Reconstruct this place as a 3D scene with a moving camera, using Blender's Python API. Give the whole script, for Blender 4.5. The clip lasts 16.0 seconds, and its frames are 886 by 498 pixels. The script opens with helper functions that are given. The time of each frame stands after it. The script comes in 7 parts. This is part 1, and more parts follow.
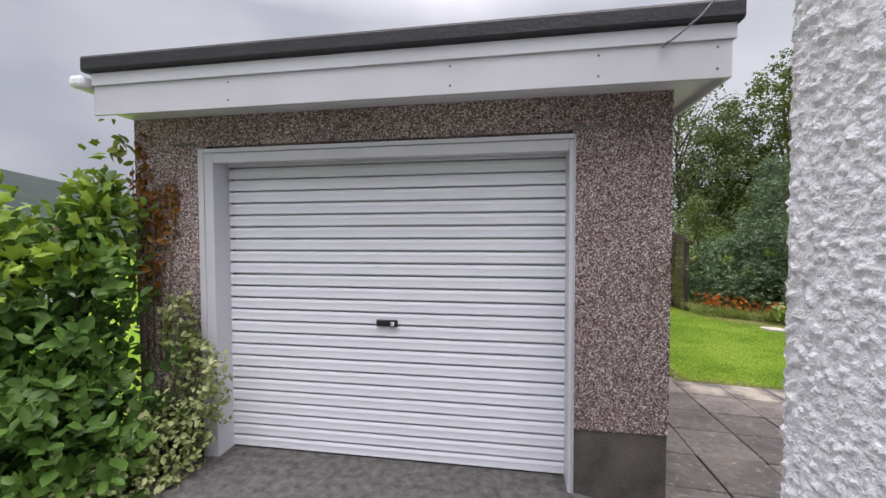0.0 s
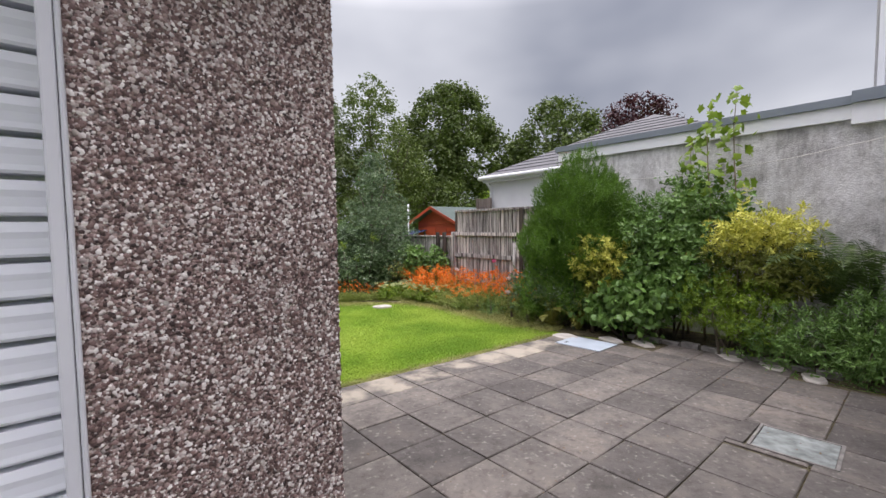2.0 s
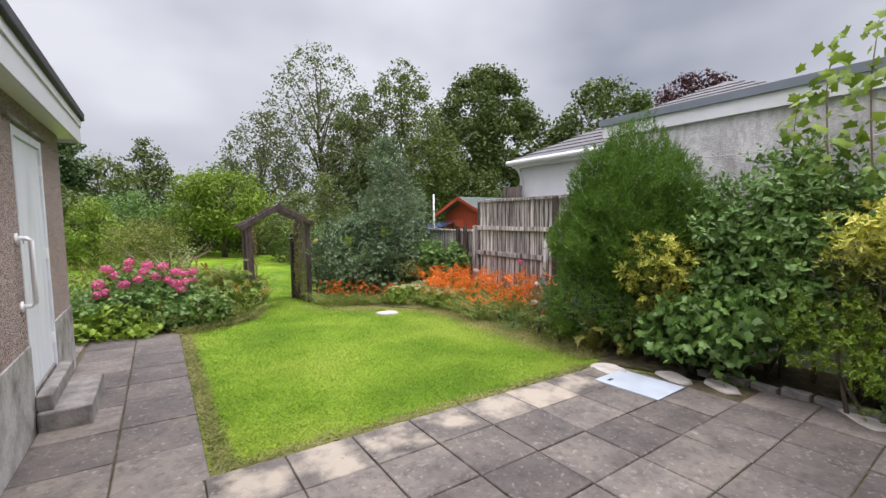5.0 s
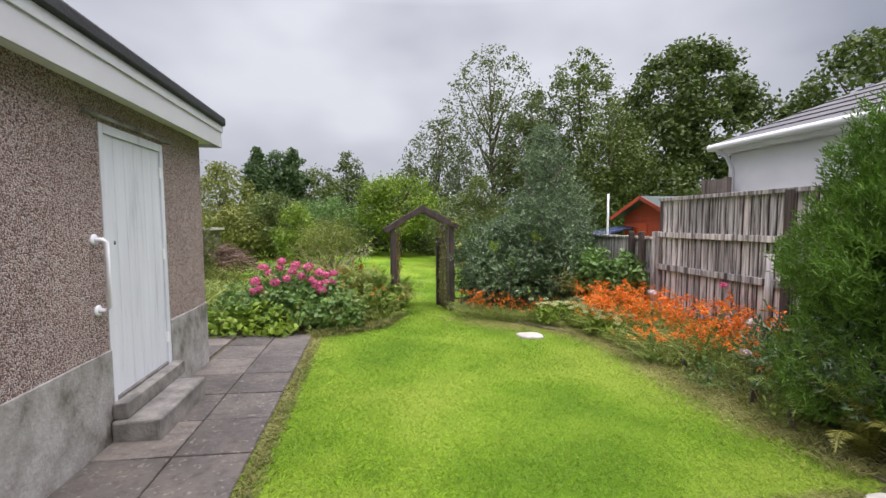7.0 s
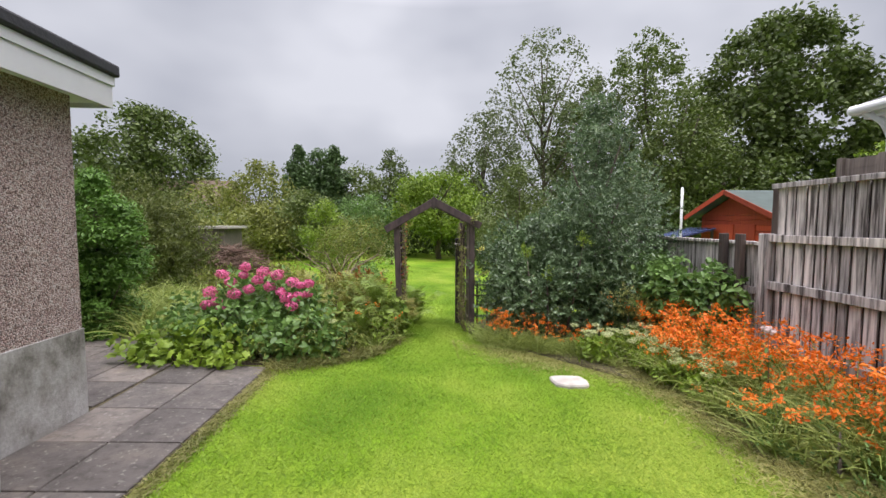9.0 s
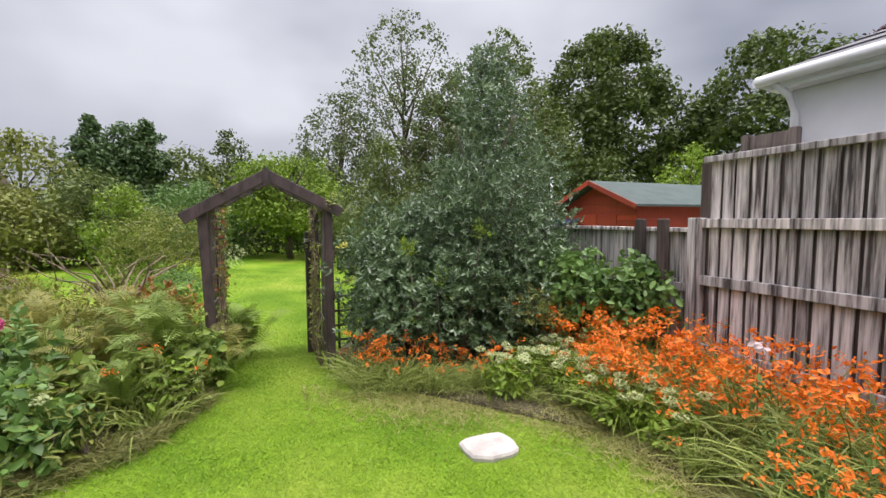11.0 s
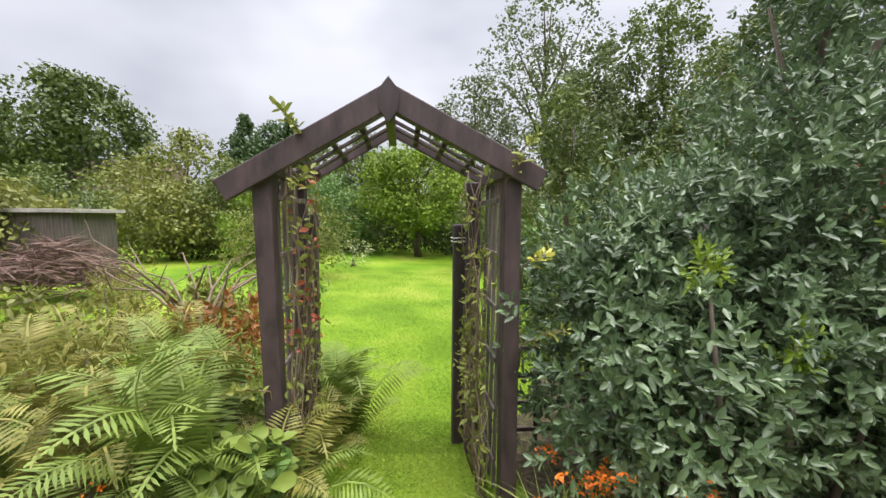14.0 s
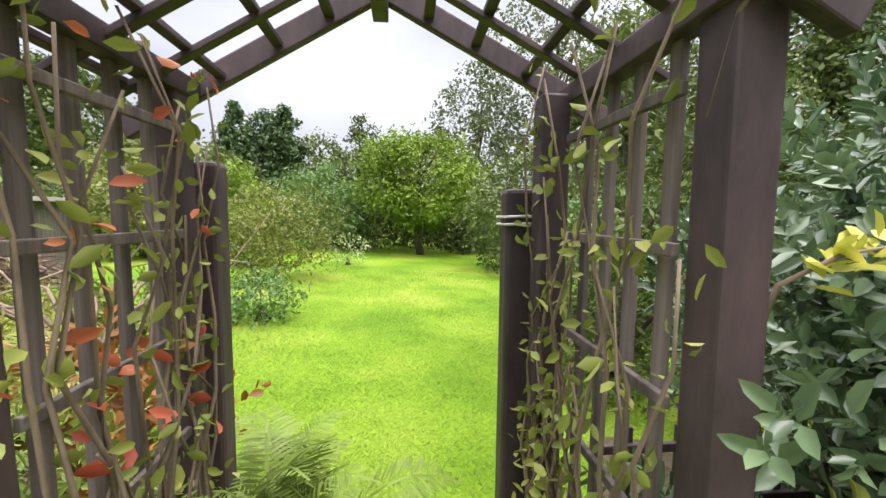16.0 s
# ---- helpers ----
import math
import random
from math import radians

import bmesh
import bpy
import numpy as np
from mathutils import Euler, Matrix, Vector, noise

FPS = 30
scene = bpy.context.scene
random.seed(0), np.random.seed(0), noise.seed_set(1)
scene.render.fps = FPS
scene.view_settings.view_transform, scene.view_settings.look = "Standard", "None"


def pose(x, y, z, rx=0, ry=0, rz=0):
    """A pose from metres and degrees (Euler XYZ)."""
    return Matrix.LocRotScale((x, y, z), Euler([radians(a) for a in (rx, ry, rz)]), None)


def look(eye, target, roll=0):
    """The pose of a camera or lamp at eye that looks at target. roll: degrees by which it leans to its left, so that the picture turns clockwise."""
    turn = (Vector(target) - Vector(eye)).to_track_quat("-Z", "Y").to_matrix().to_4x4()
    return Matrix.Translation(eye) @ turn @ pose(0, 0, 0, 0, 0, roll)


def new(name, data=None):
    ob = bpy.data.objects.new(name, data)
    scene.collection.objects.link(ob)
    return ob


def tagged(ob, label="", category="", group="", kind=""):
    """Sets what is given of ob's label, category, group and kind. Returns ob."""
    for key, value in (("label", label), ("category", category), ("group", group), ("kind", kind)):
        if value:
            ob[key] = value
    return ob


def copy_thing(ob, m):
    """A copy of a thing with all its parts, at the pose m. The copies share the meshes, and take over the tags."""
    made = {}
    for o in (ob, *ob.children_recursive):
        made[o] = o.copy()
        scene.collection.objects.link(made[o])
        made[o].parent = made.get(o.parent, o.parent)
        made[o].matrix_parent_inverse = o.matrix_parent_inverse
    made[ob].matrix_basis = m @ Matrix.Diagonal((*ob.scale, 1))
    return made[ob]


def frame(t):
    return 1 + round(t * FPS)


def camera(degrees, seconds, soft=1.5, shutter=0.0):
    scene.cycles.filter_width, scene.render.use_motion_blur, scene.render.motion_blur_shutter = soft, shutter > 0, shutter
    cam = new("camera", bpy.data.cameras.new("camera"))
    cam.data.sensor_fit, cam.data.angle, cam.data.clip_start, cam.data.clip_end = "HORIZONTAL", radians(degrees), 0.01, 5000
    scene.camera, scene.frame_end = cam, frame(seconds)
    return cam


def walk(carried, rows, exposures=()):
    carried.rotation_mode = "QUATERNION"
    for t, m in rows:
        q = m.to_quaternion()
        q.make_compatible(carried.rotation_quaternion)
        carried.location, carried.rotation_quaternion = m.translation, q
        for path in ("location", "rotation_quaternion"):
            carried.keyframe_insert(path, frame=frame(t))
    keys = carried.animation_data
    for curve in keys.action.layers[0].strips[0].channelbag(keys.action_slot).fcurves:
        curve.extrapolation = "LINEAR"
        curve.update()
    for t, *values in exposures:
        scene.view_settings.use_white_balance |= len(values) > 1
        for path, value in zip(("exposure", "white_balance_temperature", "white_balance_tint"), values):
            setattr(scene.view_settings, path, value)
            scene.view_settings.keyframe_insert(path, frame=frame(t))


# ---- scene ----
cam = camera(94.4, 16.0)
METRES, EYE, TILT, LEAN, TURN = 13.0, 1.4, 0.0, 0.0, 9.6
ROWS = [
    (0.0, 0.0, 0.0, 0.0, -0.01, -1.93, 0.15),
    (0.5, 0.009, 0.0206, -0.0042, -8.76, -1.14, 0.39),
    (1.0, 0.0197, 0.0534, -0.0106, -20.42, -1.43, 0.59),
    (1.5, 0.0332, 0.0847, -0.0112, -35.17, -2.37, 0.69),
    (2.0, 0.0503, 0.1112, -0.0103, -50.0, -3.3, 0.7),
    (2.5, 0.0644, 0.1283, -0.0086, -62.31, -3.92, 0.66),
    (3.0, 0.0782, 0.1358, -0.0077, -67.66, -4.23, 0.7),
    (3.5, 0.0963, 0.1408, -0.0075, -65.37, -4.43, 0.69),
    (4.0, 0.1189, 0.1477, -0.0102, -59.02, -4.53, 0.66),
    (4.5, 0.1439, 0.155, -0.01, -51.88, -4.5, 0.63),
    (5.0, 0.1676, 0.1629, -0.0096, -44.48, -4.37, 0.56),
    (7.5, 0.2879, 0.2453, -0.0101, -16.53, -3.75, 0.1),
    (8.0, 0.3144, 0.2723, -0.0121, -14.15, -3.72, 0.0),
    (8.5, 0.3362, 0.3083, -0.0156, -12.58, -3.66, -0.07),
    (9.0, 0.3563, 0.347, -0.0152, -12.53, -3.64, -0.14),
    (9.5, 0.3692, 0.3852, -0.0143, -14.04, -3.6, -0.12),
    (10.0, 0.3848, 0.4232, -0.0185, -21.08, -3.59, 0.07),
    (12.5, 0.4201, 0.5928, -0.0283, -35.99, -4.99, 0.07),
    (13.0, 0.4261, 0.6305, -0.0302, -23.71, -4.71, -0.21),
    (13.5, 0.4312, 0.6631, -0.0304, -17.59, -4.56, -0.35),
    (14.0, 0.4363, 0.6977, -0.0329, -15.12, -4.49, -0.43),
    (14.5, 0.4387, 0.7258, -0.0357, -14.26, -4.37, -0.51),
    (15.0, 0.4449, 0.7554, -0.0409, -14.16, -4.28, -0.62),
    (15.5, 0.4496, 0.7837, -0.0413, -14.6, -4.57, -0.63),
    (16.0, 0.4555, 0.8081, -0.0437, -14.99, -4.82, -0.58),
]
walk(cam, [(t, pose(0, 0, EYE, TILT, LEAN, TURN) @ pose(METRES * x, METRES * y, METRES * z, 90 + pitch, roll, yaw)) for t, x, y, z, yaw, pitch, roll in ROWS],
     exposures=[(0, -0.05), (1.0, -0.22), (1.9, -0.02), (2.5, 0.1), (3.0, 0.16), (5.0, 0.12), (8.0, 0.04), (10.0, 0.04), (12.5, 0.24), (13.5, 0.3), (14.5, 0.42), (15.5, 0.52), (16.0, 0.62)])

# ---- world and light ----
world = bpy.data.worlds.new("overcast_sky")
scene.world = world
world.use_nodes = True
wn, wl = world.node_tree.nodes, world.node_tree.links
wn.clear()
w_out = wn.new("ShaderNodeOutputWorld")
w_bg = wn.new("ShaderNodeBackground")
w_sky = wn.new("ShaderNodeTexSky")
w_sky.sky_type = "NISHITA"
w_sky.sun_disc = False
w_sky.sun_elevation = radians(74)
w_sky.sun_rotation = radians(140)
w_tc = wn.new("ShaderNodeTexCoord")
w_sep = wn.new("ShaderNodeSeparateXYZ")
wl.new(w_tc.outputs["Generated"], w_sep.inputs[0])
w_ramp = wn.new("ShaderNodeValToRGB")     # overcast sky: brighter towards the zenith
w_ramp.color_ramp.elements[0].position = 0.0
w_ramp.color_ramp.elements[0].color = (0.5, 0.515, 0.58, 1)
w_ramp.color_ramp.elements[1].position = 0.95
w_ramp.color_ramp.elements[1].color = (4.7, 4.42, 4.8, 1)
e = w_ramp.color_ramp.elements.new(0.45)
e.color = (0.57, 0.585, 0.66, 1)
e = w_ramp.color_ramp.elements.new(0.62)
e.color = (1.92, 1.84, 2.02, 1)
wl.new(w_sep.outputs["Z"], w_ramp.inputs[0])
w_map = wn.new("ShaderNodeMapping")
w_map.inputs["Scale"].default_value = (1.0, 1.0, 1.9)
wl.new(w_tc.outputs["Generated"], w_map.inputs[0])
w_noise = wn.new("ShaderNodeTexNoise")
w_noise.inputs["Scale"].default_value = 1.7
w_noise.inputs["Detail"].default_value = 3.5
w_noise.inputs["Roughness"].default_value = 0.5
wl.new(w_map.outputs[0], w_noise.inputs[0])
w_cl = wn.new("ShaderNodeMapRange")
w_cl.inputs["From Min"].default_value = 0.3
w_cl.inputs["From Max"].default_value = 0.7
wl.new(w_noise.outputs[0], w_cl.inputs[0])
w_tone = wn.new("ShaderNodeValToRGB")     # bluish dark clouds, whiter bright ones
w_tone.color_ramp.elements[0].color = (0.6, 0.62, 0.68, 1)
w_tone.color_ramp.elements[1].color = (1.38, 1.36, 1.33, 1)
wl.new(w_cl.outputs[0], w_tone.inputs[0])
w_mul = wn.new("ShaderNodeVectorMath")
w_mul.operation = "MULTIPLY"
wl.new(w_ramp.outputs[0], w_mul.inputs[0])
wl.new(w_tone.outputs[0], w_mul.inputs[1])
w_dot = wn.new("ShaderNodeVectorMath")     # the cloud is thinner towards the north-east
w_dot.operation = "DOT_PRODUCT"
w_dot.inputs[1].default_value = (0.53, 0.85, 0.0)
wl.new(w_tc.outputs["Generated"], w_dot.inputs[0])
w_veil = wn.new("ShaderNodeMapRange")
w_veil.inputs["From Min"].default_value = -1.0
w_veil.inputs["To Min"].default_value = 0.92
w_veil.inputs["To Max"].default_value = 1.02
wl.new(w_dot.outputs["Value"], w_veil.inputs[0])
w_lit = wn.new("ShaderNodeVectorMath")
w_lit.operation = "SCALE"
wl.new(w_mul.outputs[0], w_lit.inputs[0])
wl.new(w_veil.outputs[0], w_lit.inputs["Scale"])
w_skys = wn.new("ShaderNodeVectorMath")
w_skys.operation = "SCALE"
w_skys.inputs["Scale"].default_value = 0.05
wl.new(w_sky.outputs[0], w_skys.inputs[0])
w_mix = wn.new("ShaderNodeMix")
w_mix.data_type = "RGBA"
w_mix.inputs["Factor"].default_value = 0.94
wl.new(w_skys.outputs[0], w_mix.inputs["A"])
wl.new(w_lit.outputs[0], w_mix.inputs["B"])
wl.new(w_mix.outputs["Result"], w_bg.inputs[0])
w_bg.inputs["Strength"].default_value = 1.0
wl.new(w_bg.outputs[0], w_out.inputs[0])

sun = new("sun", bpy.data.lights.new("sun", "SUN"))
sun.data.energy = 1.7
sun.data.angle = radians(40)
sun.data.color = (1.0, 0.955, 0.95)
sun.matrix_world = look((0, 0, 20), (-2.2, 2.6, 7))

# ---- materials ----
def nodes_of(name):
    m = bpy.data.materials.new(name)
    m.use_nodes = True
    nt = m.node_tree
    return m, nt.nodes, nt.links, nt.nodes["Principled BSDF"]


def coords(n, l, scale=(1, 1, 1)):
    tc = n.new("ShaderNodeTexCoord")
    mp = n.new("ShaderNodeMapping")
    mp.inputs["Scale"].default_value = scale
    l.new(tc.outputs["Object"], mp.inputs[0])
    return mp.outputs[0]


def tex(n, l, vec, scale, detail=4, rough=0.55):
    t = n.new("ShaderNodeTexNoise")
    t.inputs["Scale"].default_value = scale
    t.inputs["Detail"].default_value = detail
    t.inputs["Roughness"].default_value = rough
    l.new(vec, t.inputs["Vector"])
    return t.outputs["Fac"]


def ramp(n, l, fac, stops):
    r = n.new("ShaderNodeValToRGB")
    els = r.color_ramp.elements
    while len(els) < len(stops):
        els.new(0.5)
    for el, (p, c) in zip(els, stops):
        el.position = p
        el.color = (*c, 1)
    l.new(fac, r.inputs[0])
    return r.outputs[0]


def mixc(n, l, fac, a, b, mode="MIX"):
    m = n.new("ShaderNodeMix")
    m.data_type = "RGBA"
    m.blend_type = mode
    if isinstance(fac, float):
        m.inputs["Factor"].default_value = fac
    else:
        l.new(fac, m.inputs["Factor"])
    for key, v in (("A", a), ("B", b)):
        if isinstance(v, tuple):
            m.inputs[key].default_value = (*v, 1)
        else:
            l.new(v, m.inputs[key])
    return m.outputs["Result"]


def bump(n, l, bsdf, height, strength=0.5, dist=0.01):
    b = n.new("ShaderNodeBump")
    b.inputs["Strength"].default_value = strength
    b.inputs["Distance"].default_value = dist
    l.new(height, b.inputs["Height"])
    l.new(b.outputs[0], bsdf.inputs["Normal"])


def island(n):
    return n.new("ShaderNodeNewGeometry").outputs["Random Per Island"]


def leaf_mat(name, dark, mid, light, rough=0.5, glow=0.25, spec=0.35, patch_scale=1.6, low=0.55, lo=0.3, hi=0.7):
    """A leaf: each one its own shade, a little light coming through."""
    m, n, l, b = nodes_of(name)
    col = ramp(n, l, island(n), [(0.0, dark), (0.5, mid), (1.0, light)])
    vec = coords(n, l)
    patch = tex(n, l, vec, patch_scale, 3)
    col = mixc(n, l, 0.55, col, ramp(n, l, patch, [(lo, tuple(c * low for c in mid)), (hi, light)]), "MIX")
    l.new(col, b.inputs["Base Color"])
    b.inputs["Roughness"].default_value = rough
    b.inputs["Specular IOR Level"].default_value = spec
    tr = n.new("ShaderNodeBsdfTranslucent")
    l.new(col, tr.inputs[0])
    mx = n.new("ShaderNodeMixShader")
    mx.inputs[0].default_value = glow
    l.new(b.outputs[0], mx.inputs[1])
    l.new(tr.outputs[0], mx.inputs[2])
    l.new(mx.outputs[0], n["Material Output"].inputs["Surface"])
    return m


def plain(name, c, rough=0.5, var=0.12, scale=6, bumps=0.0, metal=0.0, spec=0.5, grain=40):
    m, n, l, b = nodes_of(name)
    vec = coords(n, l)
    big = tex(n, l, vec, scale, 4)
    col = ramp(n, l, big, [(0.3, tuple(v * (1 - var) for v in c)), (0.7, tuple(min(1, v * (1 + var)) for v in c))])
    l.new(col, b.inputs["Base Color"])
    b.inputs["Roughness"].default_value = rough
    b.inputs["Metallic"].default_value = metal
    b.inputs["Specular IOR Level"].default_value = spec
    if bumps:
        bump(n, l, b, tex(n, l, vec, grain, 4), bumps, 0.01)
    return m


def pebble_mat(name, scale=95):
    """Pebbledash: small brown, pink and pale stones in grey mortar."""
    m, n, l, b = nodes_of(name)
    vec = coords(n, l)
    v = n.new("ShaderNodeTexVoronoi")
    v.inputs["Scale"].default_value = scale
    l.new(vec, v.inputs["Vector"])
    sep = n.new("ShaderNodeSeparateColor")
    l.new(v.outputs["Color"], sep.inputs[0])
    col = ramp(n, l, sep.outputs[0], [(0.0, (0.14, 0.1, 0.092)), (0.3, (0.34, 0.24, 0.215)), (0.55, (0.52, 0.405, 0.375)), (0.8, (0.72, 0.64, 0.6)), (1.0, (0.9, 0.87, 0.84))])
    edge = ramp(n, l, v.outputs["Distance"], [(0.25, (1, 1, 1)), (0.75, (0.35, 0.33, 0.32))])
    col = mixc(n, l, 1.0, col, edge, "MULTIPLY")
    stain = ramp(n, l, tex(n, l, vec, 1.3, 5), [(0.3, (0.8, 0.78, 0.77)), (0.65, (1.08, 1.06, 1.05))])
    col = mixc(n, l, 1.0, col, stain, "MULTIPLY")
    l.new(col, b.inputs["Base Color"])
    b.inputs["Roughness"].default_value = 0.75
    inv = n.new("ShaderNodeMath")
    inv.operation = "SUBTRACT"
    inv.inputs[0].default_value = 1.0
    l.new(v.outputs["Distance"], inv.inputs[1])
    bump(n, l, b, inv.outputs[0], 0.9, 0.012)
    return m


def stones_mat(name):
    m, n, l, b = nodes_of(name)
    col = ramp(n, l, island(n), [(0.0, (0.035, 0.022, 0.02)), (0.25, (0.13, 0.08, 0.073)), (0.5, (0.24, 0.16, 0.146)), (0.69, (0.41, 0.33, 0.305)), (0.84, (0.62, 0.58, 0.55)), (1.0, (0.9, 0.88, 0.85))])
    vec = coords(n, l)
    stain = ramp(n, l, tex(n, l, vec, 1.3, 5), [(0.3, (0.8, 0.78, 0.77)), (0.65, (1.08, 1.06, 1.05))])
    l.new(mixc(n, l, 1.0, col, stain, "MULTIPLY"), b.inputs["Base Color"])
    b.inputs["Roughness"].default_value = 0.6
    return m


def roughcast_mat(name, c=(0.88, 0.88, 0.89), stain=(0.8, 0.79, 0.78), amount=0.32, scale=55, strength=1.0):
    m, n, l, b = nodes_of(name)
    vec = coords(n, l)
    d = tex(n, l, vec, 1.1, 6, 0.65)
    col = ramp(n, l, d, [(amount, stain), (amount + 0.25, c)])
    fine = ramp(n, l, tex(n, l, vec, 24, 3), [(0.3, (0.88, 0.88, 0.88)), (0.65, (1, 1, 1))])
    l.new(mixc(n, l, 1.0, col, fine, "MULTIPLY"), b.inputs["Base Color"])
    b.inputs["Roughness"].default_value = 0.8
    b.inputs["Specular IOR Level"].default_value = 0.25
    bump(n, l, b, tex(n, l, vec, scale, 3, 0.6), strength, 0.02)
    return m


def slab_mat(name):
    """Weathered concrete paving: each slab its own grey, with lichen and dark stains."""
    m, n, l, b = nodes_of(name)
    info = n.new("ShaderNodeObjectInfo")
    tc = n.new("ShaderNodeNewGeometry")
    vec = tc.outputs["Position"]
    base = ramp(n, l, info.outputs["Random"], [(0.0, (0.066, 0.058, 0.052)), (0.6, (0.096, 0.086, 0.077)), (1.0, (0.14, 0.124, 0.109))])
    blot = ramp(n, l, tex(n, l, vec, 3.0, 7, 0.62), [(0.28, (0.5, 0.48, 0.46)), (0.5, (1.0, 1.0, 1.0)), (0.72, (1.45, 1.4, 1.32))])
    col = mixc(n, l, 1.0, base, blot, "MULTIPLY")
    spots = ramp(n, l, tex(n, l, vec, 26, 3, 0.5), [(0.6, (0, 0, 0)), (0.7, (1, 1, 1))])
    col = mixc(n, l, 0.35, col, mixc(n, l, spots, col, (0.34, 0.33, 0.29)))
    grime = ramp(n, l, tex(n, l, vec, 14, 5, 0.7), [(0.32, (0.6, 0.57, 0.54)), (0.5, (1.0, 1.0, 1.0)), (0.7, (1.12, 1.1, 1.08))])
    col = mixc(n, l, 1.0, col, grime, "MULTIPLY")
    l.new(col, b.inputs["Base Color"])
    b.inputs["Roughness"].default_value = 0.72
    bump(n, l, b, tex(n, l, vec, 90, 4, 0.6), 0.35, 0.006)
    return m


def wood_mat(name, dark, light, scale=(30, 30, 1.6), rough=0.8, info=True, span=(0.28, 0.7)):
    m, n, l, b = nodes_of(name)
    vec = coords(n, l, scale)
    g = tex(n, l, vec, 1.0, 5, 0.6)
    col = ramp(n, l, g, [(span[0], dark), (span[1], light)])
    if info:
        oi = n.new("ShaderNodeObjectInfo")
        tone = ramp(n, l, oi.outputs["Random"], [(0.0, (0.7, 0.7, 0.7)), (1.0, (1.25, 1.22, 1.18))])
        col = mixc(n, l, 1.0, col, tone, "MULTIPLY")
    l.new(col, b.inputs["Base Color"])
    b.inputs["Roughness"].default_value = rough
    bump(n, l, b, g, 0.5, 0.004)
    return m


def grass_mat(name):
    m, n, l, b = nodes_of(name)
    geo = n.new("ShaderNodeNewGeometry")
    vec = geo.outputs["Position"]
    a = ramp(n, l, tex(n, l, vec, 0.55, 4), [(0.35, (0.115, 0.235, 0.01)), (0.5, (0.19, 0.33, 0.018)), (0.65, (0.28, 0.37, 0.045))])
    f = ramp(n, l, tex(n, l, vec, 45, 4, 0.7), [(0.3, (0.55, 0.6, 0.5)), (0.7, (1.2, 1.15, 1.2))])
    l.new(mixc(n, l, 1.0, a, f, "MULTIPLY"), b.inputs["Base Color"])
    b.inputs["Roughness"].default_value = 0.8
    b.inputs["Specular IOR Level"].default_value = 0.15
    bump(n, l, b, tex(n, l, vec, 60, 4, 0.7), 0.8, 0.03)
    return m


def soil_mat(name):
    m, n, l, b = nodes_of(name)
    vec = n.new("ShaderNodeNewGeometry").outputs["Position"]
    col = ramp(n, l, tex(n, l, vec, 9, 6, 0.7), [(0.3, (0.03, 0.024, 0.014)), (0.55, (0.09, 0.075, 0.035)), (0.75, (0.17, 0.15, 0.065))])
    l.new(col, b.inputs["Base Color"])
    b.inputs["Roughness"].default_value = 0.95
    bump(n, l, b, tex(n, l, vec, 30, 5), 1.0, 0.04)
    return m


M_PEBBLE = pebble_mat("pebbledash")
M_STONES = stones_mat("pebble_stones")
M_WHITECAST = roughcast_mat("white_roughcast")
def stained_mat(name):
    """Old off-white roughcast, blotched and streaked with grey."""
    m = roughcast_mat(name, (0.8, 0.79, 0.78), (0.54, 0.53, 0.52), 0.36, 45, 0.8)
    n, l = m.node_tree.nodes, m.node_tree.links
    b = n["Principled BSDF"]
    old = b.inputs["Base Color"].links[0].from_socket
    streak = ramp(n, l, tex(n, l, coords(n, l, (5, 5, 1.2)), 1.0, 7, 0.7), [(0.36, (0.62, 0.61, 0.6)), (0.52, (1, 1, 1))])
    blot = ramp(n, l, tex(n, l, coords(n, l), 7, 6, 0.7), [(0.35, (0.78, 0.77, 0.76)), (0.55, (1.05, 1.05, 1.05))])
    l.new(mixc(n, l, 1.0, mixc(n, l, 1.0, old, streak, "MULTIPLY"), blot, "MULTIPLY"), b.inputs["Base Color"])
    return m


M_NBCAST = stained_mat("stained_roughcast")
M_GREYCAST = roughcast_mat("grey_roughcast", (0.5, 0.49, 0.49), (0.42, 0.41, 0.41), 0.35, 40, 0.5)
M_SLAB = slab_mat("paving_slab")
M_CONC = plain("concrete", (0.19, 0.18, 0.165), 0.85, 0.45, 7.0, 0.7)


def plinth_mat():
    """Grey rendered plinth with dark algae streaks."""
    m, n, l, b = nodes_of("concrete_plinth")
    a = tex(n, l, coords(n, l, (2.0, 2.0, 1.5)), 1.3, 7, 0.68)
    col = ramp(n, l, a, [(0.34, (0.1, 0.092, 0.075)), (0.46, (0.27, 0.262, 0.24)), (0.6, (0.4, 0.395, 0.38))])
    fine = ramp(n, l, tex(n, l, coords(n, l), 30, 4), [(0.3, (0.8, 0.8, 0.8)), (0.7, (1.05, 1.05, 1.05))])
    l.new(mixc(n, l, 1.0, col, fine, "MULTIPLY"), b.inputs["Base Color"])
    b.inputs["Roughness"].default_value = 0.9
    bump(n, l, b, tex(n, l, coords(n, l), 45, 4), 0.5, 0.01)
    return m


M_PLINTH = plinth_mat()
M_DRIVE = plain("drive_concrete", (0.105, 0.1, 0.094), 0.9, 0.5, 16.0, 1.0, grain=60)
M_WHITE = plain("white_paint", (0.8, 0.81, 0.82), 0.4, 0.04, 3.0)


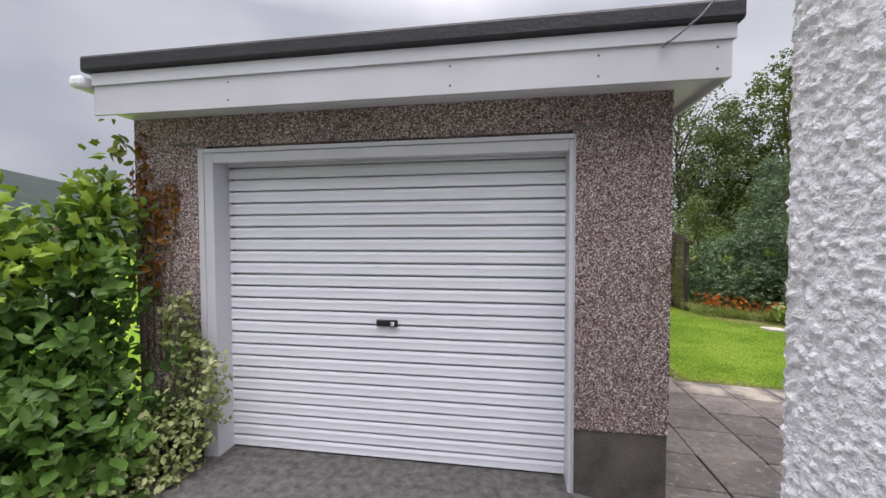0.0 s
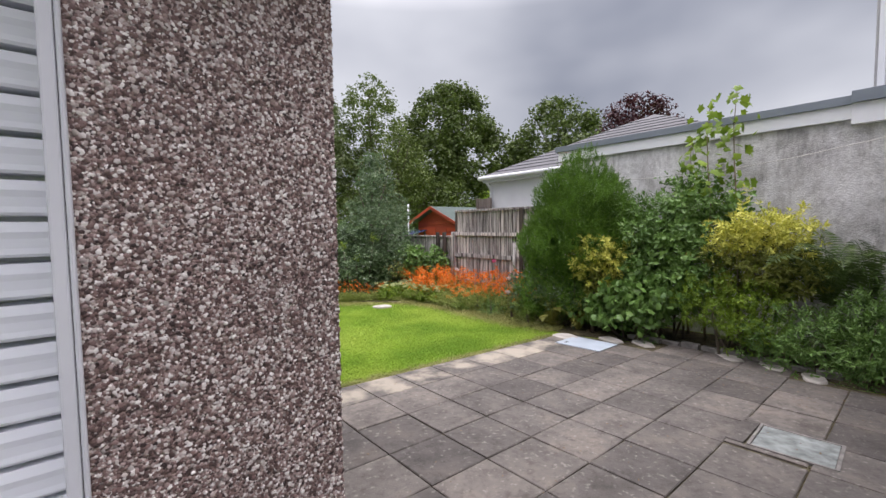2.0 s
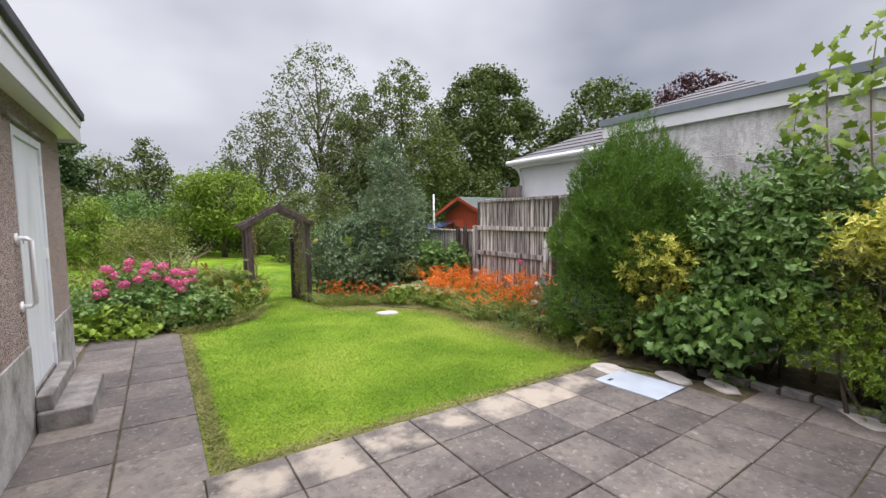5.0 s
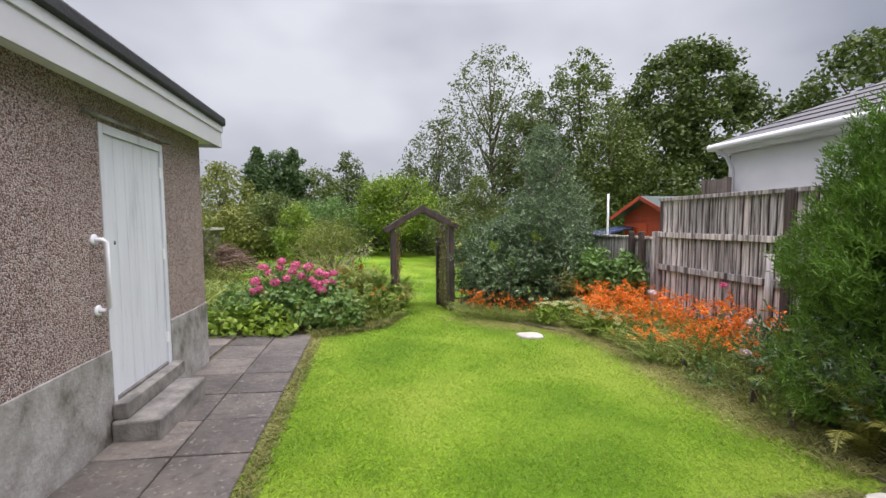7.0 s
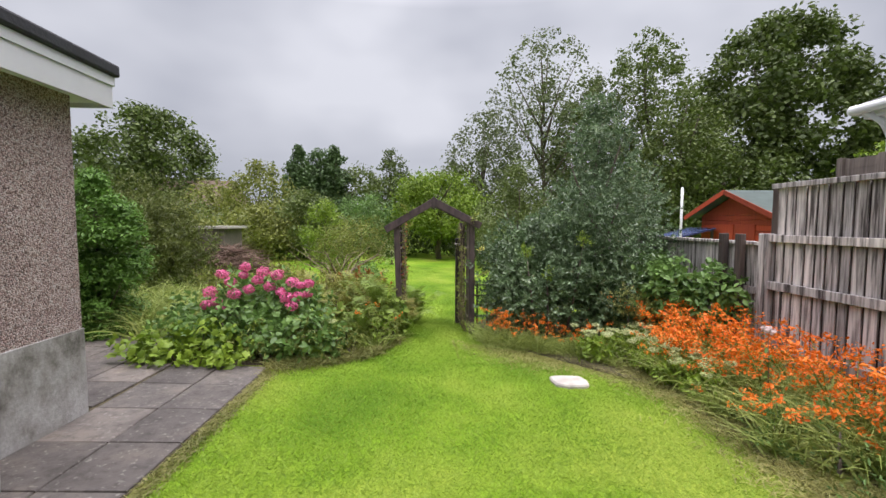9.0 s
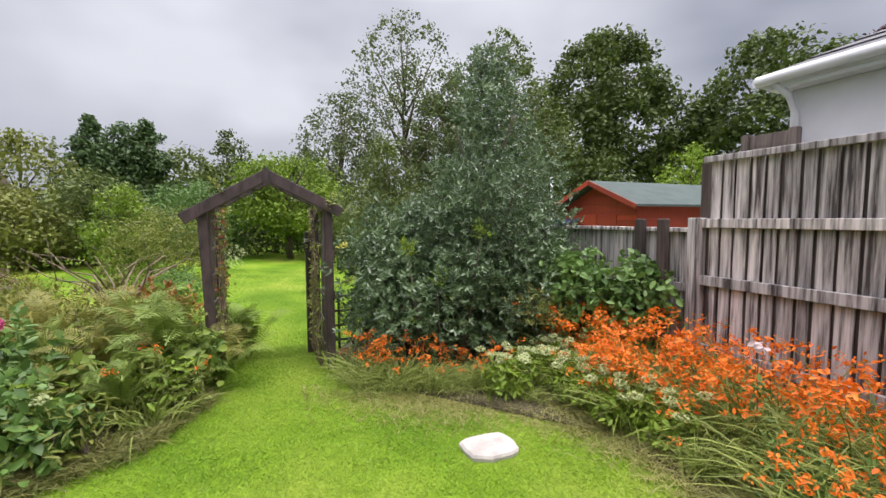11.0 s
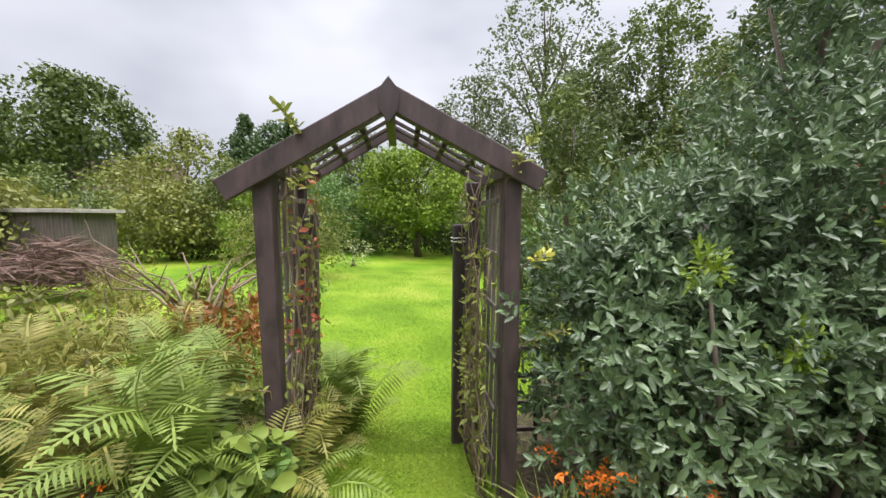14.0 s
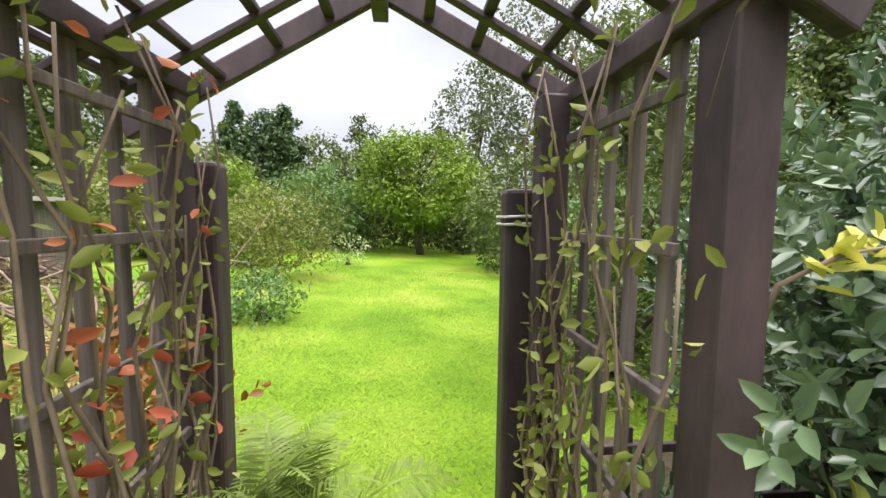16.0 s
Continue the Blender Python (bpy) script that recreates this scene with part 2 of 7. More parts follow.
def door_mat():
    """White gloss paint on boards, bluish, scuffed and streaked."""
    m, n, l, b = nodes_of("door_paint")
    streak = tex(n, l, coords(n, l, (9, 9, 0.9)), 1.0, 6, 0.65)
    col = ramp(n, l, streak, [(0.3, (0.5, 0.52, 0.55)), (0.45, (0.66, 0.69, 0.74)), (0.7, (0.72, 0.75, 0.8))])
    chips = ramp(n, l, tex(n, l, coords(n, l), 38, 4, 0.6), [(0.72, (0, 0, 0)), (0.76, (1, 1, 1))])
    l.new(mixc(n, l, chips, col, (0.3, 0.27, 0.24)), b.inputs["Base Color"])
    b.inputs["Roughness"].default_value = 0.45
    return m


M_DOOR = door_mat()
M_PVC = plain("white_plastic", (0.8, 0.81, 0.83), 0.3, 0.03, 2.0)
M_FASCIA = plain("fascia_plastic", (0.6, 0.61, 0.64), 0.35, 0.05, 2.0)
M_ROLLER = plain("roller_steel", (0.8, 0.82, 0.86), 0.38, 0.04, 2.0)
M_FELT = plain("black_felt", (0.018, 0.019, 0.022), 0.55, 0.3, 4.0, 0.4)
M_BLACK = plain("black_plastic", (0.012, 0.012, 0.013), 0.35, 0.1)
M_GREYTRIM = plain("grey_trim", (0.2, 0.23, 0.26), 0.5, 0.12, 2.0)
M_SLATE = plain("roof_slate", (0.085, 0.085, 0.09), 0.6, 0.2, 8.0, 0.3)
M_FENCE = wood_mat("weathered_fence", (0.055, 0.045, 0.045), (0.6, 0.56, 0.55), (24, 24, 1.3), span=(0.36, 0.62))
M_ARCH = wood_mat("stained_wood", (0.026, 0.018, 0.019), (0.085, 0.058, 0.06), scale=(14, 14, 5), rough=0.6)
M_LATTICE = wood_mat("lattice_wood", (0.06, 0.05, 0.044), (0.23, 0.195, 0.17))
M_RED = wood_mat("red_wood", (0.28, 0.035, 0.012), (0.42, 0.06, 0.022))
M_GREENROOF = plain("green_felt", (0.055, 0.08, 0.07), 0.8, 0.2, 3.0)
M_BARK = wood_mat("bark", (0.045, 0.035, 0.025), (0.15, 0.12, 0.09), (14, 14, 3), 0.9, False)
M_GRASS = grass_mat("grass")
M_SOIL = soil_mat("soil")
M_STONE = plain("pale_stone", (0.4, 0.375, 0.335), 0.85, 0.25, 7.0, 0.5)


# ---- building helpers ----
def gz(x, y):
    """Height of the garden, which falls gently away from the house."""
    return -0.24 - 0.04 * min(max(x, -1.3), 9.0) - 0.017 * min(max(y, 0.0), 14.0)


def mesh_of(name, verts, faces, mat, smooth=False):
    me = bpy.data.meshes.new(name)
    me.from_pydata([tuple(v) for v in verts], [], faces)
    me.materials.append(mat)
    if smooth:
        me.polygons.foreach_set("use_smooth", [True] * len(me.polygons))
    me.update()
    return me


def part(name, bm, material, parent=None, label=""):
    """One bmesh as one mesh object under a thing or a part."""
    me = bpy.data.meshes.new(name)
    bm.normal_update()
    bm.to_mesh(me)
    bm.free()
    me.materials.append(material)
    ob = new(name, me)
    if parent:
        ob.parent = parent
    if label:
        tagged(ob, label)
    return ob


def quads(name, P, material, parent=None, label="", kind=""):
    """A mesh from a float array of shape (n, k, 3): n faces of k corners each."""
    n, k = P.shape[:2]
    me = bpy.data.meshes.new(name)
    me.vertices.add(n * k)
    me.vertices.foreach_set("co", P.astype(np.float32).ravel())
    me.loops.add(n * k)
    me.loops.foreach_set("vertex_index", np.arange(n * k, dtype=np.int32))
    me.polygons.add(n)
    me.polygons.foreach_set("loop_start", np.arange(0, n * k, k, dtype=np.int32))
    me.materials.append(material)
    me.update(calc_edges=True)
    ob = new(name, me)
    if parent:
        ob.parent = parent
    if label or kind:
        tagged(ob, label, kind=kind)
    return ob


def shapes(name, V, F, material, parent=None, label="", kind="", smooth=False):
    """A mesh from n copies: V is (n, k, 3), F lists the faces of one copy (triangles or quads alike in size)."""
    n, k = V.shape[:2]
    F = np.array(F, dtype=np.int32)
    f, c = F.shape
    idx = (F[None] + (np.arange(n, dtype=np.int32) * k)[:, None, None]).reshape(-1)
    me = bpy.data.meshes.new(name)
    me.vertices.add(n * k)
    me.vertices.foreach_set("co", V.astype(np.float32).ravel())
    me.loops.add(len(idx))
    me.loops.foreach_set("vertex_index", idx)
    me.polygons.add(n * f)
    me.polygons.foreach_set("loop_start", np.arange(0, len(idx), c, dtype=np.int32))
    if smooth:
        me.polygons.foreach_set("use_smooth", np.ones(n * f, dtype=bool))
    me.materials.append(material)
    me.update(calc_edges=True)
    ob = new(name, me)
    if parent:
        ob.parent = parent
    if label or kind:
        tagged(ob, label, kind=kind)
    return ob


def add_box(bm, x0, y0, z0, x1, y1, z1, bevel=0.0):
    r = bmesh.ops.create_cube(bm, size=1.0)
    m = Matrix.Translation(((x0 + x1) / 2, (y0 + y1) / 2, (z0 + z1) / 2)) @ Matrix.Diagonal((abs(x1 - x0), abs(y1 - y0), abs(z1 - z0), 1))
    bmesh.ops.transform(bm, matrix=m, verts=r["verts"])
    if bevel:
        es = list({e for v in r["verts"] for e in v.link_edges})
        bmesh.ops.bevel(bm, geom=es, offset=bevel, segments=2, affect="EDGES", profile=0.5)


def box(name, x0, y0, z0, x1, y1, z1, mat, parent=None, label="", bevel=0.004):
    bm = bmesh.new()
    add_box(bm, x0, y0, z0, x1, y1, z1, bevel)
    return part(name, bm, mat, parent, label)


def beam(name, a, b, w, h, mat, parent=None, label="", bevel=0.004, up=(0, 0, 1)):
    """A squared timber from a to b, w wide and h high."""
    a, b = Vector(a), Vector(b)
    d = b - a
    L = d.length
    zq = d.normalized()
    side = zq.cross(Vector(up))
    if side.length < 1e-4:
        side = Vector((1, 0, 0))
    side.normalize()
    top = side.cross(zq)
    bm = bmesh.new()
    add_box(bm, -w / 2, -h / 2, 0, w / 2, h / 2, L, bevel)
    m = Matrix((side, top, zq)).transposed().to_4x4()
    bm.transform(Matrix.Translation(a) @ m)
    return part(name, bm, mat, parent, label)


def tube(name, pts, radii, mat, parent=None, label="", sides=8, caps=True):
    """A round rod or branch along pts, radii at each point."""
    bm = bmesh.new()
    rings = []
    for i, p in enumerate(pts):
        p = Vector(p)
        d = Vector(pts[min(i + 1, len(pts) - 1)]) - Vector(pts[max(i - 1, 0)])
        d.normalize()
        s = d.cross(Vector((0.13, 0.21, 0.97)))
        if s.length < 1e-3:
            s = d.cross(Vector((1, 0, 0)))
        s.normalize()
        u = s.cross(d)
        r = radii[i] if hasattr(radii, "__len__") else radii
        rings.append([bm.verts.new(p + r * (math.cos(2 * math.pi * k / sides) * s + math.sin(2 * math.pi * k / sides) * u)) for k in range(sides)])
    for a, b in zip(rings, rings[1:]):
        for k in range(sides):
            f = bm.faces.new((a[k], a[(k + 1) % sides], b[(k + 1) % sides], b[k]))
            f.smooth = True
    if caps:
        bm.faces.new(rings[0])
        bm.faces.new(rings[-1][::-1])
    bmesh.ops.recalc_face_normals(bm, faces=bm.faces[:])
    return part(name, bm, mat, parent, label)


def thing(name, label, category, at=(0, 0, 0), group="", kind=""):
    ob = new(name)
    ob.location = at
    ob.empty_display_size = 0.1
    return tagged(ob, label, category, group, kind)

# ---- ground ----
def ground_sheet():
    xs = sorted(set([-600, -200, -80, -40, -20] + [i * 1.0 for i in range(-12, 19)] + [25, 40, 80, 200, 600]))
    ys = sorted(set([-600, -200, -80, -30] + [i * 1.0 for i in range(-8, 33)] + [45, 80, 200, 600]))
    V = [(x, y, gz(x, y) - 0.03) for y in ys for x in xs]
    w = len(xs)
    F = [(j * w + i, j * w + i + 1, (j + 1) * w + i + 1, (j + 1) * w + i) for j in range(len(ys) - 1) for i in range(w - 1)]
    ob = new("ground", mesh_of("ground", V, F, M_GRASS, True))
    return tagged(ob, "bright green mown lawn and grassy ground", "lawn", kind="structure")


ground_sheet()


def soil_patch(name, outline, label):
    """A planting bed with a crumbly raised surface."""
    c = (sum(p[0] for p in outline) / len(outline), sum(p[1] for p in outline) / len(outline))
    V, F = [], []
    rings = 6
    k = len(outline)
    for r in range(rings + 1):
        s = 1 - r / (rings + 0.3)
        for (x, y) in outline:
            px, py = c[0] + (x - c[0]) * s, c[1] + (y - c[1]) * s
            V.append((px, py, gz(px, py) - 0.022 + (0.014 * min(1, r / 1.5) + 0.02 * noise.noise((px * 3, py * 3, 0)) if r else 0)))
    for r in range(rings):
        for i in range(k):
            j = (i + 1) % k
            F.append((r * k + i, r * k + j, (r + 1) * k + j, (r + 1) * k + i))
    F.append(tuple(range(rings * k, rings * k + k)))
    ob = new(name, mesh_of(name, V, F, M_SOIL, True))
    return tagged(ob, label, "flower bed", kind="structure")


soil_patch("bed_1", [(0.4, 10.1), (1.6, 10.15), (2.0, 10.15), (2.55, 10.4), (3.0, 10.85), (3.25, 11.4), (3.4, 12.9), (2.5, 14), (0.5, 14), (-0.3, 12.5)], "dark soil flower bed by the lawn")
soil_patch("bed_2", [(6.5, 5.6), (6.75, 6.6), (6.75, 7.8), (6.65, 9.0), (6.5, 10.1), (6.1, 11.0), (4.9, 11.4), (4.75, 12.6), (5.5, 14), (8.0, 13.5), (8.05, 9), (8.1, 5.6)], "dark soil flower bed below the fence")
soil_patch("bed_3", [(6.35, 5.6), (6.7, 4.8), (6.95, 4.1), (7.05, 3.3), (6.9, 2.6), (6.6, 1.95), (6.7, 1.45), (8.4, 1.45), (8.45, 3.5), (8.3, 5.6)], "dark soil shrub bed beside the patio")


def drive_z(x, y):
    s = min(max((x - 0.3) / 0.7, 0), 1)
    return (1 - s) * -0.19 + s * (gz(x, y) - 0.015)


def drive():
    # the unseen far reach is added so grey, not green, bounces onto the garage
    xs = [-14, -8, -4, -3, -2.4, -2, -1, 0, 0.3, 0.5, 0.7, 0.88, 1.0]
    ys = [-26, -9, -4, -2, -1, 0, 1, 1.4, 2, 2.5, 2.85]
    V = [(x, y, drive_z(x, y)) for y in ys for x in xs]
    w = len(xs)
    F = [(j * w + i, j * w + i + 1, (j + 1) * w + i + 1, (j + 1) * w + i) for j in range(len(ys) - 1) for i in range(w - 1)]
    ob = new("drive", mesh_of("drive", V, F, M_DRIVE, True))
    tagged(ob, "dark rough concrete driveway before the garage", "driveway", kind="structure")


drive()
# soil sheet added so the hedge's gaps look shaded instead of bright lawn
soil_patch("hedge_shade_soil", [(-2.2, 1.6), (-2.3, 2.55), (-3.6, 2.9), (-5.2, 2.9), (-5.4, 1.4), (-3.8, 0.9), (-2.7, 1.1)], "dark soil sheet standing in for shade under the bramble hedge")

# ---- house ----
HX, HY = 0.85, 1.42     # the house's corner


def wall_with_openings(name, x0, x1, z0, z1, y, depth, openings, mat, parent):
    """A wall along x whose outer face is at y; openings are (x0, x1, z0, z1)."""
    cuts = sorted({x0, x1, *[o[0] for o in openings], *[o[1] for o in openings]})
    bm = bmesh.new()
    for a, b in zip(cuts, cuts[1:]):
        hole = [o for o in openings if o[0] <= a and b <= o[1]]
        if hole:
            o = hole[0]
            add_box(bm, a, y - depth, z0, b, y, o[2])
            add_box(bm, a, y - depth, o[3], b, y, z1)
        else:
            add_box(bm, a, y - depth, z0, b, y, z1)
    return part(name, bm, mat, parent)


house = thing("house", "white roughcast bungalow with plastic windows and gutter", "house", (HX, HY, gz(HX, HY)), kind="structure")


def under(ob, parent):
    """Parents ob to a thing while ob stays where it is."""
    ob.parent = parent
    ob.matrix_parent_inverse = Matrix.Translation(parent.location).inverted() if not parent.parent else parent.matrix_parent_inverse
    return ob


WINDOWS = [(1.95, 3.86, 0.83, 2.2), (4.86, 6.5, 0.85, 2.16)]
under(wall_with_openings("wall", HX + 0.3, 8.35, -0.9, 2.62, HY, 0.3, WINDOWS, M_WHITECAST, None), house)
under(box("wall", HX, -7, -0.9, HX + 0.3, HY, 2.62, M_WHITECAST, None, bevel=0), house)
under(box("ceiling", HX, -7, 2.62, 8.35, HY + 0.06, 2.68, M_PVC, None, "white plastic soffit under the eaves"), house)
under(box("inner_wall", HX + 0.3, -3.2, -0.9, 8.35, -3.0, 2.62, M_GREYCAST, None), house)
bm = bmesh.new()
rv = [bm.verts.new(v) for v in ((HX - 0.02, HY + 0.16, 2.69), (8.4, HY + 0.16, 2.69), (8.4, -3, 4.6), (HX - 0.02, -3, 4.6), (8.4, -7.3, 2.69), (HX - 0.02, -7.3, 2.69))]
for f in ((0, 1, 2, 3), (3, 2, 4, 5), (0, 3, 5), (1, 4, 2), (0, 5, 4, 1)):
    bm.faces.new([rv[i] for i in f])
under(part("roof", bm, M_SLATE, None, "grey slate roof"), house)

# ---- garage ----
GX0, GX1, GY0, GY1 = -2.72, 0.92, 2.6, 8.82
garage = thing("garage", "pebbledashed flat-roofed garage with white trim", "garage", (GX0, GY0, -0.3), kind="structure")
bm = bmesh.new()      # front: two piers and the lintel
add_box(bm, GX0, GY0, 0.2, -2.14, GY0 + 0.22, 2.25)
add_box(bm, 0.36, GY0, 0.2, GX1, GY0 + 0.22, 2.25)
add_box(bm, -2.14, GY0, 2.03, 0.36, GY0 + 0.22, 2.25)
under(part("wall", bm, M_PEBBLE), garage)
bm = bmesh.new()      # side wall with the door's opening, back and far side
DY0, DY1, DZ1 = 6.93, 7.9, 2.02
add_box(bm, GX1 - 0.22, GY0 + 0.22, 0.3, GX1, DY0, 2.25)
add_box(bm, GX1 - 0.22, DY1, 0.3, GX1, GY1, 2.25)
add_box(bm, GX1 - 0.22, DY0, DZ1, GX1, DY1, 2.25)
add_box(bm, GX0, GY1 - 0.22, 0.3, GX1 - 0.22, GY1, 2.25)
add_box(bm, GX0, GY0 + 0.22, 0.3, GX0 + 0.22, GY1 - 0.22, 2.25)
under(part("wall", bm, M_PEBBLE), garage)
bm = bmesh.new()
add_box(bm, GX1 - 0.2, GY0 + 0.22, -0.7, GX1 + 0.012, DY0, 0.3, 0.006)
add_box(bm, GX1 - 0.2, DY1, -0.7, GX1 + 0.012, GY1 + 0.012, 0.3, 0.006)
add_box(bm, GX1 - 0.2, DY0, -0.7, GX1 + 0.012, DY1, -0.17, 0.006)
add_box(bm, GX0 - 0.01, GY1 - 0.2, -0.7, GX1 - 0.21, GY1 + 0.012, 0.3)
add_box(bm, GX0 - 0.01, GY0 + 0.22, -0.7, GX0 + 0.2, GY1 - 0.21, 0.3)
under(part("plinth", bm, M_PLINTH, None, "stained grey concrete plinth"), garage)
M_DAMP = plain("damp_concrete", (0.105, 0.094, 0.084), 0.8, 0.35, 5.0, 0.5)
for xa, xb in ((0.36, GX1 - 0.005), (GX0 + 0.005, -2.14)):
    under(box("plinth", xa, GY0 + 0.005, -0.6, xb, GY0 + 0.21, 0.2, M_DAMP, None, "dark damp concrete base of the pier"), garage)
RX0, RX1, RY0, RY1 = -2.74, 1.1, 2.33, 9.05
bm = bmesh.new()
add_box(bm, RX0 + 0.02, RY0 + 0.02, 2.24, RX1 - 0.02, RY1 - 0.02, 2.30)
under(part("ceiling", bm, M_PVC, None, "white soffit boards"), garage)
bm = bmesh.new()
add_box(bm, RX0, RY0, 2.2, RX1, RY0 + 0.02, 2.39, 0.003)
add_box(bm, RX1 - 0.02, RY0 + 0.02, 2.2, RX1, RY1, 2.39, 0.003)
add_box(bm, RX0, RY1 - 0.02, 2.2, RX1 - 0.02, RY1, 2.39, 0.003)
add_box(bm, RX0, RY0 - 0.014, 2.39, RX1 + 0.014, RY0 + 0.02, 2.47, 0.003)
add_box(bm, RX1 - 0.02, RY0 + 0.02, 2.39, RX1 + 0.014, RY1 + 0.014, 2.47, 0.003)
add_box(bm, RX0, RY1 - 0.02, 2.39, RX1 - 0.02, RY1 + 0.014, 2.47, 0.003)
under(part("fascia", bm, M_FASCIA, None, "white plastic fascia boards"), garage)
bm = bmesh.new()
add_box(bm, RX0 - 0.06, RY0 - 0.045, 2.472, RX1 + 0.045, RY1 + 0.045, 2.58, 0.02)
under(part("roof", bm, M_FELT, None, "black felt roof edge"), garage)

# ---- boundary buildings ----
NX = 8.5
flat = thing("neighbour_garage", "stained roughcast flat-roofed building on the boundary", "outbuilding", (NX, 1.4, -0.6), kind="structure")
under(box("wall", NX, 1.0, -0.9, NX + 3.5, 6.9, 2.66, M_NBCAST, None, bevel=0.01), flat)
under(box("fascia", NX - 0.06, 2.25, 2.66, NX + 3.5, 6.95, 2.86, M_WHITE, None, "white painted fascia board"), flat)
under(box("fascia", NX - 0.12, 0.9, 2.58, NX + 3.5, 2.25, 2.86, M_WHITE, None, "white painted fascia board"), flat)
under(box("roof_edge", NX - 0.1, 2.25, 2.86, NX + 3.5, 7.0, 2.98, M_GREYTRIM, None, "grey metal roof edge"), flat)
under(box("roof_edge", NX - 0.18, 0.85, 2.86, NX + 3.5, 2.25, 3.02, M_GREYTRIM, None, "grey metal roof edge"), flat)
tall = thing("neighbour_house", "tall grey roughcast house behind the flat roof", "house", (9.9, 0, -0.8), kind="structure")
under(box("wall", 9.9, -8, -0.9, 18, 2.15, 9.4, M_GREYCAST, None, bevel=0.01), tall)

bung = thing("neighbour_bungalow", "white neighbouring bungalow with a hipped slate roof", "house", (10.3, 10.6, -0.8), kind="structure")
under(box("wall", 10.18, 4.2, -0.9, 19, 10.8, 2.62, M_WHITE, None, bevel=0.01), bung)
under(box("soffit", 9.98, 3.8, 2.62, 19.3, 10.92, 2.66, M_PVC, None), bung)
bm = bmesh.new()
rv = [bm.verts.new(v) for v in ((9.96, 3.8, 2.79), (19.3, 3.8, 2.79), (19.3, 10.94, 2.79), (9.96, 10.94, 2.79), (13.5, 7.4, 4.5), (16, 7.4, 4.5))]
for f in ((0, 1, 5, 4), (2, 3, 4, 5), (3, 0, 4), (1, 2, 5), (0, 3, 2, 1)):
    bm.faces.new([rv[i] for i in f])
under(part("roof", bm, M_SLATE, None, "grey slate hipped roof"), bung)
under(box("fascia", 9.97, 3.8, 2.66, 9.99, 10.93, 2.79, M_PVC, None), bung)
# unseen grey sheet, added so bounce from the grass doesn't tint the eaves green
under(box("bounce_sheet", 8.72, 7.8, -0.66, 19, 15.4, -0.53, M_CONC, None, "unseen grey sheet that keeps green bounce off the bungalow", bevel=0.01), bung)
under(box("fascia", 9.99, 10.91, 2.66, 19.3, 10.93, 2.79, M_PVC, None), bung)

# ---- foliage helpers ----


def wobble(P, wave, seed):
    """A smooth random field of about unit spread; wave is the size of its lumps, one for all points or one each."""
    rng = np.random.default_rng(seed + 999)
    K = rng.normal(size=(8, 3))
    K *= (6.283 / np.linalg.norm(K, axis=1) * rng.uniform(0.6, 1.7, 8))[:, None]
    return np.sin((P / np.reshape(wave, (-1, 1))) @ K.T + rng.uniform(0, 6.283, 8)).sum(1) / 2.0


def blob_points(blobs, n, shell=0.45, seed=1, rough=0.12, gaps=-0.95):
    """Points in the outer shell of several uneven, lumpy ellipsoids, shared by their surface, and the ways out."""
    rng = np.random.default_rng(seed)
    w = np.array([(b[3] * b[4] + b[3] * b[5] + b[4] * b[5]) for b in blobs])
    pick = rng.choice(len(blobs), n, p=w / w.sum())
    B = np.array(blobs)[pick]
    d = rng.normal(size=(n, 3))
    d /= np.linalg.norm(d, axis=1)[:, None]
    ph = rng.uniform(0, 6.28, (len(blobs), 6))[pick]
    lump = 1 + 0.10 * np.sin(3 * d[:, 0] + ph[:, 0]) * np.sin(4 * d[:, 1] + ph[:, 1]) + 0.09 * np.sin(7 * d[:, 2] + ph[:, 2] + 3 * d[:, 0]) + 0.06 * np.sin(11 * d[:, 1] + ph[:, 3] + 5 * d[:, 2])
    r = (1 - shell * rng.random(n) ** 1.6) * lump
    P = B[:, :3] + d * B[:, 3:6] * r[:, None]
    o = d / B[:, 3:6]
    o /= np.linalg.norm(o, axis=1)[:, None]
    size = B[:, 3:6].mean(1)
    P = P + d * (size * rough * wobble(P, size * 0.7, seed))[:, None]
    keep = wobble(P, size * 0.45, seed + 1) > gaps
    return P[keep], o[keep]


LEAF_V = np.array([(-0.5, 0, 0.0), (-0.12, 0.33, 0.06), (0.28, 0.25, 0.03), (0.5, 0, -0.1), (0.28, -0.25, 0.03), (-0.12, -0.33, 0.06)])
LEAF_F = [(0, 1, 2, 3), (0, 3, 4, 5)]
DIAMOND_V = np.array([(-0.5, 0, 0), (0, 0.42, 0.05), (0.5, 0, -0.06), (0, -0.42, 0.05)])
DIAMOND_F = [(0, 1, 2, 3)]


LOBED_V = np.array([(0, 0, 0.05)] + [(0.52 * r * math.cos(a), 0.62 * r * math.sin(a), -0.09 * r) for r, a in zip((1.0, 0.62, 0.95, 0.6, 0.85, 0.45, 0.85, 0.6, 0.95, 0.62), (0, 0.45, 0.95, 1.45, 2.1, 3.14, 4.18, 4.83, 5.33, 5.83))])
LOBED_F = [(0, i, i % 10 + 1) for i in range(1, 11)]


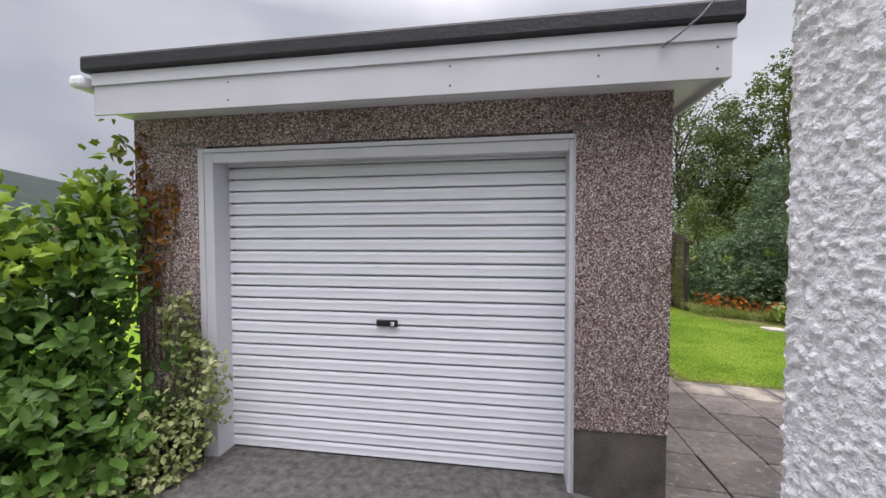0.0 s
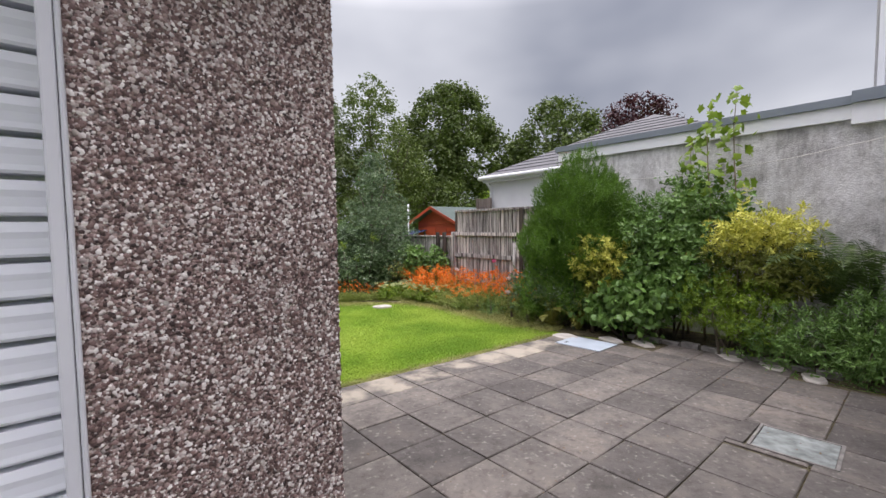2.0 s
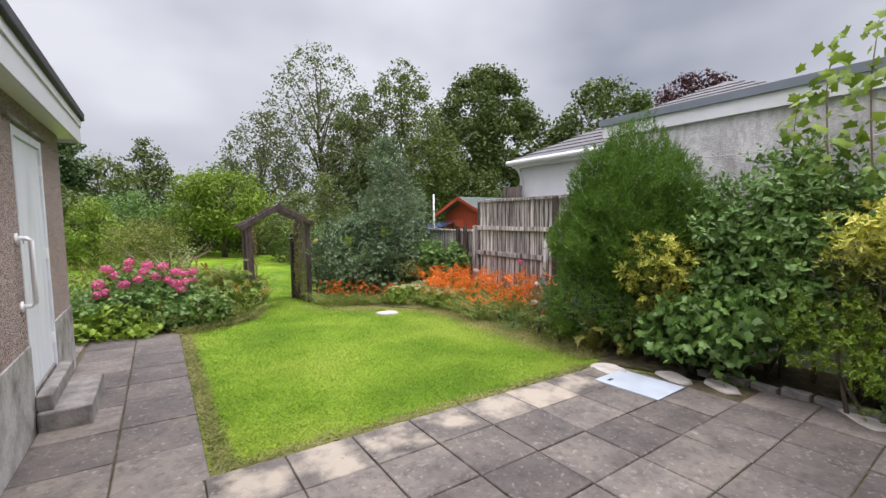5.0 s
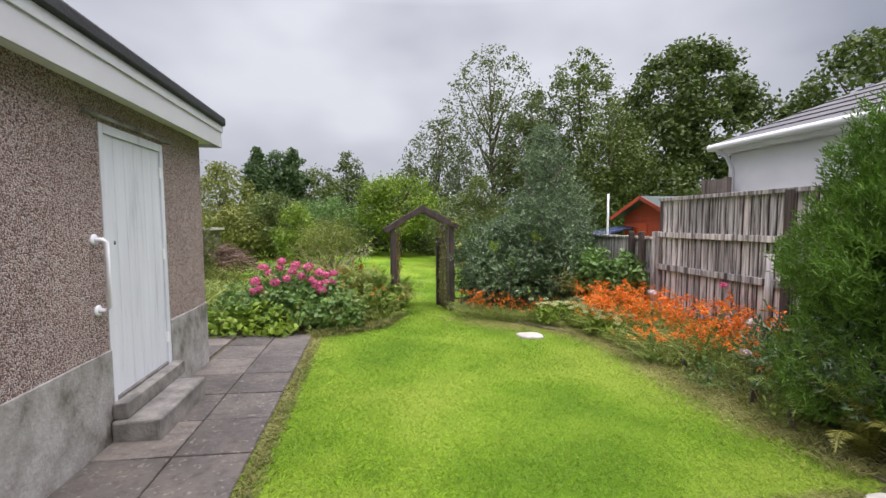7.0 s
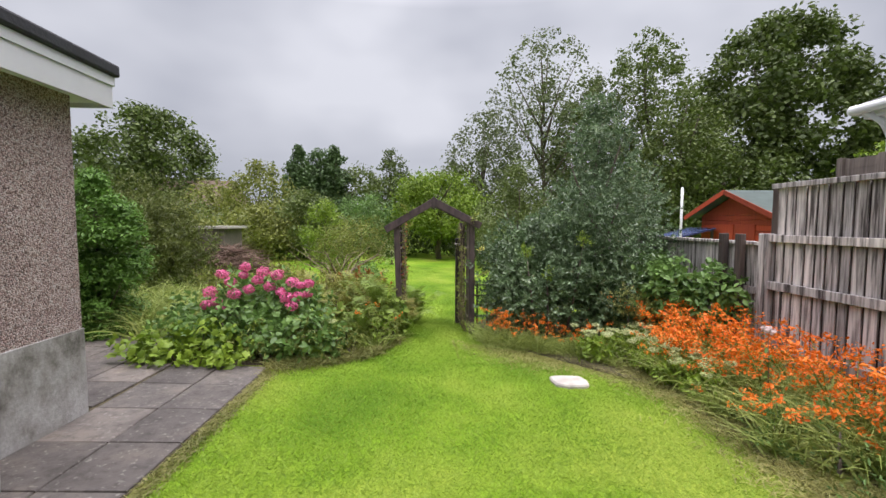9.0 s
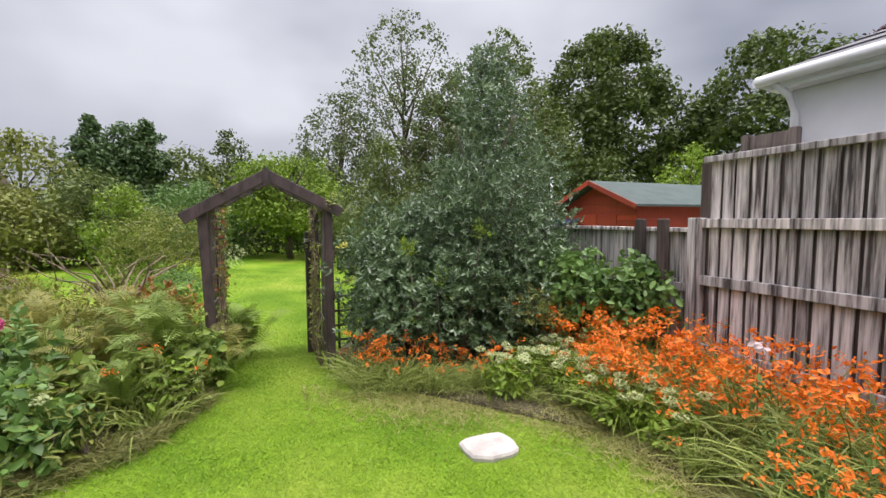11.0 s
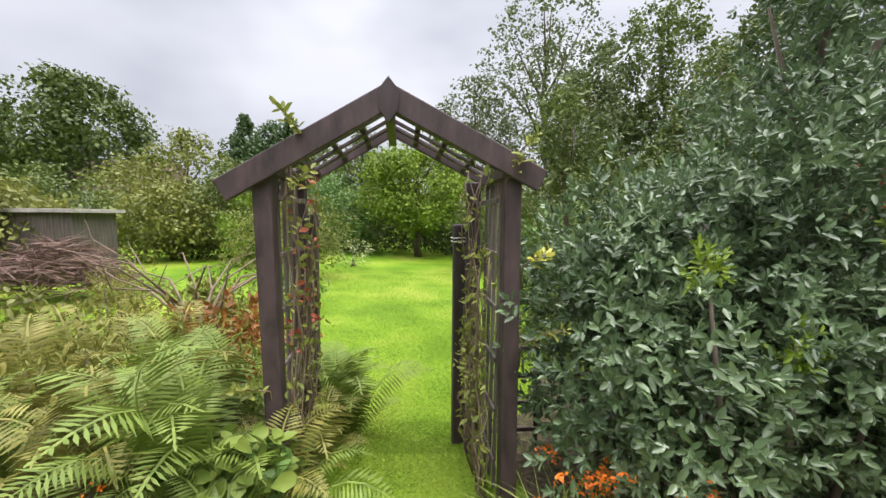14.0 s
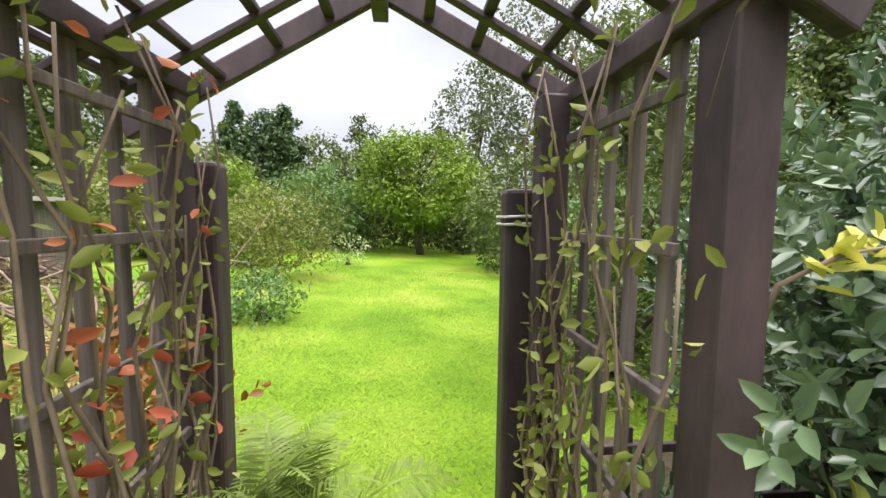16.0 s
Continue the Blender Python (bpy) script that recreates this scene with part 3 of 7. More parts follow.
def sprigs(name, P, O, k, length, size, mat, parent=None, label="", aspect=0.6, seed=1, shape="leaf", up=0.3, spread=0.7, jitter=0.35, kind="stuff"):
    """A short leafy shoot at each point: k leaves set round an axis that points out and up."""
    rng = np.random.default_rng(seed)
    n = len(P)
    A = O + np.array((0, 0, up)) + rng.normal(size=(n, 3)) * jitter
    A /= np.linalg.norm(A, axis=1)[:, None]
    S1 = np.cross(A, rng.normal(size=(n, 3)))
    S1 /= np.linalg.norm(S1, axis=1)[:, None] + 1e-9
    S2 = np.cross(A, S1)
    base, F = {"leaf": (LEAF_V, LEAF_F), "diamond": (DIAMOND_V, DIAMOND_F), "lobed": (LOBED_V, LOBED_F)}[shape]
    L = length * rng.uniform(0.6, 1.3, n)[:, None]
    out = []
    for j in range(k):
        u = j / max(k - 1, 1)
        a = (2.4 * j + rng.normal(0, 0.35, n))[:, None]
        R = np.cos(a) * S1 + np.sin(a) * S2
        T = R * spread * (1.15 - 0.6 * u) + A * (0.35 + 0.6 * u) + rng.normal(size=(n, 3)) * 0.16
        T /= np.linalg.norm(T, axis=1)[:, None]
        N = A + R * 0.25 + rng.normal(size=(n, 3)) * 0.22
        N -= T * (T * N).sum(1)[:, None]
        N /= np.linalg.norm(N, axis=1)[:, None] + 1e-9
        S = np.cross(N, T)
        w = size * rng.uniform(0.65, 1.2, n)[:, None, None] * (1.0 - 0.3 * u)
        C = P + A * L * (u - 0.5) + T * w[:, :, 0] * 0.5
        out.append(C[:, None] + w * (base[None, :, 0:1] * T[:, None] + aspect * base[None, :, 1:2] * S[:, None] + base[None, :, 2:3] * N[:, None]))
    return shapes(name, np.concatenate(out), F, mat, parent, label, kind)


def leaves(name, P, O, size, mat, parent=None, label="", aspect=0.75, flat=0.5, up=0.4, seed=1, rich=True, kind="stuff", droop=0.0, rise=0.0, jitter=0.55):
    """A leaf at each point: turned mostly outwards and up, each with its own size and roll."""
    rng = np.random.default_rng(seed)
    n = len(P)
    N = O * flat + np.array((0, 0, up)) + rng.normal(size=(n, 3)) * jitter
    N /= np.linalg.norm(N, axis=1)[:, None]
    T = np.cross(N, rng.normal(size=(n, 3)))
    T += O * 0.35
    T[:, 2] += rise - droop
    T -= N * (T * N).sum(1)[:, None]
    T /= np.linalg.norm(T, axis=1)[:, None] + 1e-9
    S = np.cross(N, T)
    s = size * rng.uniform(0.55, 1.3, n)[:, None, None]
    base, F = (LEAF_V, LEAF_F) if rich else (DIAMOND_V, DIAMOND_F)
    V = P[:, None] + s * (base[None, :, 0:1] * T[:, None] + aspect * base[None, :, 1:2] * S[:, None] + base[None, :, 2:3] * N[:, None])
    return shapes(name, V, F, mat, parent, label, kind)


ROUND = ((0.0, 0.35), (0.18, 0.82), (0.42, 1.0), (0.68, 0.88), (0.88, 0.55), (1.0, 0.18))
CONE = ((0.0, 0.8), (0.15, 1.0), (0.4, 0.86), (0.65, 0.64), (0.85, 0.4), (1.0, 0.14))
DOME = ((0.0, 0.72), (0.25, 0.98), (0.5, 1.0), (0.75, 0.78), (0.92, 0.42), (1.0, 0.15))


def profile_blobs(z0, z1, radius, n, seed, lump=0.3, profile=ROUND, inner=0.5):
    """Uneven clumps that fill a crown whose half-width follows a profile from z0 to z1."""
    rng = np.random.default_rng(seed)
    hs, rs = [p[0] for p in profile], [p[1] for p in profile]
    out = []
    H = z1 - z0
    while len(out) < n:
        h = rng.random()
        R = float(np.interp(h, hs, rs))
        if rng.random() > R + 0.12:
            continue
        q = radius * lump * rng.uniform(0.65, 1.2) * (0.45 + 0.55 * R)
        far = max(R * radius * rng.uniform(0.86, 1.08) - q * 0.85, 0)
        a = rng.uniform(0, 6.283)
        if rng.random() < 0.22:
            far *= rng.random() * inner
        qz = q * rng.uniform(0.7, 0.95)
        z = z0 + h * H
        z = min(z, z1 - qz * 0.8)
        out.append((far * math.cos(a), far * math.sin(a), z, q, q, qz))
    return out


def tree(label, x, y, height, width, mat, seed, n=5000, leaf=0.3, crown=0.75, clumps=0, lump=0.3, profile=ROUND, group="", name="tree", rich=False, z=None, shell=0.7, limbs=7, trunk=0.0, up=0.4, aspect=0.75, rise=0.0, shoot=0, shoot_length=0.1, spread=0.7, rough=0.16, gaps=-1.1):
    """A tree: tapered trunk with limbs, and an uneven crown of leaf sprays with gaps."""
    z0 = gz(x, y) - 0.1 if z is None else z
    ob = thing(name, label, "tree" if name == "tree" else "shrub", (x, y, z0), group)
    rt = trunk or max(0.035, height * 0.016)
    ch = height * crown
    pts = [(rt * 0.9 * math.sin(i * 1.7 + seed), rt * 0.9 * math.sin(i * 1.1 + seed), height * 0.88 * i / 6) for i in range(7)]
    tube("trunk", pts, [rt * (1 - 0.14 * i) for i in range(7)], M_BARK, ob, sides=8)
    for i in range(limbs):
        a = 2.4 * i + seed
        h0 = height * (1 - crown) + ch * 0.6 * i / max(limbs, 1)
        L = width * 0.36 * float(np.interp(min(1, 0.6 * i / max(limbs, 1) + 0.36), [p[0] for p in profile], [p[1] for p in profile]))
        q = [(0, 0, h0), (math.cos(a) * L * 0.5, math.sin(a) * L * 0.5, h0 + ch * 0.14), (math.cos(a) * L, math.sin(a) * L, h0 + ch * 0.3)]
        tube("limb", q, [rt * 0.5, rt * 0.32, rt * 0.1], M_BARK, ob, sides=6)
    B = profile_blobs(height - ch, height, width / 2, clumps or int(11 / lump ** 2), seed, lump, profile)
    P, O = blob_points(B, n, shell, seed, rough, gaps)
    if shoot:
        sprigs("crown", P, O, shoot, shoot_length, leaf, mat, ob, aspect=aspect, seed=seed, up=up, spread=spread)
    else:
        leaves("crown", P, O, leaf, mat, ob, seed=seed, rich=rich, up=up, aspect=aspect, rise=rise)
    return ob


def blades(P, D, length, width, bend, seed, segs=4):
    """Grassy blades as strips: from P along D, bending over. Gives the corners (n, 2(segs+1), 3) and the faces."""
    rng = np.random.default_rng(seed)
    n = len(P)
    D = D / np.linalg.norm(D, axis=1)[:, None]
    S = np.cross(D, rng.normal(size=(n, 3)))
    S /= np.linalg.norm(S, axis=1)[:, None] + 1e-9
    L = length * rng.uniform(0.6, 1.2, n)[:, None]
    side = D.copy()
    side[:, 2] = 0
    side /= np.linalg.norm(side, axis=1)[:, None] + 1e-6
    rows = []
    for i in range(segs + 1):
        u = i / segs
        c = P + D * L * u + side * L * bend * u * u * 0.8 - np.array((0, 0, 1.0)) * L * bend * u ** 2.2 * 0.7
        wd = width * (1 - u ** 1.6) + 0.0004
        rows += [c - S * wd / 2, c + S * wd / 2]
    V = np.stack(rows, 1)
    F = [(2 * i, 2 * i + 1, 2 * i + 3, 2 * i + 2) for i in range(segs)]
    return V, F


def shrub(name, label, blobs, mat, seed, n, leaf, aspect=0.7, rich=True, stems=5, shell=0.5, up=0.4, droop=0.0, group="", category="shrub", jitter=0.6, rise=0.0, shoot=0, shoot_length=0.1, shape="leaf", spread=0.7, rough=0.14, gaps=-0.9):
    """A bush: stems from the ground and leaves round uneven clumps; blobs in the world's metres."""
    cx = sum(b[0] for b in blobs) / len(blobs)
    cy = sum(b[1] for b in blobs) / len(blobs)
    z0 = gz(cx, cy)
    ob = thing(name, label, category, (cx, cy, z0), group)
    B = [(b[0] - cx, b[1] - cy, b[2] - z0, *b[3:]) for b in blobs]
    rng = np.random.default_rng(seed)
    for i in range(stems):
        b = B[i % len(B)]
        x, y = rng.uniform(-0.12, 0.12, 2) + np.array((b[0], b[1])) * 0.4
        tube("stem", [(x, y, -0.05), (b[0] * 0.75, b[1] * 0.75, b[2] * 0.5), (b[0], b[1], b[2] + b[5] * 0.5)], [0.022, 0.016, 0.006], M_BARK, ob, sides=5)
    P, O = blob_points(B, n, shell, seed, rough, gaps)
    keep = P[:, 2] > 0.0
    if shoot:
        sprigs("foliage", P[keep], O[keep], shoot, shoot_length, leaf, mat, ob, aspect=aspect, seed=seed, up=up, shape=shape, spread=spread)
    else:
        leaves("foliage", P[keep], O[keep], leaf, mat, ob, aspect=aspect, seed=seed, rich=rich, up=up, droop=droop, jitter=jitter, rise=rise)
    return ob


L_DARK = leaf_mat("leaf_dark_tree", (0.024, 0.045, 0.01), (0.07, 0.112, 0.024), (0.15, 0.2, 0.045))
L_MID = leaf_mat("leaf_mid_tree", (0.04, 0.07, 0.013), (0.095, 0.145, 0.028), (0.18, 0.23, 0.055))
L_CROC = leaf_mat("leaf_sword", (0.12, 0.19, 0.03), (0.24, 0.33, 0.06), (0.4, 0.44, 0.13))
L_CONIFER = leaf_mat("leaf_conifer", (0.03, 0.065, 0.018), (0.07, 0.13, 0.04), (0.13, 0.21, 0.07))
L_THUJA = leaf_mat("leaf_thuja", (0.045, 0.11, 0.015), (0.095, 0.21, 0.028), (0.16, 0.31, 0.045))
L_TAN = leaf_mat("grass_dry", (0.17, 0.21, 0.04), (0.3, 0.31, 0.085), (0.46, 0.42, 0.16))
L_ASH = leaf_mat("leaf_pale_tree", (0.055, 0.08, 0.03), (0.115, 0.15, 0.055), (0.2, 0.24, 0.1))
L_BRIGHT = leaf_mat("leaf_bright", (0.06, 0.12, 0.01), (0.16, 0.27, 0.02), (0.3, 0.42, 0.045))
L_HOLLY = leaf_mat("leaf_holly", (0.026, 0.058, 0.024), (0.085, 0.155, 0.064), (0.24, 0.34, 0.165), rough=0.27, glow=0.2, spec=0.7, patch_scale=2.5)
L_YEW = leaf_mat("leaf_yew", (0.03, 0.075, 0.009), (0.08, 0.175, 0.018), (0.2, 0.36, 0.045), glow=0.22, patch_scale=3.0)
L_COPPER = leaf_mat("leaf_copper", (0.02, 0.008, 0.012), (0.05, 0.016, 0.024), (0.09, 0.03, 0.035))
L_SHRUB = leaf_mat("leaf_shrub", (0.04, 0.095, 0.02), (0.105, 0.21, 0.045), (0.22, 0.36, 0.09), rough=0.38, patch_scale=2.6)
L_OLIVE = leaf_mat("leaf_olive", (0.07, 0.09, 0.014), (0.155, 0.185, 0.03), (0.27, 0.3, 0.06))
L_YELLOW = leaf_mat("leaf_yellow", (0.2, 0.27, 0.02), (0.52, 0.54, 0.06), (0.82, 0.78, 0.2), patch_scale=3.5)
L_RUST = leaf_mat("leaf_rust", (0.12, 0.05, 0.012), (0.25, 0.1, 0.02), (0.4, 0.2, 0.04))
L_FERN = leaf_mat("leaf_fern", (0.08, 0.14, 0.018), (0.16, 0.25, 0.035), (0.28, 0.37, 0.07))
L_ORANGE = leaf_mat("petal_orange", (0.7, 0.09, 0.006), (0.92, 0.19, 0.012), (0.98, 0.34, 0.04), glow=0.35)
L_PINK = leaf_mat("petal_pink", (0.55, 0.035, 0.17), (0.76, 0.1, 0.3), (0.86, 0.28, 0.48))
L_WHITEFL = leaf_mat("petal_white", (0.3, 0.38, 0.12), (0.45, 0.52, 0.22), (0.62, 0.66, 0.36))

# ---- trees ----
def polar(cx, cy, bearing, d):
    return cx + d * math.sin(radians(bearing)), cy + d * math.cos(radians(bearing))


def stand(label, bearing, d, top, width, mat, seed, **kw):
    x, y = polar(3.81, 5.22, bearing, d)
    return tree(label, x, y, top + 0.9, width, mat, seed, **kw)


stand("broad dark green tree beyond the gardens", -32.7, 45, 10.9, 12.5, L_DARK, 11, n=28000, leaf=0.36, crown=0.93, lump=0.22, gaps=-1.2)
stand("dense dark conifer clump beyond the lawn", -16.3, 29, 5.9, 3.6, L_CONIFER, 12, n=20000, leaf=0.2, crown=0.97, profile=CONE, group="conifers beyond the lawn")
stand("dense dark conifer clump beyond the lawn", -11.8, 29.5, 6.1, 4.2, L_CONIFER, 41, n=20000, leaf=0.2, crown=0.97, profile=CONE, group="conifers beyond the lawn")
stand("dense dark conifer clump beyond the lawn", -14.0, 30.5, 6.2, 4.4, L_CONIFER, 42, n=20000, leaf=0.2, crown=0.97, profile=DOME, group="conifers beyond the lawn")
stand("small dark pointed conifer in the distance", -19.4, 38, 6.0, 1.6, L_DARK, 13, n=2500, leaf=0.16, crown=0.95, profile=CONE)
stand("mixed green trees behind the lawn", -9.0, 31, 5.2, 6.0, L_MID, 14, n=10000, leaf=0.22, crown=0.97, profile=DOME)
stand("mixed dark trees behind the lawn", -4.3, 33, 6.8, 4.4, L_DARK, 15, n=10000, leaf=0.22, crown=0.97, profile=DOME)
stand("olive green rounded bush tree", -21.0, 26, 4.4, 5.0, L_OLIVE, 43, n=9000, leaf=0.18, crown=0.98, profile=DOME)
stand("olive green rounded bush tree", -26.5, 30, 3.6, 5.0, L_OLIVE, 44, n=8000, leaf=0.18, crown=0.98, profile=DOME)
stand("dull green bush with seed heads", -15.5, 20, 2.4, 3.6, L_MID, 45, n=8000, leaf=0.13, crown=0.98, profile=DOME)
stand("lime green rounded bush", -13.0, 17.5, 1.9, 2.2, L_BRIGHT, 46, n=6000, leaf=0.1, crown=0.98, profile=DOME, rich=True)
tree("rounded bright green fruit tree at the lawn's end", 4.75, 27, 4.6, 5.4, L_BRIGHT, 16, n=26000, leaf=0.14, crown=0.72, lump=0.32, clumps=46, profile=ROUND, rich=True, trunk=0.16, rough=0.24, gaps=-0.75)
tree("bright green laurel bush at the lawn's end", 0.9, 28.0, 3.4, 4.6, L_SHRUB, 47, n=14000, leaf=0.12, crown=0.98, profile=DOME, rich=True)
tree("dark evergreen hedge bush at the lawn's end", 6.4, 29.5, 2.5, 5.0, L_DARK, 48, n=9000, leaf=0.15, crown=0.98, profile=DOME)
tree("dark evergreen hedge bush at the lawn's end", 2.5, 30.0, 2.4, 5.0, L_DARK, 148, n=9000, leaf=0.15, crown=0.98, profile=DOME)
tree("dense green shrub at the lawn's side", 8.2, 22.5, 2.5, 3.2, L_SHRUB, 49, n=12000, leaf=0.1, crown=0.98, profile=DOME, rich=True)
tree("dense green shrub at the lawn's side", 7.7, 17.5, 2.6, 3.0, L_SHRUB, 50, n=12000, leaf=0.09, crown=0.98, profile=DOME, rich=True)
stand("tall slender pale ash tree with thin crown", 16.5, 28, 13.7, 8.4, L_ASH, 17, n=17000, leaf=0.2, crown=0.8, lump=0.13, limbs=14, rough=0.25, gaps=-0.35, trunk=0.17)
stand("small pale green tree with a thin crown", 8.4, 27, 8.4, 5.6, L_ASH, 18, n=11000, leaf=0.18, crown=0.88, lump=0.15, rough=0.25, gaps=-0.5)
stand("grey green willow bush behind the lawn", 4.5, 30, 5.6, 5.5, L_MID, 19, n=9000, leaf=0.2, crown=0.97, profile=DOME)
stand("pale green willow bush behind the arch", 12.5, 18, 2.6, 4.4, L_MID, 51, n=12000, leaf=0.12, crown=0.98, profile=DOME)
stand("tall dark green tree with ivy", 22.5, 31, 11.4, 6.5, L_DARK, 20, n=20000, leaf=0.24, crown=0.92, lump=0.22, profile=DOME)
stand("tall green tree with open crown", 29.0, 33, 14.9, 8.0, L_MID, 21, n=20000, leaf=0.24, crown=0.92, lump=0.17, rough=0.22, gaps=-0.6)
stand("bright green tree before darker ones", 33.0, 28, 9.5, 5.8, L_MID, 22, n=16000, leaf=0.2, crown=0.93, profile=DOME)
stand("big spreading sycamore with dense crown", 41.4, 36, 15.3, 12.0, L_DARK, 23, n=46000, leaf=0.34, crown=0.95, lump=0.2, rough=0.16, gaps=-1.3)
stand("dark green tree behind the shed", 37, 30, 6.5, 9.0, L_DARK, 24, n=12000, leaf=0.24, crown=0.98, profile=DOME)
stand("dark green tree behind the shed", 28, 27, 5.0, 7.0, L_DARK, 25, n=10000, leaf=0.22, crown=0.98, profile=DOME)
stand("broad green tree behind the neighbours", 58.0, 36, 13.2, 11.5, L_DARK, 26, n=30000, leaf=0.34, crown=0.93, lump=0.2, rough=0.16, gaps=-1.2)
stand("copper beech with dark purple leaves", 68.0, 43, 14.6, 12.0, L_COPPER, 27, n=24000, leaf=0.34, crown=0.9, lump=0.22)
stand("bright green shrub behind the shed", 50, 24, 4.6, 4.4, L_BRIGHT, 28, n=7000, leaf=0.17, crown=0.97, profile=DOME)
stand("dull green hedge tree behind the shed", 55, 27, 3.8, 6.0, L_MID, 52, n=8000, leaf=0.2, crown=0.97, profile=DOME)


for k, (x, y, h, w, m) in enumerate(((-4.5, 19.5, 2.3, 3.2, L_OLIVE), (-7.5, 18.5, 2.8, 4.0, L_MID), (-11, 20, 3.0, 4.5, L_OLIVE), (-3.2, 23.5, 2.6, 3.4, L_OLIVE), (-8, 25, 3.2, 5.0, L_MID), (-14, 26, 3.6, 6.0, L_DARK), (-0.8, 25.0, 2.4, 3.0, L_MID), (-11, 14, 2.6, 4.0, L_MID), (-7, 14.5, 2.4, 3.4, L_DARK))):
    tree("rounded green bush in the long garden", x, y, h, w, m, 500 + k, n=9000, leaf=0.13, crown=0.98, profile=DOME, group="bushes in the long garden")


def far_woods():
    """Hedges and woods that close the view all round."""
    rng = np.random.default_rng(5)
    B = []
    for b in np.arange(-85, 100, 2.6):
        d = rng.uniform(48, 58)
        x, y = polar(3.8, 5.2, b, d)
        h = rng.uniform(2.2, 4.2) + (1.5 if b > 0 else 0)
        B.append((x, y, h * 0.4 - 0.7, 2.6, 2.6, h))
    P, O = blob_points(B, 42000, 0.4, 5)
    k = P[:, 2] > -0.8
    tagged(leaves("far_woods", P[k], O[k], 0.42, L_DARK, None, seed=6, rich=False), "dark green hedges and woods in the distance", "woods", kind="stuff")


far_woods()


def hill():
    m, n, l, b = nodes_of("hill_cover")
    vec = coords(n, l)
    col = ramp(n, l, tex(n, l, vec, 0.035, 6, 0.7), [(0.4, (0.012, 0.022, 0.02)), (0.6, (0.02, 0.034, 0.025)), (0.75, (0.05, 0.075, 0.03))])
    l.new(col, b.inputs["Base Color"])
    b.inputs["Roughness"].default_value = 1.0
    V, F = [], []
    us = np.arange(-125, -20, 3.0)
    for j in range(9):
        s = j / 8
        for u in us:
            d = 260 + 260 * s
            x, y = polar(0, 0, u, d)
            e = math.exp(-((u + 72) / 32) ** 2)
            V.append((x, y, -2 + 78 * e * s ** 0.8 + 3 * noise.noise((x * 0.02, y * 0.02, 1)) * s))
    w = len(us)
    for j in range(8):
        for i in range(w - 1):
            F.append((j * w + i, j * w + i + 1, (j + 1) * w + i + 1, (j + 1) * w + i))
    ob = new("backdrop", mesh_of("backdrop", V, F, m, True))
    tagged(ob, "wooded green hillside beyond the houses", "hill", kind="structure")


hill()

# evergreen trees in the near garden
tree("dark glossy holly tree beside the arch", 6.95, 12.5, 4.3, 3.25, L_HOLLY, 29, n=8600, leaf=0.07, crown=0.98, lump=0.26, profile=CONE, aspect=0.62, shoot=8, shoot_length=0.09, shell=0.5, rough=0.2, gaps=-0.8)
shrub("holly_bush", "low spreading glossy green holly bush", [(5.25, 12.05, 0.2, 0.5, 0.5, 0.75), (5.6, 11.75, 0.0, 0.65, 0.5, 0.6), (6.3, 11.75, 0.15, 0.65, 0.5, 0.75), (5.4, 12.25, 0.65, 0.45, 0.45, 0.5), (6.9, 11.9, 0.3, 0.5, 0.5, 0.7), (6.0, 12.2, 0.8, 0.6, 0.5, 0.6)], L_HOLLY, 31, 5200, 0.072, aspect=0.62, shoot=8, shoot_length=0.09, rough=0.2)
shrub("holly_shoots", "pale new shoots on the holly bush", [(5.45, 11.62, 0.75, 0.1, 0.08, 0.12), (5.75, 11.45, 0.4, 0.08, 0.06, 0.1), (6.35, 11.5, 0.95, 0.1, 0.08, 0.1)], L_BRIGHT, 32, 90, 0.055, aspect=0.6, shoot=6, shoot_length=0.08, stems=3)
tree("feathery pale green shrub behind the arch", 6.1, 14.9, 3.5, 2.0, L_MID, 53, n=14000, leaf=0.09, crown=0.97, lump=0.34, profile=DOME, aspect=0.4)
shrub("yew", "dense upright green yew by the wall", [(7.6, 5.9, 0.2, 1.1, 1.12, 1.0), (7.6, 5.88, 0.85, 1.12, 1.12, 1.0), (7.6, 5.88, 1.4, 0.9, 0.92, 0.95), (7.6, 5.9, 1.75, 0.66, 0.66, 0.78), (7.35, 5.7, 1.0, 0.78, 0.78, 0.9)], L_YEW, 30, 15000, 0.075, aspect=0.26, up=1.3, shoot=8, shoot_length=0.13, spread=0.5, shell=0.22, rough=0.06, gaps=-1.3)

# ---- paving ----
def slab_mesh(w, d, h, seed):
    bm = bmesh.new()
    add_box(bm, -w / 2, -d / 2, -h, w / 2, d / 2, 0, 0)
    es = [e for e in bm.edges if all(v.co.z > -0.001 for v in e.verts)]
    bmesh.ops.bevel(bm, geom=es, offset=0.006, segments=1, affect="EDGES")
    rng = random.Random(seed)
    for v in bm.verts:
        v.co.x += rng.uniform(-0.003, 0.003)
        v.co.y += rng.uniform(-0.003, 0.003)
    me = bpy.data.meshes.new("slab")
    bm.normal_update()
    bm.to_mesh(me)
    bm.free()
    return me


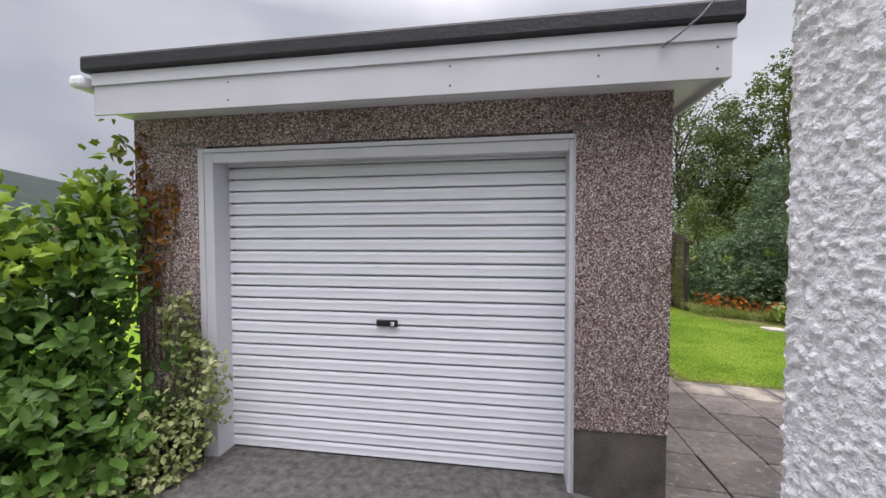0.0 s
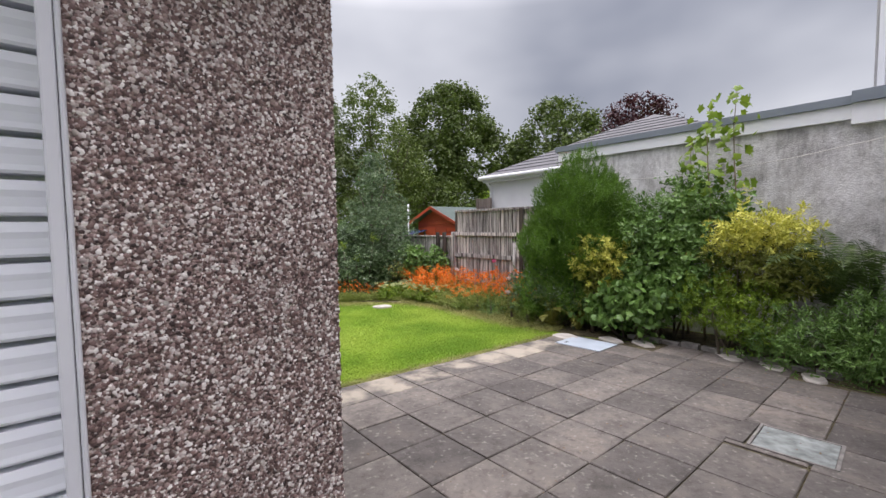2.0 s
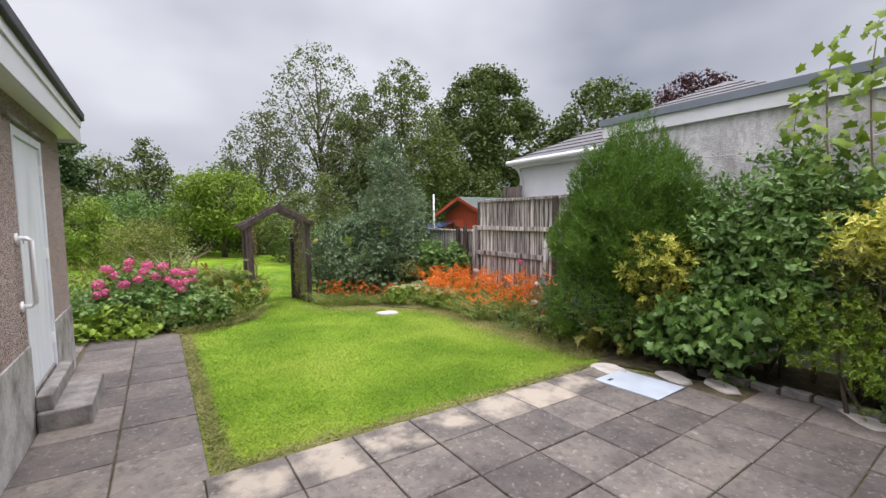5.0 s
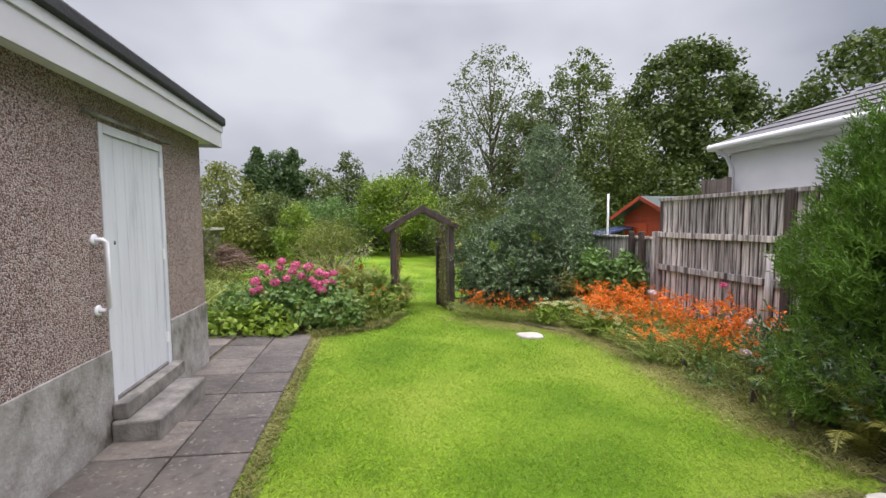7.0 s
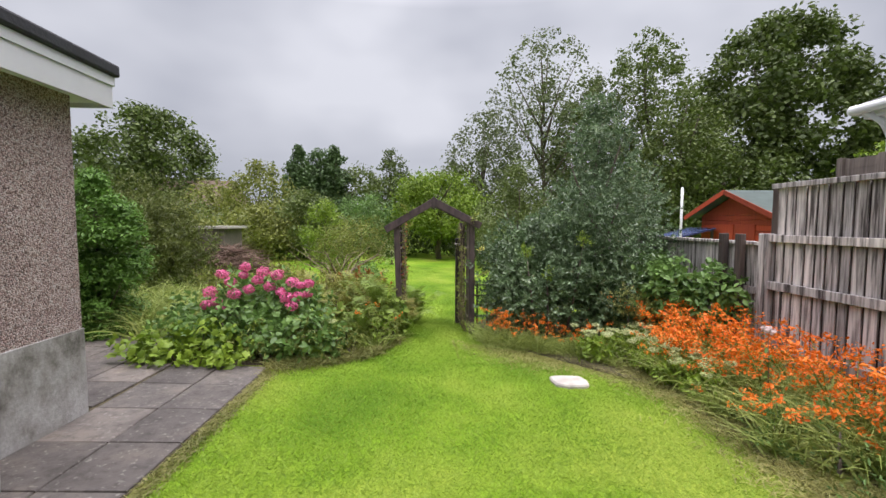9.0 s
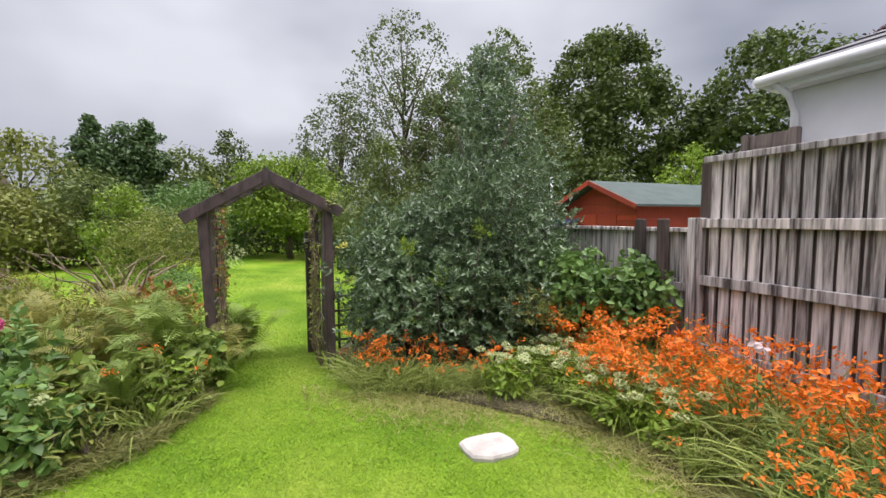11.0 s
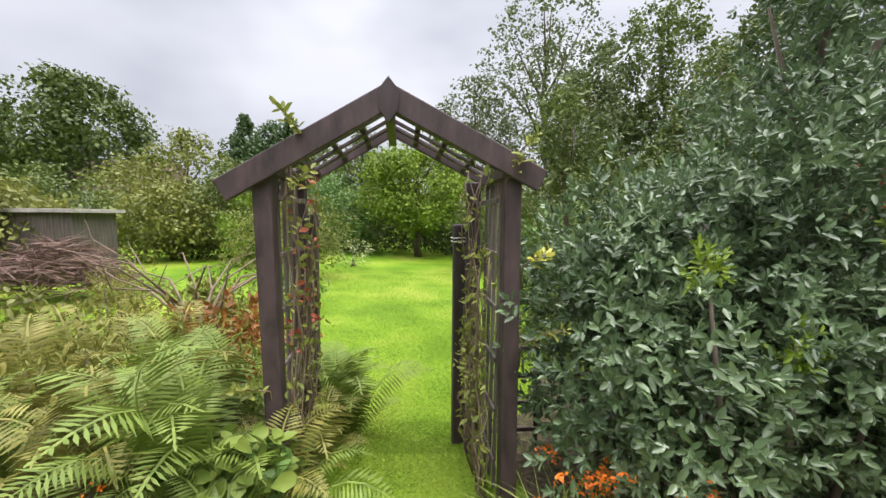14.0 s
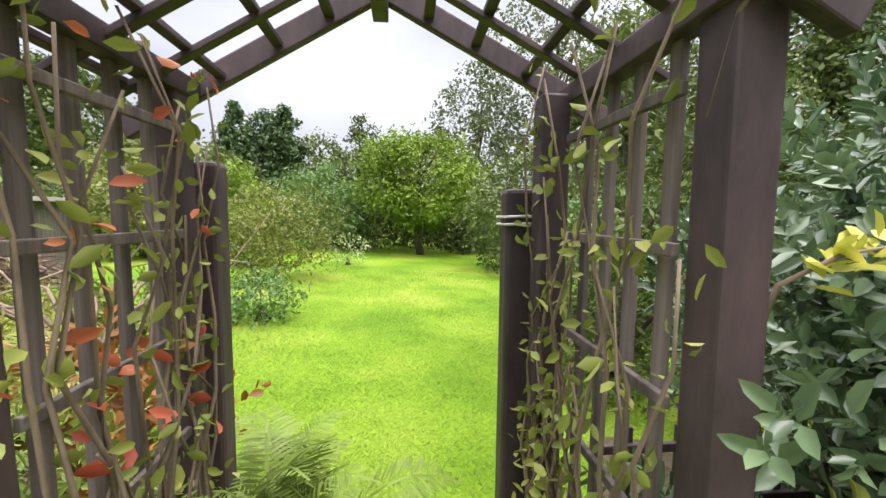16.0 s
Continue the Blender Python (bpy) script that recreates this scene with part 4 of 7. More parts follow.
def pale_slab_mat():
    """Paving with a bleached, sandy patch in the middle of each slab."""
    m = M_SLAB.copy()
    m.name = "bleached_slab"
    n, l = m.node_tree.nodes, m.node_tree.links
    b = n["Principled BSDF"]
    old = b.inputs["Base Color"].links[0].from_socket
    vec = coords(n, l)
    ln = n.new("ShaderNodeVectorMath")
    ln.operation = "LENGTH"
    l.new(vec, ln.inputs[0])
    ad = n.new("ShaderNodeMath")
    ad.operation = "ADD"
    l.new(ln.outputs["Value"], ad.inputs[0])
    pos = n.new("ShaderNodeNewGeometry").outputs["Position"]
    l.new(tex(n, l, pos, 4.5, 5), ad.inputs[1])
    grow = n.new("ShaderNodeMath")
    grow.operation = "MULTIPLY_ADD"
    grow.inputs[1].default_value = -0.22
    l.new(n.new("ShaderNodeObjectInfo").outputs["Random"], grow.inputs[0])
    l.new(ad.outputs[0], grow.inputs[2])
    mask = ramp(n, l, grow.outputs[0], [(0.42, (0.75, 0.75, 0.75)), (0.66, (0, 0, 0))])
    l.new(mixc(n, l, mask, old, (0.36, 0.32, 0.25)), b.inputs["Base Color"])
    return m


M_PALE = pale_slab_mat()
SX, SY = 0.512, 0.487
PATIO = [slab_mesh(SX - 0.012, SY - 0.012, 0.05, i) for i in range(4)]
for me in PATIO[:3]:
    me.materials.append(M_SLAB)
PATIO[3].materials.append(M_PALE)
TILT_G = Euler((math.atan(-0.017), math.atan(0.04), 0))


def lay(parent, me, x, y, rng, turn=0.0, dz=0.0):
    ob = new("slab", me)
    ob.rotation_euler = (TILT_G.x + rng.uniform(-0.006, 0.006), TILT_G.y + rng.uniform(-0.006, 0.006), turn + rng.uniform(-0.006, 0.006))
    ob.location = (x, y, gz(x, y) + dz + rng.uniform(-0.003, 0.003))
    ob.parent = parent
    return ob


def joint_sheet(name, outline, label):
    V = [(x, y, gz(x, y) - 0.016) for x, y in outline]
    ob = new(name, mesh_of(name, V, [tuple(range(len(V)))], M_SOIL))
    return tagged(ob, label, "paving", kind="structure")


def in_bed(x, y):
    edge = np.interp(y, [1.4, 1.95, 2.6, 3.3, 4.1, 4.8, 5.6], [6.55, 6.5, 6.8, 6.95, 6.85, 6.55, 6.2])
    return x > edge


rs = random.Random(3)
patio = joint_sheet("pavement_1", [(0.93, 1.43), (6.6, 1.43), (6.55, 1.95), (6.9, 2.7), (7.05, 3.3), (6.95, 4.1), (6.3, 5.42), (0.93, 5.42)], "grey weathered concrete slab patio")
JX = (0.94, 1.45, 1.96, 2.47, 2.98, 3.5, 4.06, 4.63, 5.24, 5.83, 6.42, 7.0)
JY = (5.46, 4.98, 4.48, 4.0, 3.51, 3.01, 2.5, 1.99, 1.5)
for i, (xa, xb) in enumerate(zip(JX, JX[1:])):
    for j, (yb, ya) in enumerate(zip(JY, JY[1:])):
        x, y = (xa + xb) / 2, (ya + yb) / 2
        if in_bed(x + 0.1, y):
            continue
        if (i, j) == (6, 6):
            continue
        o = lay(patio, PATIO[3] if j == 0 and i >= 2 else PATIO[rs.randrange(3)], x, y, rs)
        o.scale = ((xb - xa - 0.01) / (SX - 0.012), (yb - ya - 0.01) / (SY - 0.012), 1)
for x0, x1, y0, y1 in ((4.1, 4.165, 2.0, 2.52), (4.7, 4.78, 2.0, 2.52), (4.165, 4.7, 2.39, 2.52)):
    o = lay(patio, PATIO[rs.randrange(3)], (x0 + x1) / 2, (y0 + y1) / 2, rs)
    o.scale = ((x1 - x0 - 0.008) / SX, (y1 - y0 - 0.008) / SY, 1)
PATH = slab_mesh(0.523, 0.57, 0.05, 9)
PATH.materials.append(M_SLAB)
path = joint_sheet("pavement_2", [(0.93, 5.42), (2.0, 5.42), (2.03, 9.95), (0.6, 10.0), (-0.4, 11.0), (-2.6, 11.2), (-2.6, 8.84), (0.93, 8.84)], "narrow slab path beside the garage")
for j in range(8):
    for i in range(2):
        x, y = 1.2 + 0.535 * i, 5.42 + 0.58 * (j + 0.5)
        lay(path, PATH, x, y, rs)
for i in range(6):
    for j in range(4):
        x, y = 0.63 - 0.535 * i, 9.2 + 0.58 * j
        if y > 10.05 and x > 0.2:
            continue
        lay(path, PATH, x, y, rs)


def pale_stone(x, y, w, d, h, seed, label, name="stone", mat=M_STONE, turn=0.0):
    """A flat irregular stone with rounded rim."""
    rng = random.Random(seed)
    bm = bmesh.new()
    k = 14
    rings = [(1.0, -0.03), (1.0, h * 0.6), (0.93, h), (0.5, h * 1.05)]
    loops = []
    rr = [rng.uniform(0.86, 1.06) for _ in range(k)]
    for s, z in rings:
        loops.append([bm.verts.new((w / 2 * s * rr[i] * (abs(math.cos(6.283 * i / k)) ** 0.6) * math.copysign(1, math.cos(6.283 * i / k)),
                                    d / 2 * s * rr[i] * (abs(math.sin(6.283 * i / k)) ** 0.6) * math.copysign(1, math.sin(6.283 * i / k)), z)) for i in range(k)])
    for a, b in zip(loops, loops[1:]):
        for i in range(k):
            bm.faces.new((a[i], a[(i + 1) % k], b[(i + 1) % k], b[i]))
    bm.faces.new(loops[-1])
    ob = part(name, bm, mat)
    ob.location = (x, y, gz(x, y) - 0.03)
    ob.rotation_euler = (TILT_G.x, TILT_G.y, turn)
    return tagged(ob, label, "stone")


pale_stone(5.54, 9.8, 0.44, 0.36, 0.042, 4, "flat pale stone sunk in the lawn", "stepping_stone")
for k, (x, y, w, d) in enumerate([(6.22, 5.3, 0.46, 0.34), (6.6, 4.72, 0.46, 0.26), (6.76, 4.3, 0.46, 0.24), (6.9, 3.2, 0.5, 0.24), (6.82, 2.72, 0.45, 0.24), (6.65, 2.3, 0.4, 0.22)]):
    tagged(pale_stone(x, y, w, d, 0.038, 20 + k, "flat pale sandstone piece edging the patio", "edging_stone", turn=1.3 - 0.2 * k), group="edging stones by the bed")
for k in range(10):
    t = k / 9
    x, y = float(np.interp(t, [0, 0.45, 1], [6.98, 7.1, 6.85])), 4.5 - 2.3 * t
    ob = box("edging_brick", -0.05, -0.118, -0.06, 0.05, 0.118, 0.05 + 0.02 * (k % 2), M_CONC, bevel=0.012)
    ob.location = (x, y, gz(x, y))
    ob.rotation_euler = (0, 0, rs.uniform(-0.08, 0.08) + (-0.1 if t < 0.45 else 0.18))
    tagged(ob, "grey concrete block edging the shrub bed", "block", "edging blocks by the bed")

M_COVER = plain("lichen_cover", (0.19, 0.21, 0.2), 0.7, 0.55, 9.0, 0.6)
M_SHEET = plain("pale_metal_sheet", (0.36, 0.41, 0.46), 0.4, 0.12, 3.0)
cov = thing("manhole_cover", "square lichen-stained metal inspection cover in the patio", "manhole cover", (4.43, 2.12, gz(4.43, 2.12)))
cov.rotation_euler = (TILT_G.x, TILT_G.y, 0.03)
box("plate", -0.235, -0.235, -0.04, 0.235, 0.235, 0.004, M_COVER, cov)
for a, b_, c, d in ((-0.262, -0.262, 0.262, -0.24), (-0.262, 0.24, 0.262, 0.262), (-0.262, -0.24, -0.24, 0.24), (0.24, -0.24, 0.262, 0.24)):
    box("frame", a, b_, -0.04, c, d, 0.008, M_CONC, cov)
gcov = thing("drain_cover", "pale blue-grey metal sheet lying on the patio", "drain cover", (6.03, 4.82, gz(6.03, 4.82)))
gcov.rotation_euler = (TILT_G.x, TILT_G.y, 0.04)
box("sheet", -0.29, -0.35, 0.0, 0.29, 0.35, 0.014, M_SHEET, gcov)
box("lifting_hole", -0.2, 0.22, 0.014, -0.12, 0.25, 0.017, M_BLACK, gcov)

# steps at the garage's side door
step = thing("doorstep", "worn grey concrete doorstep below the side door", "step", (1.1, 7.3, gz(1.1, 7.3)))
box("tread", -0.16, -0.46, -0.04, 0.18, 0.44, 0.17, M_CONC, step, bevel=0.02)
box("sill", -0.165, -0.42, 0.17, -0.06, 0.6, 0.3, M_CONC, step, bevel=0.012)

# ---- garage: roller door, side door, gutter ----
roller = thing("roller_door", "white ribbed steel roller garage door, closed", "garage door", (-0.86, 2.76, -0.19), kind="structure")
NS, SH = 25, 2.17 / 25
prof = [(0.05, 0.0), (0.05, 0.011), (-0.008, 0.0115), (-0.011, 0.018), (-0.009, 0.03), (-0.009, 0.05), (-0.011, 0.064), (-0.006, SH - 0.002), (0.05, SH)]
bm = bmesh.new()
ra = [bm.verts.new((-1.215, y, z)) for y, z in prof]
rb = [bm.verts.new((1.215, y, z)) for y, z in prof]
for i in range(len(prof) - 1):
    bm.faces.new((ra[i], rb[i], rb[i + 1], ra[i + 1]))
bk = [bm.verts.new((sx, 0.06, z)) for sx in (-1.215, 1.215) for z in (0, SH)]
bm.faces.new((bk[0], bk[1], bk[3], bk[2]))
bmesh.ops.recalc_face_normals(bm, faces=bm.faces[:])
slat0 = part("slat", bm, M_ROLLER, roller)
for i in range(1, NS):
    o = new("slat", slat0.data)
    o.parent = roller
    o.location = (0, 0, SH * i)
hb = box("handle", -0.075, -0.035, 0.955, 0.075, -0.012, 1.0, M_BLACK, roller, "black plastic lock handle", bevel=0.006)
box("lock", 0.03, -0.04, 0.962, 0.055, -0.0355, 0.99, M_WHITE, hb, "white lock plate", bevel=0.002)
bmx = box("keyhole", 0.035, -0.0425, 0.97, 0.045, -0.0405, 0.982, M_BLACK, hb, bevel=0.001)
gframe = thing("door_frame", "white painted timber frame of the garage door", "door frame", (-0.86, 2.6, -0.19), kind="structure")
for nm, c in (("jamb", (-1.285, -0.012, 0.0, -1.215, 0.19, 2.17)), ("jamb", (-1.33, -0.02, -0.02, -1.286, 0.03, 2.2)), ("jamb", (1.2, -0.012, -0.04, 1.225, 0.19, 2.17)), ("jamb", (1.226, -0.016, -0.06, 1.236, 0.03, 2.2)),
              ("head", (-1.214, -0.008, 2.1, 1.199, 0.05, 2.169)), ("head", (-1.285, -0.02, 2.171, 1.225, 0.03, 2.2))):
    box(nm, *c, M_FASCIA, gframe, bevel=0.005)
for x in (-2.3, 0.45):
    under(box("lintel_end", x - 0.09, GY0 - 0.012, 2.035, x + 0.09, GY0, 2.055, M_CONC), garage)
under(box("gutter", -2.86, 2.26, 2.37, -2.76, 9.1, 2.45, M_PVC, None, "white plastic gutter", bevel=0.025), garage)
for x in (-1.75, -0.35, 0.45, 1.03):
    for z in (2.24, 2.35):
        under(box("nail", x - 0.006, RY0 - 0.003, z, x + 0.006, RY0 - 0.0002, z + 0.012, M_CONC, None, bevel=0.001), garage)
cable = thing("cable", "thin grey cable hanging from the garage roof", "cable", (0.78, 2.3, 2.4))
tube("wire", [(0, 0.008, -0.02), (0.05, -0.04, 0.01), (0.12, -0.1, 0.06), (0.25, -0.13, 0.22), (0.6, -0.4, 0.75), (1.6, -0.85, 2.0)], 0.005, M_GREYTRIM, cable, sides=6)
ring = tube("hook", [(-0.015, 0.02, -0.03), (-0.015, -0.02, -0.03), (0.005, -0.02, -0.015), (0, 0.012, -0.01)], 0.005, M_CONC, cable, sides=6)

sdoor = thing("door_1", "white painted wooden side door of the garage, closed", "door", (GX1, 7.41, -0.1), kind="structure")
box("leaf", -0.06, -0.43, 0.0, -0.025, 0.43, 2.05, M_DOOR, sdoor)
for k in range(6):
    box("plank", -0.025, -0.428 + 0.1427 * k, 0.004, -0.012, -0.2875 + 0.1427 * k, 2.046, M_DOOR, sdoor, bevel=0.003)
box("jamb", -0.09, -0.485, -0.06, 0.006, -0.43, 2.12, M_DOOR, sdoor)
box("jamb", -0.09, 0.43, -0.06, 0.006, 0.485, 2.12, M_DOOR, sdoor)
box("head", -0.09, -0.43, 2.05, 0.006, 0.43, 2.12, M_DOOR, sdoor)
box("threshold", -0.09, -0.43, -0.07, 0.0, 0.43, 0.0, M_CONC, sdoor)
box("keyhole", -0.012, -0.34, 1.2, -0.009, -0.32, 1.23, M_BLACK, sdoor, bevel=0.001)
for z in (0.2, 1.02, 1.8):
    box("hinge", -0.019, 0.41, z, 0.009, 0.445, z + 0.1, M_WHITE, sdoor)
under(box("drip_strip", GX1, 6.75, 2.05, GX1 + 0.03, 8.02, 2.075, M_PLINTH), garage)
grab = thing("grab_rail", "white plastic grab rail beside the side door", "handrail", (GX1, 6.8, 0.6))
tube("bar", [(0.0, 0, 0.03), (0.06, 0, 0.03), (0.085, 0, 0.05), (0.085, 0, 0.53), (0.06, 0.0, 0.55), (0.0, 0, 0.55)], 0.017, M_PVC, grab, sides=12)
for z in (0.03, 0.55):
    tube("flange", [(0.0, 0, z), (0.012, 0, z), (0.016, 0, z)], [0.042, 0.042, 0.03], M_PVC, grab, sides=16)

# ---- house: windows, gutter ----
m_glass, gn, gl, gb = nodes_of("window_glass")
gb.inputs["Base Color"].default_value = (0.9, 0.95, 0.95, 1)
gb.inputs["Roughness"].default_value = 0.02
gb.inputs["Transmission Weight"].default_value = 1.0
gb.inputs["IOR"].default_value = 1.45
M_SEAL = plain("dark_seal", (0.03, 0.03, 0.03), 0.6)
M_SILL = plain("painted_sill", (0.33, 0.335, 0.335), 0.65, 0.15, 4.0, 0.3)
M_NET = plain("net_curtain", (0.6, 0.62, 0.62), 0.9, 0.1, 8.0)


def window(name, x0, x1, z0, z1, bars, label):
    w = thing(name, label, "window", (x0, HY - 0.16, z0), kind="structure")
    W, H = x1 - x0, z1 - z0
    t = 0.07
    for nm, c in (("frame", (0, -0.03, 0, W, 0.03, t)), ("frame", (0, -0.03, H - t, W, 0.03, H)), ("frame", (0, -0.03, t, t, 0.03, H - t)), ("frame", (W - t, -0.03, t, W, 0.03, H - t))):
        box(nm, *c, M_PVC, w, bevel=0.008)
    xs = [t] + [W * b for b in bars] + [W - t]
    for b in bars:
        box("mullion", W * b - 0.035, -0.03, t, W * b + 0.035, 0.035, H - t, M_PVC, w, bevel=0.008)
    for a, b in zip(xs, xs[1:]):
        a2, b2 = a + (0.035 if a > t else 0), b - (0.035 if b < W - t else 0)
        p = box("pane", a2 + 0.008, -0.005, t + 0.008, b2 - 0.008, 0.005, H - t - 0.008, m_glass, w, bevel=0)
        p.visible_shadow = False
        for c in ((a2, -0.012, t, b2, 0.012, t + 0.01), (a2, -0.012, H - t - 0.01, b2, 0.012, H - t), (a2, -0.012, t + 0.01, a2 + 0.01, 0.012, H - t - 0.01), (b2 - 0.01, -0.012, t + 0.01, b2, 0.012, H - t - 0.01)):
            box("seal", *c, M_SEAL, w, bevel=0)
    box("window_sill", -0.12, 0.03, -0.08, W + 0.12, 0.27, 0.008, M_SILL, w, bevel=0.015)
    box("reveal", -0.0, 0.03, H - 0.004, W, 0.155, H - 0.001, M_WHITE, w, bevel=0)
    return w


window("window_1", *WINDOWS[0], (0.3,), "wide white plastic window of the house")
window("window_2", *WINDOWS[1], (0.33, 0.66), "white plastic casement window of the house")
for x0, x1 in ((2.0, 2.7), (3.55, 3.9), (5.05, 5.5), (6.0, 6.4)):
    bm = bmesh.new()
    k = 24
    top = [bm.verts.new((x0 + (x1 - x0) * i / k, 0.95 + 0.03 * math.sin(i * 1.9) - 0.0, 2.2)) for i in range(k + 1)]
    bot = [bm.verts.new((x0 + (x1 - x0) * i / k, 0.95 + 0.045 * math.sin(i * 1.9), 0.75)) for i in range(k + 1)]
    for i in range(k):
        f = bm.faces.new((bot[i], bot[i + 1], top[i + 1], top[i]))
        f.smooth = True
    cu = part("curtain", bm, M_NET)
    cu.modifiers.new("thickness", "SOLIDIFY").thickness = 0.004
    tagged(cu, "pale net curtain hanging behind the window", "curtain", "curtains in the house")
under(box("floor", HX + 0.3, -3, -0.3, 8.35, HY - 0.3, -0.2, M_CONC, None, bevel=0), house)
gut = thing("gutter", "white square plastic gutter along the eaves", "gutter", (4.5, HY, 2.56), kind="structure")
box("channel", -3.6, 0.06, -0.02, 3.8, 0.165, 0.06, M_PVC, gut, bevel=0.015)
for x in np.arange(-3.2, 3.8, 0.9):
    box("bracket", x - 0.02, 0.002, -0.045, x + 0.02, 0.175, -0.021, M_PVC, gut, bevel=0.004)
box("fascia", -3.65, 0.002, -0.08, 3.85, 0.028, 0.06, M_GREYTRIM, gut, bevel=0.003)
down = thing("downpipe", "white plastic downpipe in the corner of the house", "downpipe", (8.27, HY + 0.08, 0))
tube("pipe", [(0, 0, -0.62), (0, 0, 2.3), (0, 0.02, 2.42), (0, 0.03, 2.56)], 0.036, M_PVC, down, sides=14)
for z in (0.3, 1.3, 2.2):
    tube("clip", [(0, 0, z), (0, 0, z + 0.03)], 0.043, M_PVC, down, sides=14)
under(box("downpipe", 9.8, 2.02, 2.9, 9.89, 2.11, 9.3, M_PVC, None, bevel=0.02), tall)
under(box("fascia", 9.8, -8, 9.4, 18, 2.25, 9.6, M_GREYTRIM), tall)
# bungalow: gutter, rows of slates, window, chimney pipe
under(tube("gutter", [(9.9, 3.8, 2.74), (9.9, 10.98, 2.74), (9.9, 11.0, 2.74)], 0.06, M_PVC, None, sides=12), bung)
under(tube("gutter", [(9.9, 11.0, 2.74), (19.3, 11.0, 2.74)], 0.06, M_PVC, None, sides=12), bung)
under(tube("downpipe", [(9.95, 10.85, 2.7), (10.05, 10.75, 2.55), (10.13, 10.72, 2.35), (10.13, 10.72, -0.6)], 0.04, M_PVC, None, sides=10), bung)
under(box("window", 10.15, 7.6, 1.1, 10.19, 8.6, 2.25, M_PVC, None, bevel=0.01), bung)
under(box("pane", 10.14, 7.68, 1.18, 10.155, 8.52, 2.17, M_BLACK, None, bevel=0), bung)
for k in range(12):
    s0, s1 = k / 13, (k + 1) / 13
    a0 = Vector((9.96, 3.8, 2.79)).lerp(Vector((13.5, 7.4, 4.5)), s0)
    a1 = Vector((9.96, 10.94, 2.79)).lerp(Vector((13.5, 7.4, 4.5)), s0)
    b0 = Vector((9.96, 3.8, 2.79)).lerp(Vector((13.5, 7.4, 4.5)), s1)
    b1 = Vector((9.96, 10.94, 2.79)).lerp(Vector((13.5, 7.4, 4.5)), s1)
    up = Vector((-0.43, 0, 0.9))
    bm = bmesh.new()
    q = [a0 + up * 0.03, a1 + up * 0.03, b1 + up * 0.012, b0 + up * 0.012, a0 + up * 0.004, a1 + up * 0.004]
    q = [bm.verts.new(v) for v in q]
    bm.faces.new((q[0], q[1], q[2], q[3]))
    bm.faces.new((q[4], q[5], q[1], q[0]))
    under(part("slate_course", bm, M_SLATE), bung)

bung.location += Vector((-0.55, -0.66, -0.09))     # its eaves stand just behind the fence

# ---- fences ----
# dark wood of the posts; its tone also puts shade between the fence boards
M_POST_GAPSHADE = wood_mat("dark_post_and_gap_shade", (0.03, 0.022, 0.02), (0.1, 0.075, 0.065))
fence = thing("fence_1", "tall weathered grey board fence between the gardens", "fence", (8.1, 8.8, gz(8.1, 8.8)), kind="structure")
rb_ = random.Random(8)
y = 7.0
while y < 9.98:
    w = rb_.uniform(0.11, 0.15)
    dx = rb_.uniform(0, 0.006)
    under(box("board", 8.1 + dx, y, -0.6, 8.116 + dx, min(y + w - rb_.uniform(0.018, 0.032), 10.0), 1.63, M_FENCE, None, bevel=0.003), fence)
    # recessed boards, coloured darker than the front ones to put shade in the gaps
    under(box("back_board", 8.126, y - 0.02, -0.6, 8.14, min(y + w - 0.022, 10.02), 1.63, M_POST_GAPSHADE, None, bevel=0.002), fence)
    y += w
under(box("back_board", 8.142, 9.8, -0.6, 8.155, 10.1, 1.63, M_POST_GAPSHADE, None, bevel=0.002), fence)
for z, h, dxx in ((1.62, 0.06, -0.05), (0.98, 0.09, -0.045), (0.4, 0.1, -0.05), (-0.3, 0.1, -0.045)):
    under(box("rail", 8.1 + dxx, 7.0, z, 8.1 - 0.001, 10.02, z + h, M_FENCE, None, bevel=0.006), fence)
under(box("post", 8.03, 7.62, -0.7, 8.049, 7.74, 1.66, M_POST_GAPSHADE, None, bevel=0.006), fence)
under(box("post", 8.02, 10.021, -0.7, 8.145, 10.148, 1.08, M_FENCE, None, bevel=0.012), fence)
low = thing("fence_2", "low grey board fence with dark posts", "fence", (8.1, 12, gz(8.1, 12)), kind="structure")
y = 10.15
while y < 15.5:
    w = rb_.uniform(0.11, 0.15)
    under(box("board", 8.1, y, -0.6, 8.118, y + w - 0.006, 0.93, M_FENCE, None, bevel=0.003), low)
    y += w
under(box("rail", 8.05, 10.15, 0.93, 8.14, 15.5, 0.975, M_FENCE, None, bevel=0.006), low)
under(box("rail", 8.06, 10.15, 0.3, 8.099, 15.5, 0.39, M_FENCE, None, bevel=0.006), low)
for y in (10.42, 10.72, 12.6, 14.4):
    under(box("post", 7.97, y - 0.05, -0.7, 8.049, y + 0.05, 1.07, M_POST_GAPSHADE, None, bevel=0.01), low)
stake = tube("stake", [(7.85, 7.75, -0.7), (7.86, 7.74, 0.3), (7.87, 7.74, 0.85)], 0.045, M_FENCE, sides=10)
tagged(stake, "pale round wooden stake before the fence", "stake")
nfence = thing("fence_3", "brown larch lap fence in the next garden", "fence", (10.2, 12.5, -0.7), kind="structure")
for k in range(12):
    under(box("lap_board", 9.4, 10.0, 0.6 + 0.12 * k, 9.42 + 0.004 * (k % 2), 10.42, 0.73 + 0.12 * k, M_LATTICE, None, bevel=0.003), nfence)
under(box("post", 9.36, 10.42, -0.8, 9.46, 10.5, 2.07, M_LATTICE), nfence)
